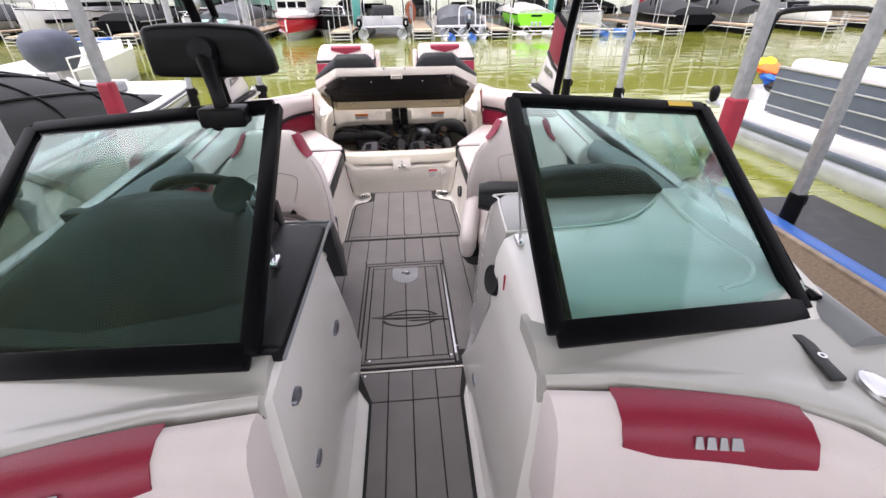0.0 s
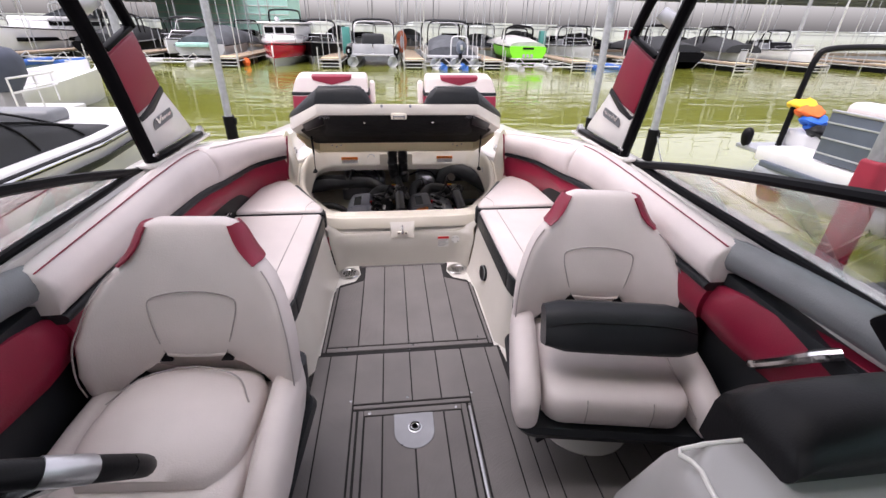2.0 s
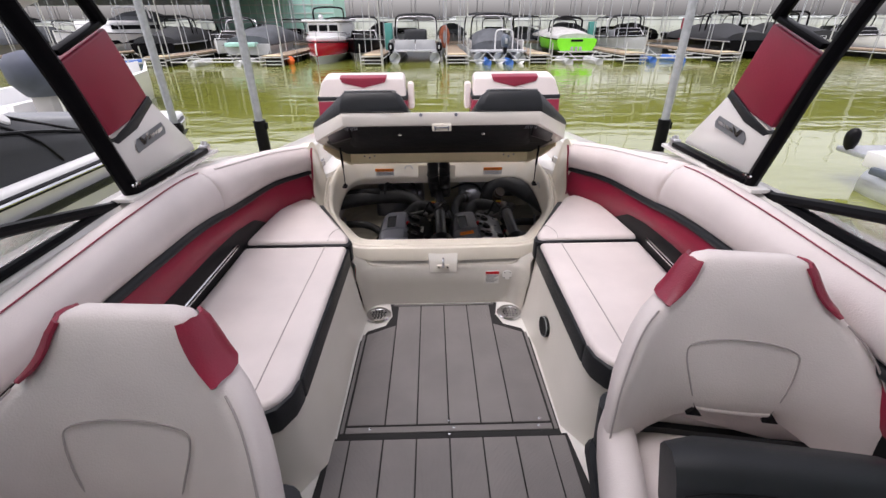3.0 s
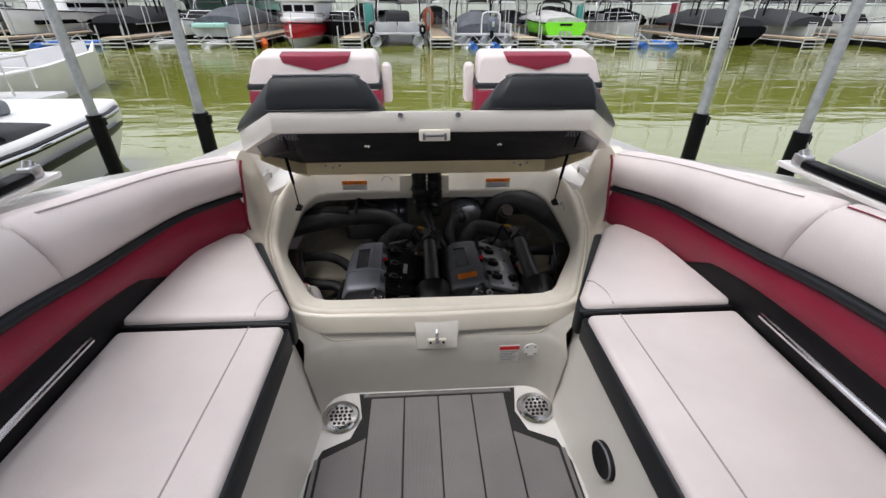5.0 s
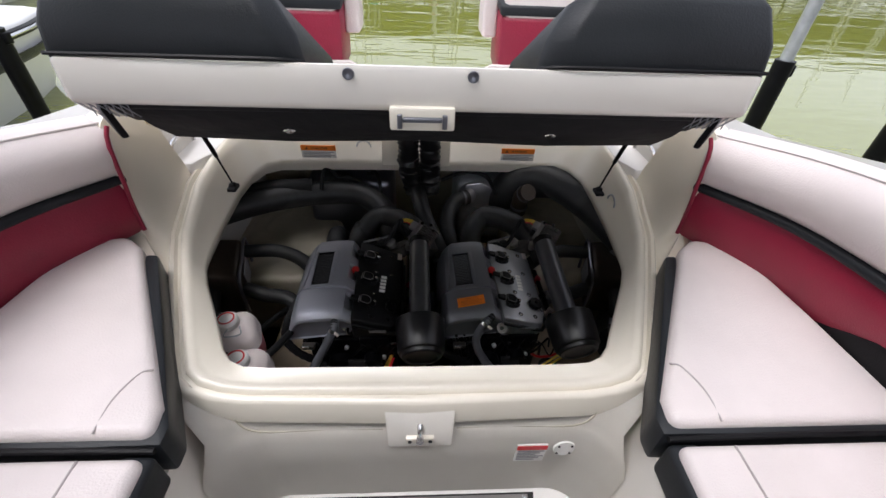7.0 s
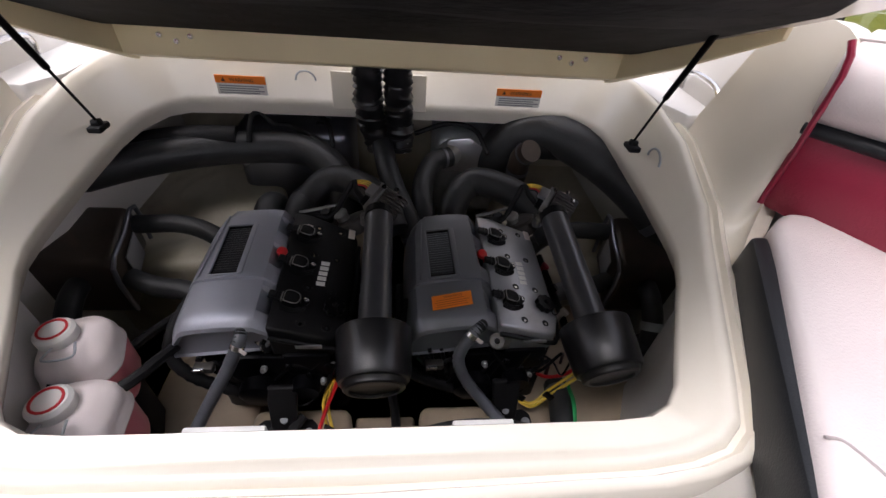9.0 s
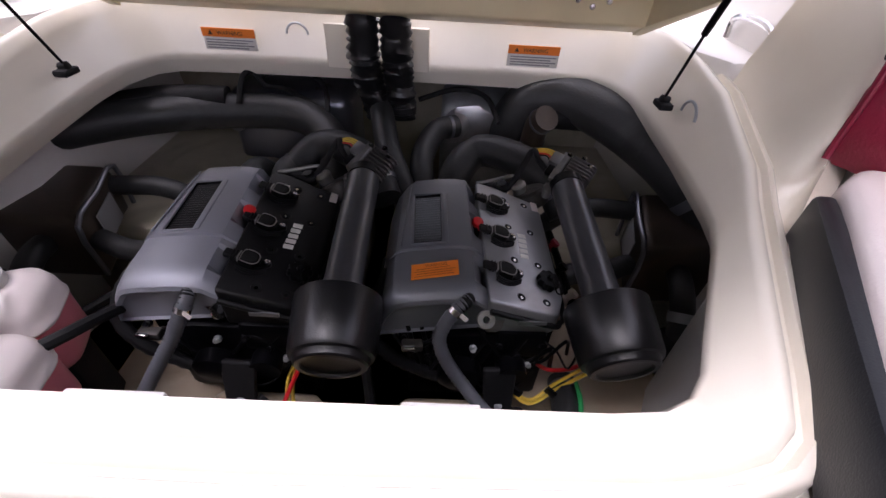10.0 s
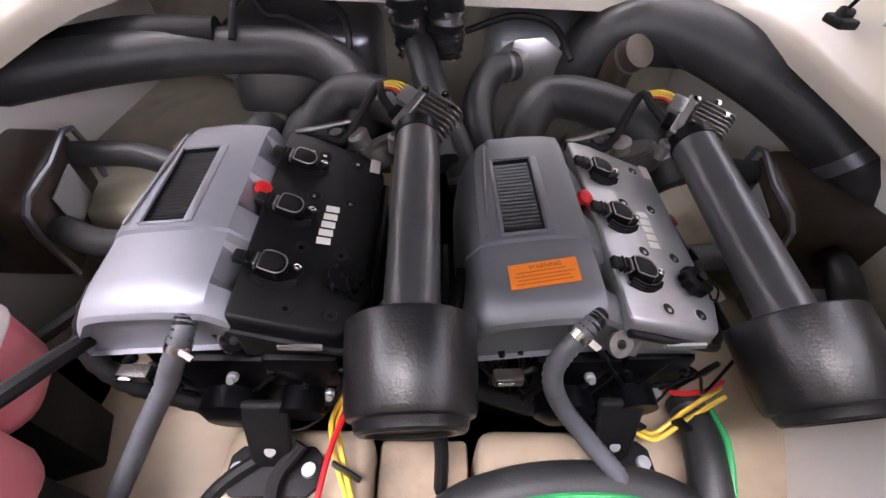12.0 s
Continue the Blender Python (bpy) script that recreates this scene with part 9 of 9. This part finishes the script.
def far_boat(kind, x, y, label, seed=0):
    t = thing("moored_boat", (x, y, WL), label, "boat", "far moored boats")
    if kind == "red_cabin":
        hull(t, x, y, 7.5, 2.35, 0.46, BOATRED, True, HULLGREY)
        part("foredeck", slab([(x - 0.10, y + 0.35), (x + 0.10, y + 0.35), (x + 0.98, y + 2.2), (x - 0.98, y + 2.2)], 0.60, 0.80, 0.06), BOATWHITE, t, "white foredeck")
        part("cabin", slab([(x - 0.75, y + 1.9), (x + 0.75, y + 1.9), (x + 0.95, y + 5.2), (x - 0.95, y + 5.2)], 0.66, 1.42, 0.12, 3), BOATWHITE, t, "white cabin")
        for k in (-1, 0, 1):
            part("window", box(x + k * 0.48 - 0.20, x + k * 0.48 + 0.20, y + 1.86, y + 1.905, 1.02, 1.28, 0.02), BLACKGLOSS, t)
        part("roof_overhang", slab([(x - 0.95, y + 1.75), (x + 0.95, y + 1.75), (x + 1.05, y + 5.3), (x - 1.05, y + 5.3)], 1.42, 1.50, 0.03), BOATWHITE, t)
        arch(t, x, y + 3.4, 1.5, 1.48, 2.05, 0.04)
        part("search_light", lathe([(0, 0), (0.10, 0.02), (0.12, 0.12), (0.08, 0.2), (0, 0.22)], Matrix.Translation((x - 0.1, y + 2.1, 1.5)), 14), ALU, t, "steel search light")
        part("anchor", tube([(x, y - 0.02, 0.1), (x, y - 0.06, 0.40), (x, y + 0.1, 0.66)], 0.035, 8, 3), BOATWHITE, t)
        rail(t, x, y + 0.2, 1.9, 2.3, 0.62, 0.92)
    elif kind == "pontoon":
        for s in ((-1, 1) if seed == 0 else (-1, 0, 1)):
            part("tube", tube([(x + s * 0.92, y - 0.12, -0.09), (x + s * 0.92, y, -0.09), (x + s * 0.92, y + 7, -0.09)], lambda g: 0.12 if g < 0.005 else 0.24, 16, 2), SILVER, t)
        part("deck", box(x - 1.25, x + 1.25, y, y + 7, 0.14, 0.22, 0.02), HULLGREY, t)
        if seed == 0:
            part("stern_fence", box(x - 0.95, x - 0.02, y + 0.5, y + 0.56, 0.22, 0.64, 0.02), HULLGREY, t, "grey stern fence")
            part("stern_fence", box(x + 0.02, x + 0.95, y + 0.5, y + 0.56, 0.22, 0.64, 0.02), HULLGREY, t, "grey stern fence")
            part("helm_cover", box(x - 0.55, x + 0.55, y + 1.0, y + 2.0, 0.5, 1.08, 0.14, 3), COVER, t, "black covered helm")
            for s in (-1, 1):
                outboard(t, x + s * 1.12, y + 0.1, 0.16, BLACKGLOSS, 0.75)
        else:
            canopy(t, x, y + 0.9, y + 5.5, 2.3, 0.22, 1.12, SLATE, "cover", "dark grey canvas cover", seed)
            outboard(t, x + 0.28, y - 0.05, 0.35, FENCE, 1.0)
            arch(t, x + 0.28, y + 0.35, 0.8, 0.22, 1.05, 0.03, BOATWHITE, "tow_bar")
            part("boarding_ladder", tube([(x + 0.85, y - 0.1, 0.0), (x + 0.85, y, 0.62), (x + 1.1, y, 0.62), (x + 1.1, y - 0.1, 0.0)], 0.018, 6, 1), BOATWHITE, t, "white boarding ladder")
        for s in (-1, 1):
            part("side_fence", box(x + s * 1.2 - 0.03, x + s * 1.2 + 0.03, y + 0.6, y + 6.6, 0.22, 0.62, 0.02), GREYGEL, t)
        bimini(t, x, y + 2.6, 2.1, 0.6, 1.68)
        if seed:
            bimini(t, x - 0.2, y + 4.4, 2.1, 0.6, 1.72)
    elif kind == "lime":
        hull(t, x, y, 6.8, 2.0, 0.56, LIME, False, BLACKPLASTIC)
        canopy(t, x, y + 0.15, y + 6.2, 1.9, 0.60, 1.12, PALECANVAS, "cover", "pale grey cover", 4)
        arch(t, x, y + 2.2, 1.6, 0.55, 1.52, 0.05, BLACKPLASTIC, "arch", -0.3)
        arch(t, x, y + 2.9, 1.5, 0.55, 1.46, 0.035)
        part("board_rack", tube([(x - 0.6, y + 1.9, 1.5), (x - 0.2, y + 1.8, 1.58), (x + 0.6, y + 1.9, 1.5)], 0.06, 8, 3), BLACKPLASTIC, t)
        part("swim_platform", box(x - 0.95, x + 0.95, y - 0.5, y + 0.0, -0.02, 0.06, 0.03), GREYGEL, t)
        part("emblem_bar", box(x - 0.3, x + 0.3, y - 0.03, y + 0.02, 0.46, 0.56, 0.02), BLACKPLASTIC, t)
        for k in (-0.22, 0.0, 0.22):
            part("exhaust_trim", box(x + k - 0.07, x + k + 0.07, y - 0.03, y + 0.02, 0.06, 0.24, 0.02), GREYGEL, t)
    elif kind == "covered":
        hull(t, x, y, 6.5, 2.2, 0.46, (HULLGREY, HULLGREY, GREYGEL, BLACKGLOSS)[seed % 4], seed % 2 == 0, BOATWHITE if seed % 2 else BLACKPLASTIC)
        canopy(t, x, y + 0.3, y + 6.2, 2.15, 0.48, 1.28 + 0.08 * (seed % 3), (COVER, SLATE, SLATE, COVER)[seed % 4], "cover", "fitted boat cover", seed)
        if seed == 1:
            part("teal_deck", slab([(x - 0.9, y - 0.35), (x + 0.5, y - 0.35), (x + 0.5, y + 0.2), (x - 0.9, y + 0.2)], 0.40, 0.58, 0.04), TEALGLASS_ROOF, t, "teal swim deck")
        if seed % 3 == 0:
            arch(t, x, y + 2.6, 1.8, 0.5, 1.75, 0.05)
            arch(t, x, y + 3.2, 1.7, 0.5, 1.70, 0.03)
    elif kind == "runabout":
        hull(t, x, y, 6.5, 2.2, 0.50, (BOATWHITE, BLACKGLOSS, HULLGREY)[seed % 3], True, (BLACKPLASTIC, HULLGREY, BOATWHITE)[seed % 3])
        screen(t, x, y + 2.2, 1.7, 0.58, 1.00)
        part("console", box(x - 0.7, x + 0.7, y + 3.0, y + 3.9, 0.5, 0.92, 0.1, 3), GREYVINYL, t, "grey seats")
        bimini(t, x, y + 3.2, 1.8, 0.55, 1.62)
        rail(t, x, y + 0.15, 1.5, 1.7, 0.58, 0.80)
    elif kind == "cruiser":
        hull(t, x, y, 9.5, 3.0, 0.80, BOATWHITE, True, BLACKPLASTIC)
        part("cabin", slab([(x - 1.0, y + 2.8), (x + 1.0, y + 2.8), (x + 1.25, y + 7.5), (x - 1.25, y + 7.5)], 0.9, 1.55, 0.15, 3), BOATWHITE, t)
        part("window_band", slab([(x - 1.02, y + 2.85), (x + 1.02, y + 2.85), (x + 1.27, y + 7.2), (x - 1.27, y + 7.2)], 1.10, 1.34, 0.05), BLACKGLOSS, t, "dark window band")
        part("hull_stripe", slab([(x - 0.87, y + 0.95), (x + 0.87, y + 0.95), (x + 1.54, y + 5.0), (x + 1.54, y + 9.3), (x - 1.54, y + 9.3), (x - 1.54, y + 5.0)], 0.42, 0.60, 0.02), BLACKGLOSS, t, "black hull stripe")
        rail(t, x, y + 0.2, 2.2, 3.0, 0.95, 1.3)
        arch(t, x, y + 6.5, 2.2, 1.5, 2.3, 0.06, BOATWHITE)
        canopy(t, x, y + 6.0, y + 9.2, 2.5, 1.5, 2.2, SLATE, "cockpit_cover", "grey cockpit canvas", seed)


far_boat("red_cabin", -5.15, 22.7, "red-hulled cabin boat with a white wheelhouse")
far_boat("covered", -8.75, 24.2, "speedboat under a charcoal mooring cover", 1)
far_boat("runabout", -10.7, 25.4, "white runabout with a furled bimini top", 0)
far_boat("runabout", -3.75, 24.6, "dark runabout with a furled bimini top", 1)
far_boat("pontoon", -0.80, 23.6, "grey pontoon boat with a black covered helm", 0)
far_boat("pontoon", 3.00, 22.9, "pontoon boat under a dark grey canvas with an outboard motor", 1)
far_boat("lime", 7.25, 25.2, "lime green wake boat under a grey cover")
far_boat("runabout", 11.1, 26.0, "grey runabout with a furled bimini top", 2)
far_boat("covered", 15.2, 23.8, "dark boat under a black mooring cover", 3)
far_boat("covered", 19.3, 24.5, "grey boat under a charcoal cover", 0)
far_boat("runabout", 23.8, 25.0, "white runabout with a furled bimini top", 0)
far_boat("cruiser", -18.4, 25.4, "white cabin cruiser with a black hull stripe", 1)
far_boat("covered", -14.2, 26.0, "dark speedboat under a black mooring cover", 3)
far_boat("covered", -22.5, 25.5, "grey boat under a slate cover", 2)
far_boat("cruiser", -27.0, 25.0, "white cabin cruiser with a black hull stripe", 2)
for k, x in enumerate((-33, -28, -24, -20.5, -17, -13.5, -10.5, -7.5, -4.2, -1.4, 1.6, 4.6, 7.6, 10.6, 13.6, 17, 20.5, 24.5, 29, 34)):
    far_boat(("covered", "runabout", "pontoon", "covered", "runabout")[k % 5], x + 0.5 * ((k * 7) % 3 - 1), 35.0 + (k * 5) % 4, "moored boat in the second row of slips", k)
# details on the far dock
RUST = material("rusty_orange_hose", (0.30, 0.085, 0.035), 0.8, var=0.4)
solo("mooring_buoy", lathe([(0, -0.2), (0.12, -0.16), (0.18, 0.0), (0.12, 0.16), (0, 0.2)], Matrix.Translation((-6.5, 23.2, -0.16)), 16), ORANGECLOTH, "round orange mooring buoy", "buoy")
for x, y in ((-2.2, 26.0), (9.6, 30.0)):
    solo("dock_locker", box(x - 0.20, x + 0.20, y, y + 0.4, 0.10, 1.35, 0.05), TEALPAINT, "tall teal dock locker", "locker")
t = thing("hose_reel", (0.62, 25.5, 0.2), "rusty orange hose coiled over a dock stand", "hose")
for k in range(4):
    part("hose_loop", tube([(0.62 + (0.10 + 0.05 * k) * math.cos(a), 25.3 + 0.05 * k, 0.72 + (0.34 + 0.05 * k) * math.sin(a)) for a in [2 * math.pi * i / 16 for i in range(17)]], 0.022, 8, 1), RUST, t)
part("stand", box(0.58, 0.66, 25.55, 25.62, 0.10, 1.12, 0.01), GALV, t)
solo("fire_sign", box(16.2, 16.8, 32.4, 32.48, 0.24, 1.5, 0.02), BUMPER, "tall red sign board on the dock", "sign")
t = thing("boat_house", (-19, 62, WL), "large boat shed clad in teal sheeting, paled with painted haze", "shed")
part("wall", box(-27, -12, 62, 70, WL, 5.6), TEALGLASS_ROOF, t)
for k in range(6):
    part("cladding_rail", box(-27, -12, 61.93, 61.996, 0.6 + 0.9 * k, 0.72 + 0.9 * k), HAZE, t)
t = thing("shore", (0, 200, WL), "low wooded shore beyond the marina, distance haze painted in pale grey", "shore", kind="structure")
bm = bmesh.new()
rnd = random.Random(9)
for k in range(60):
    x = -300 + 10 * k
    box(x, x + 10.5, 190 + rnd.uniform(0, 6), 260, WL - 0.5, 2.4 + rnd.uniform(-0.6, 1.2), bm=bm)
# the bank's paleness is painted haze
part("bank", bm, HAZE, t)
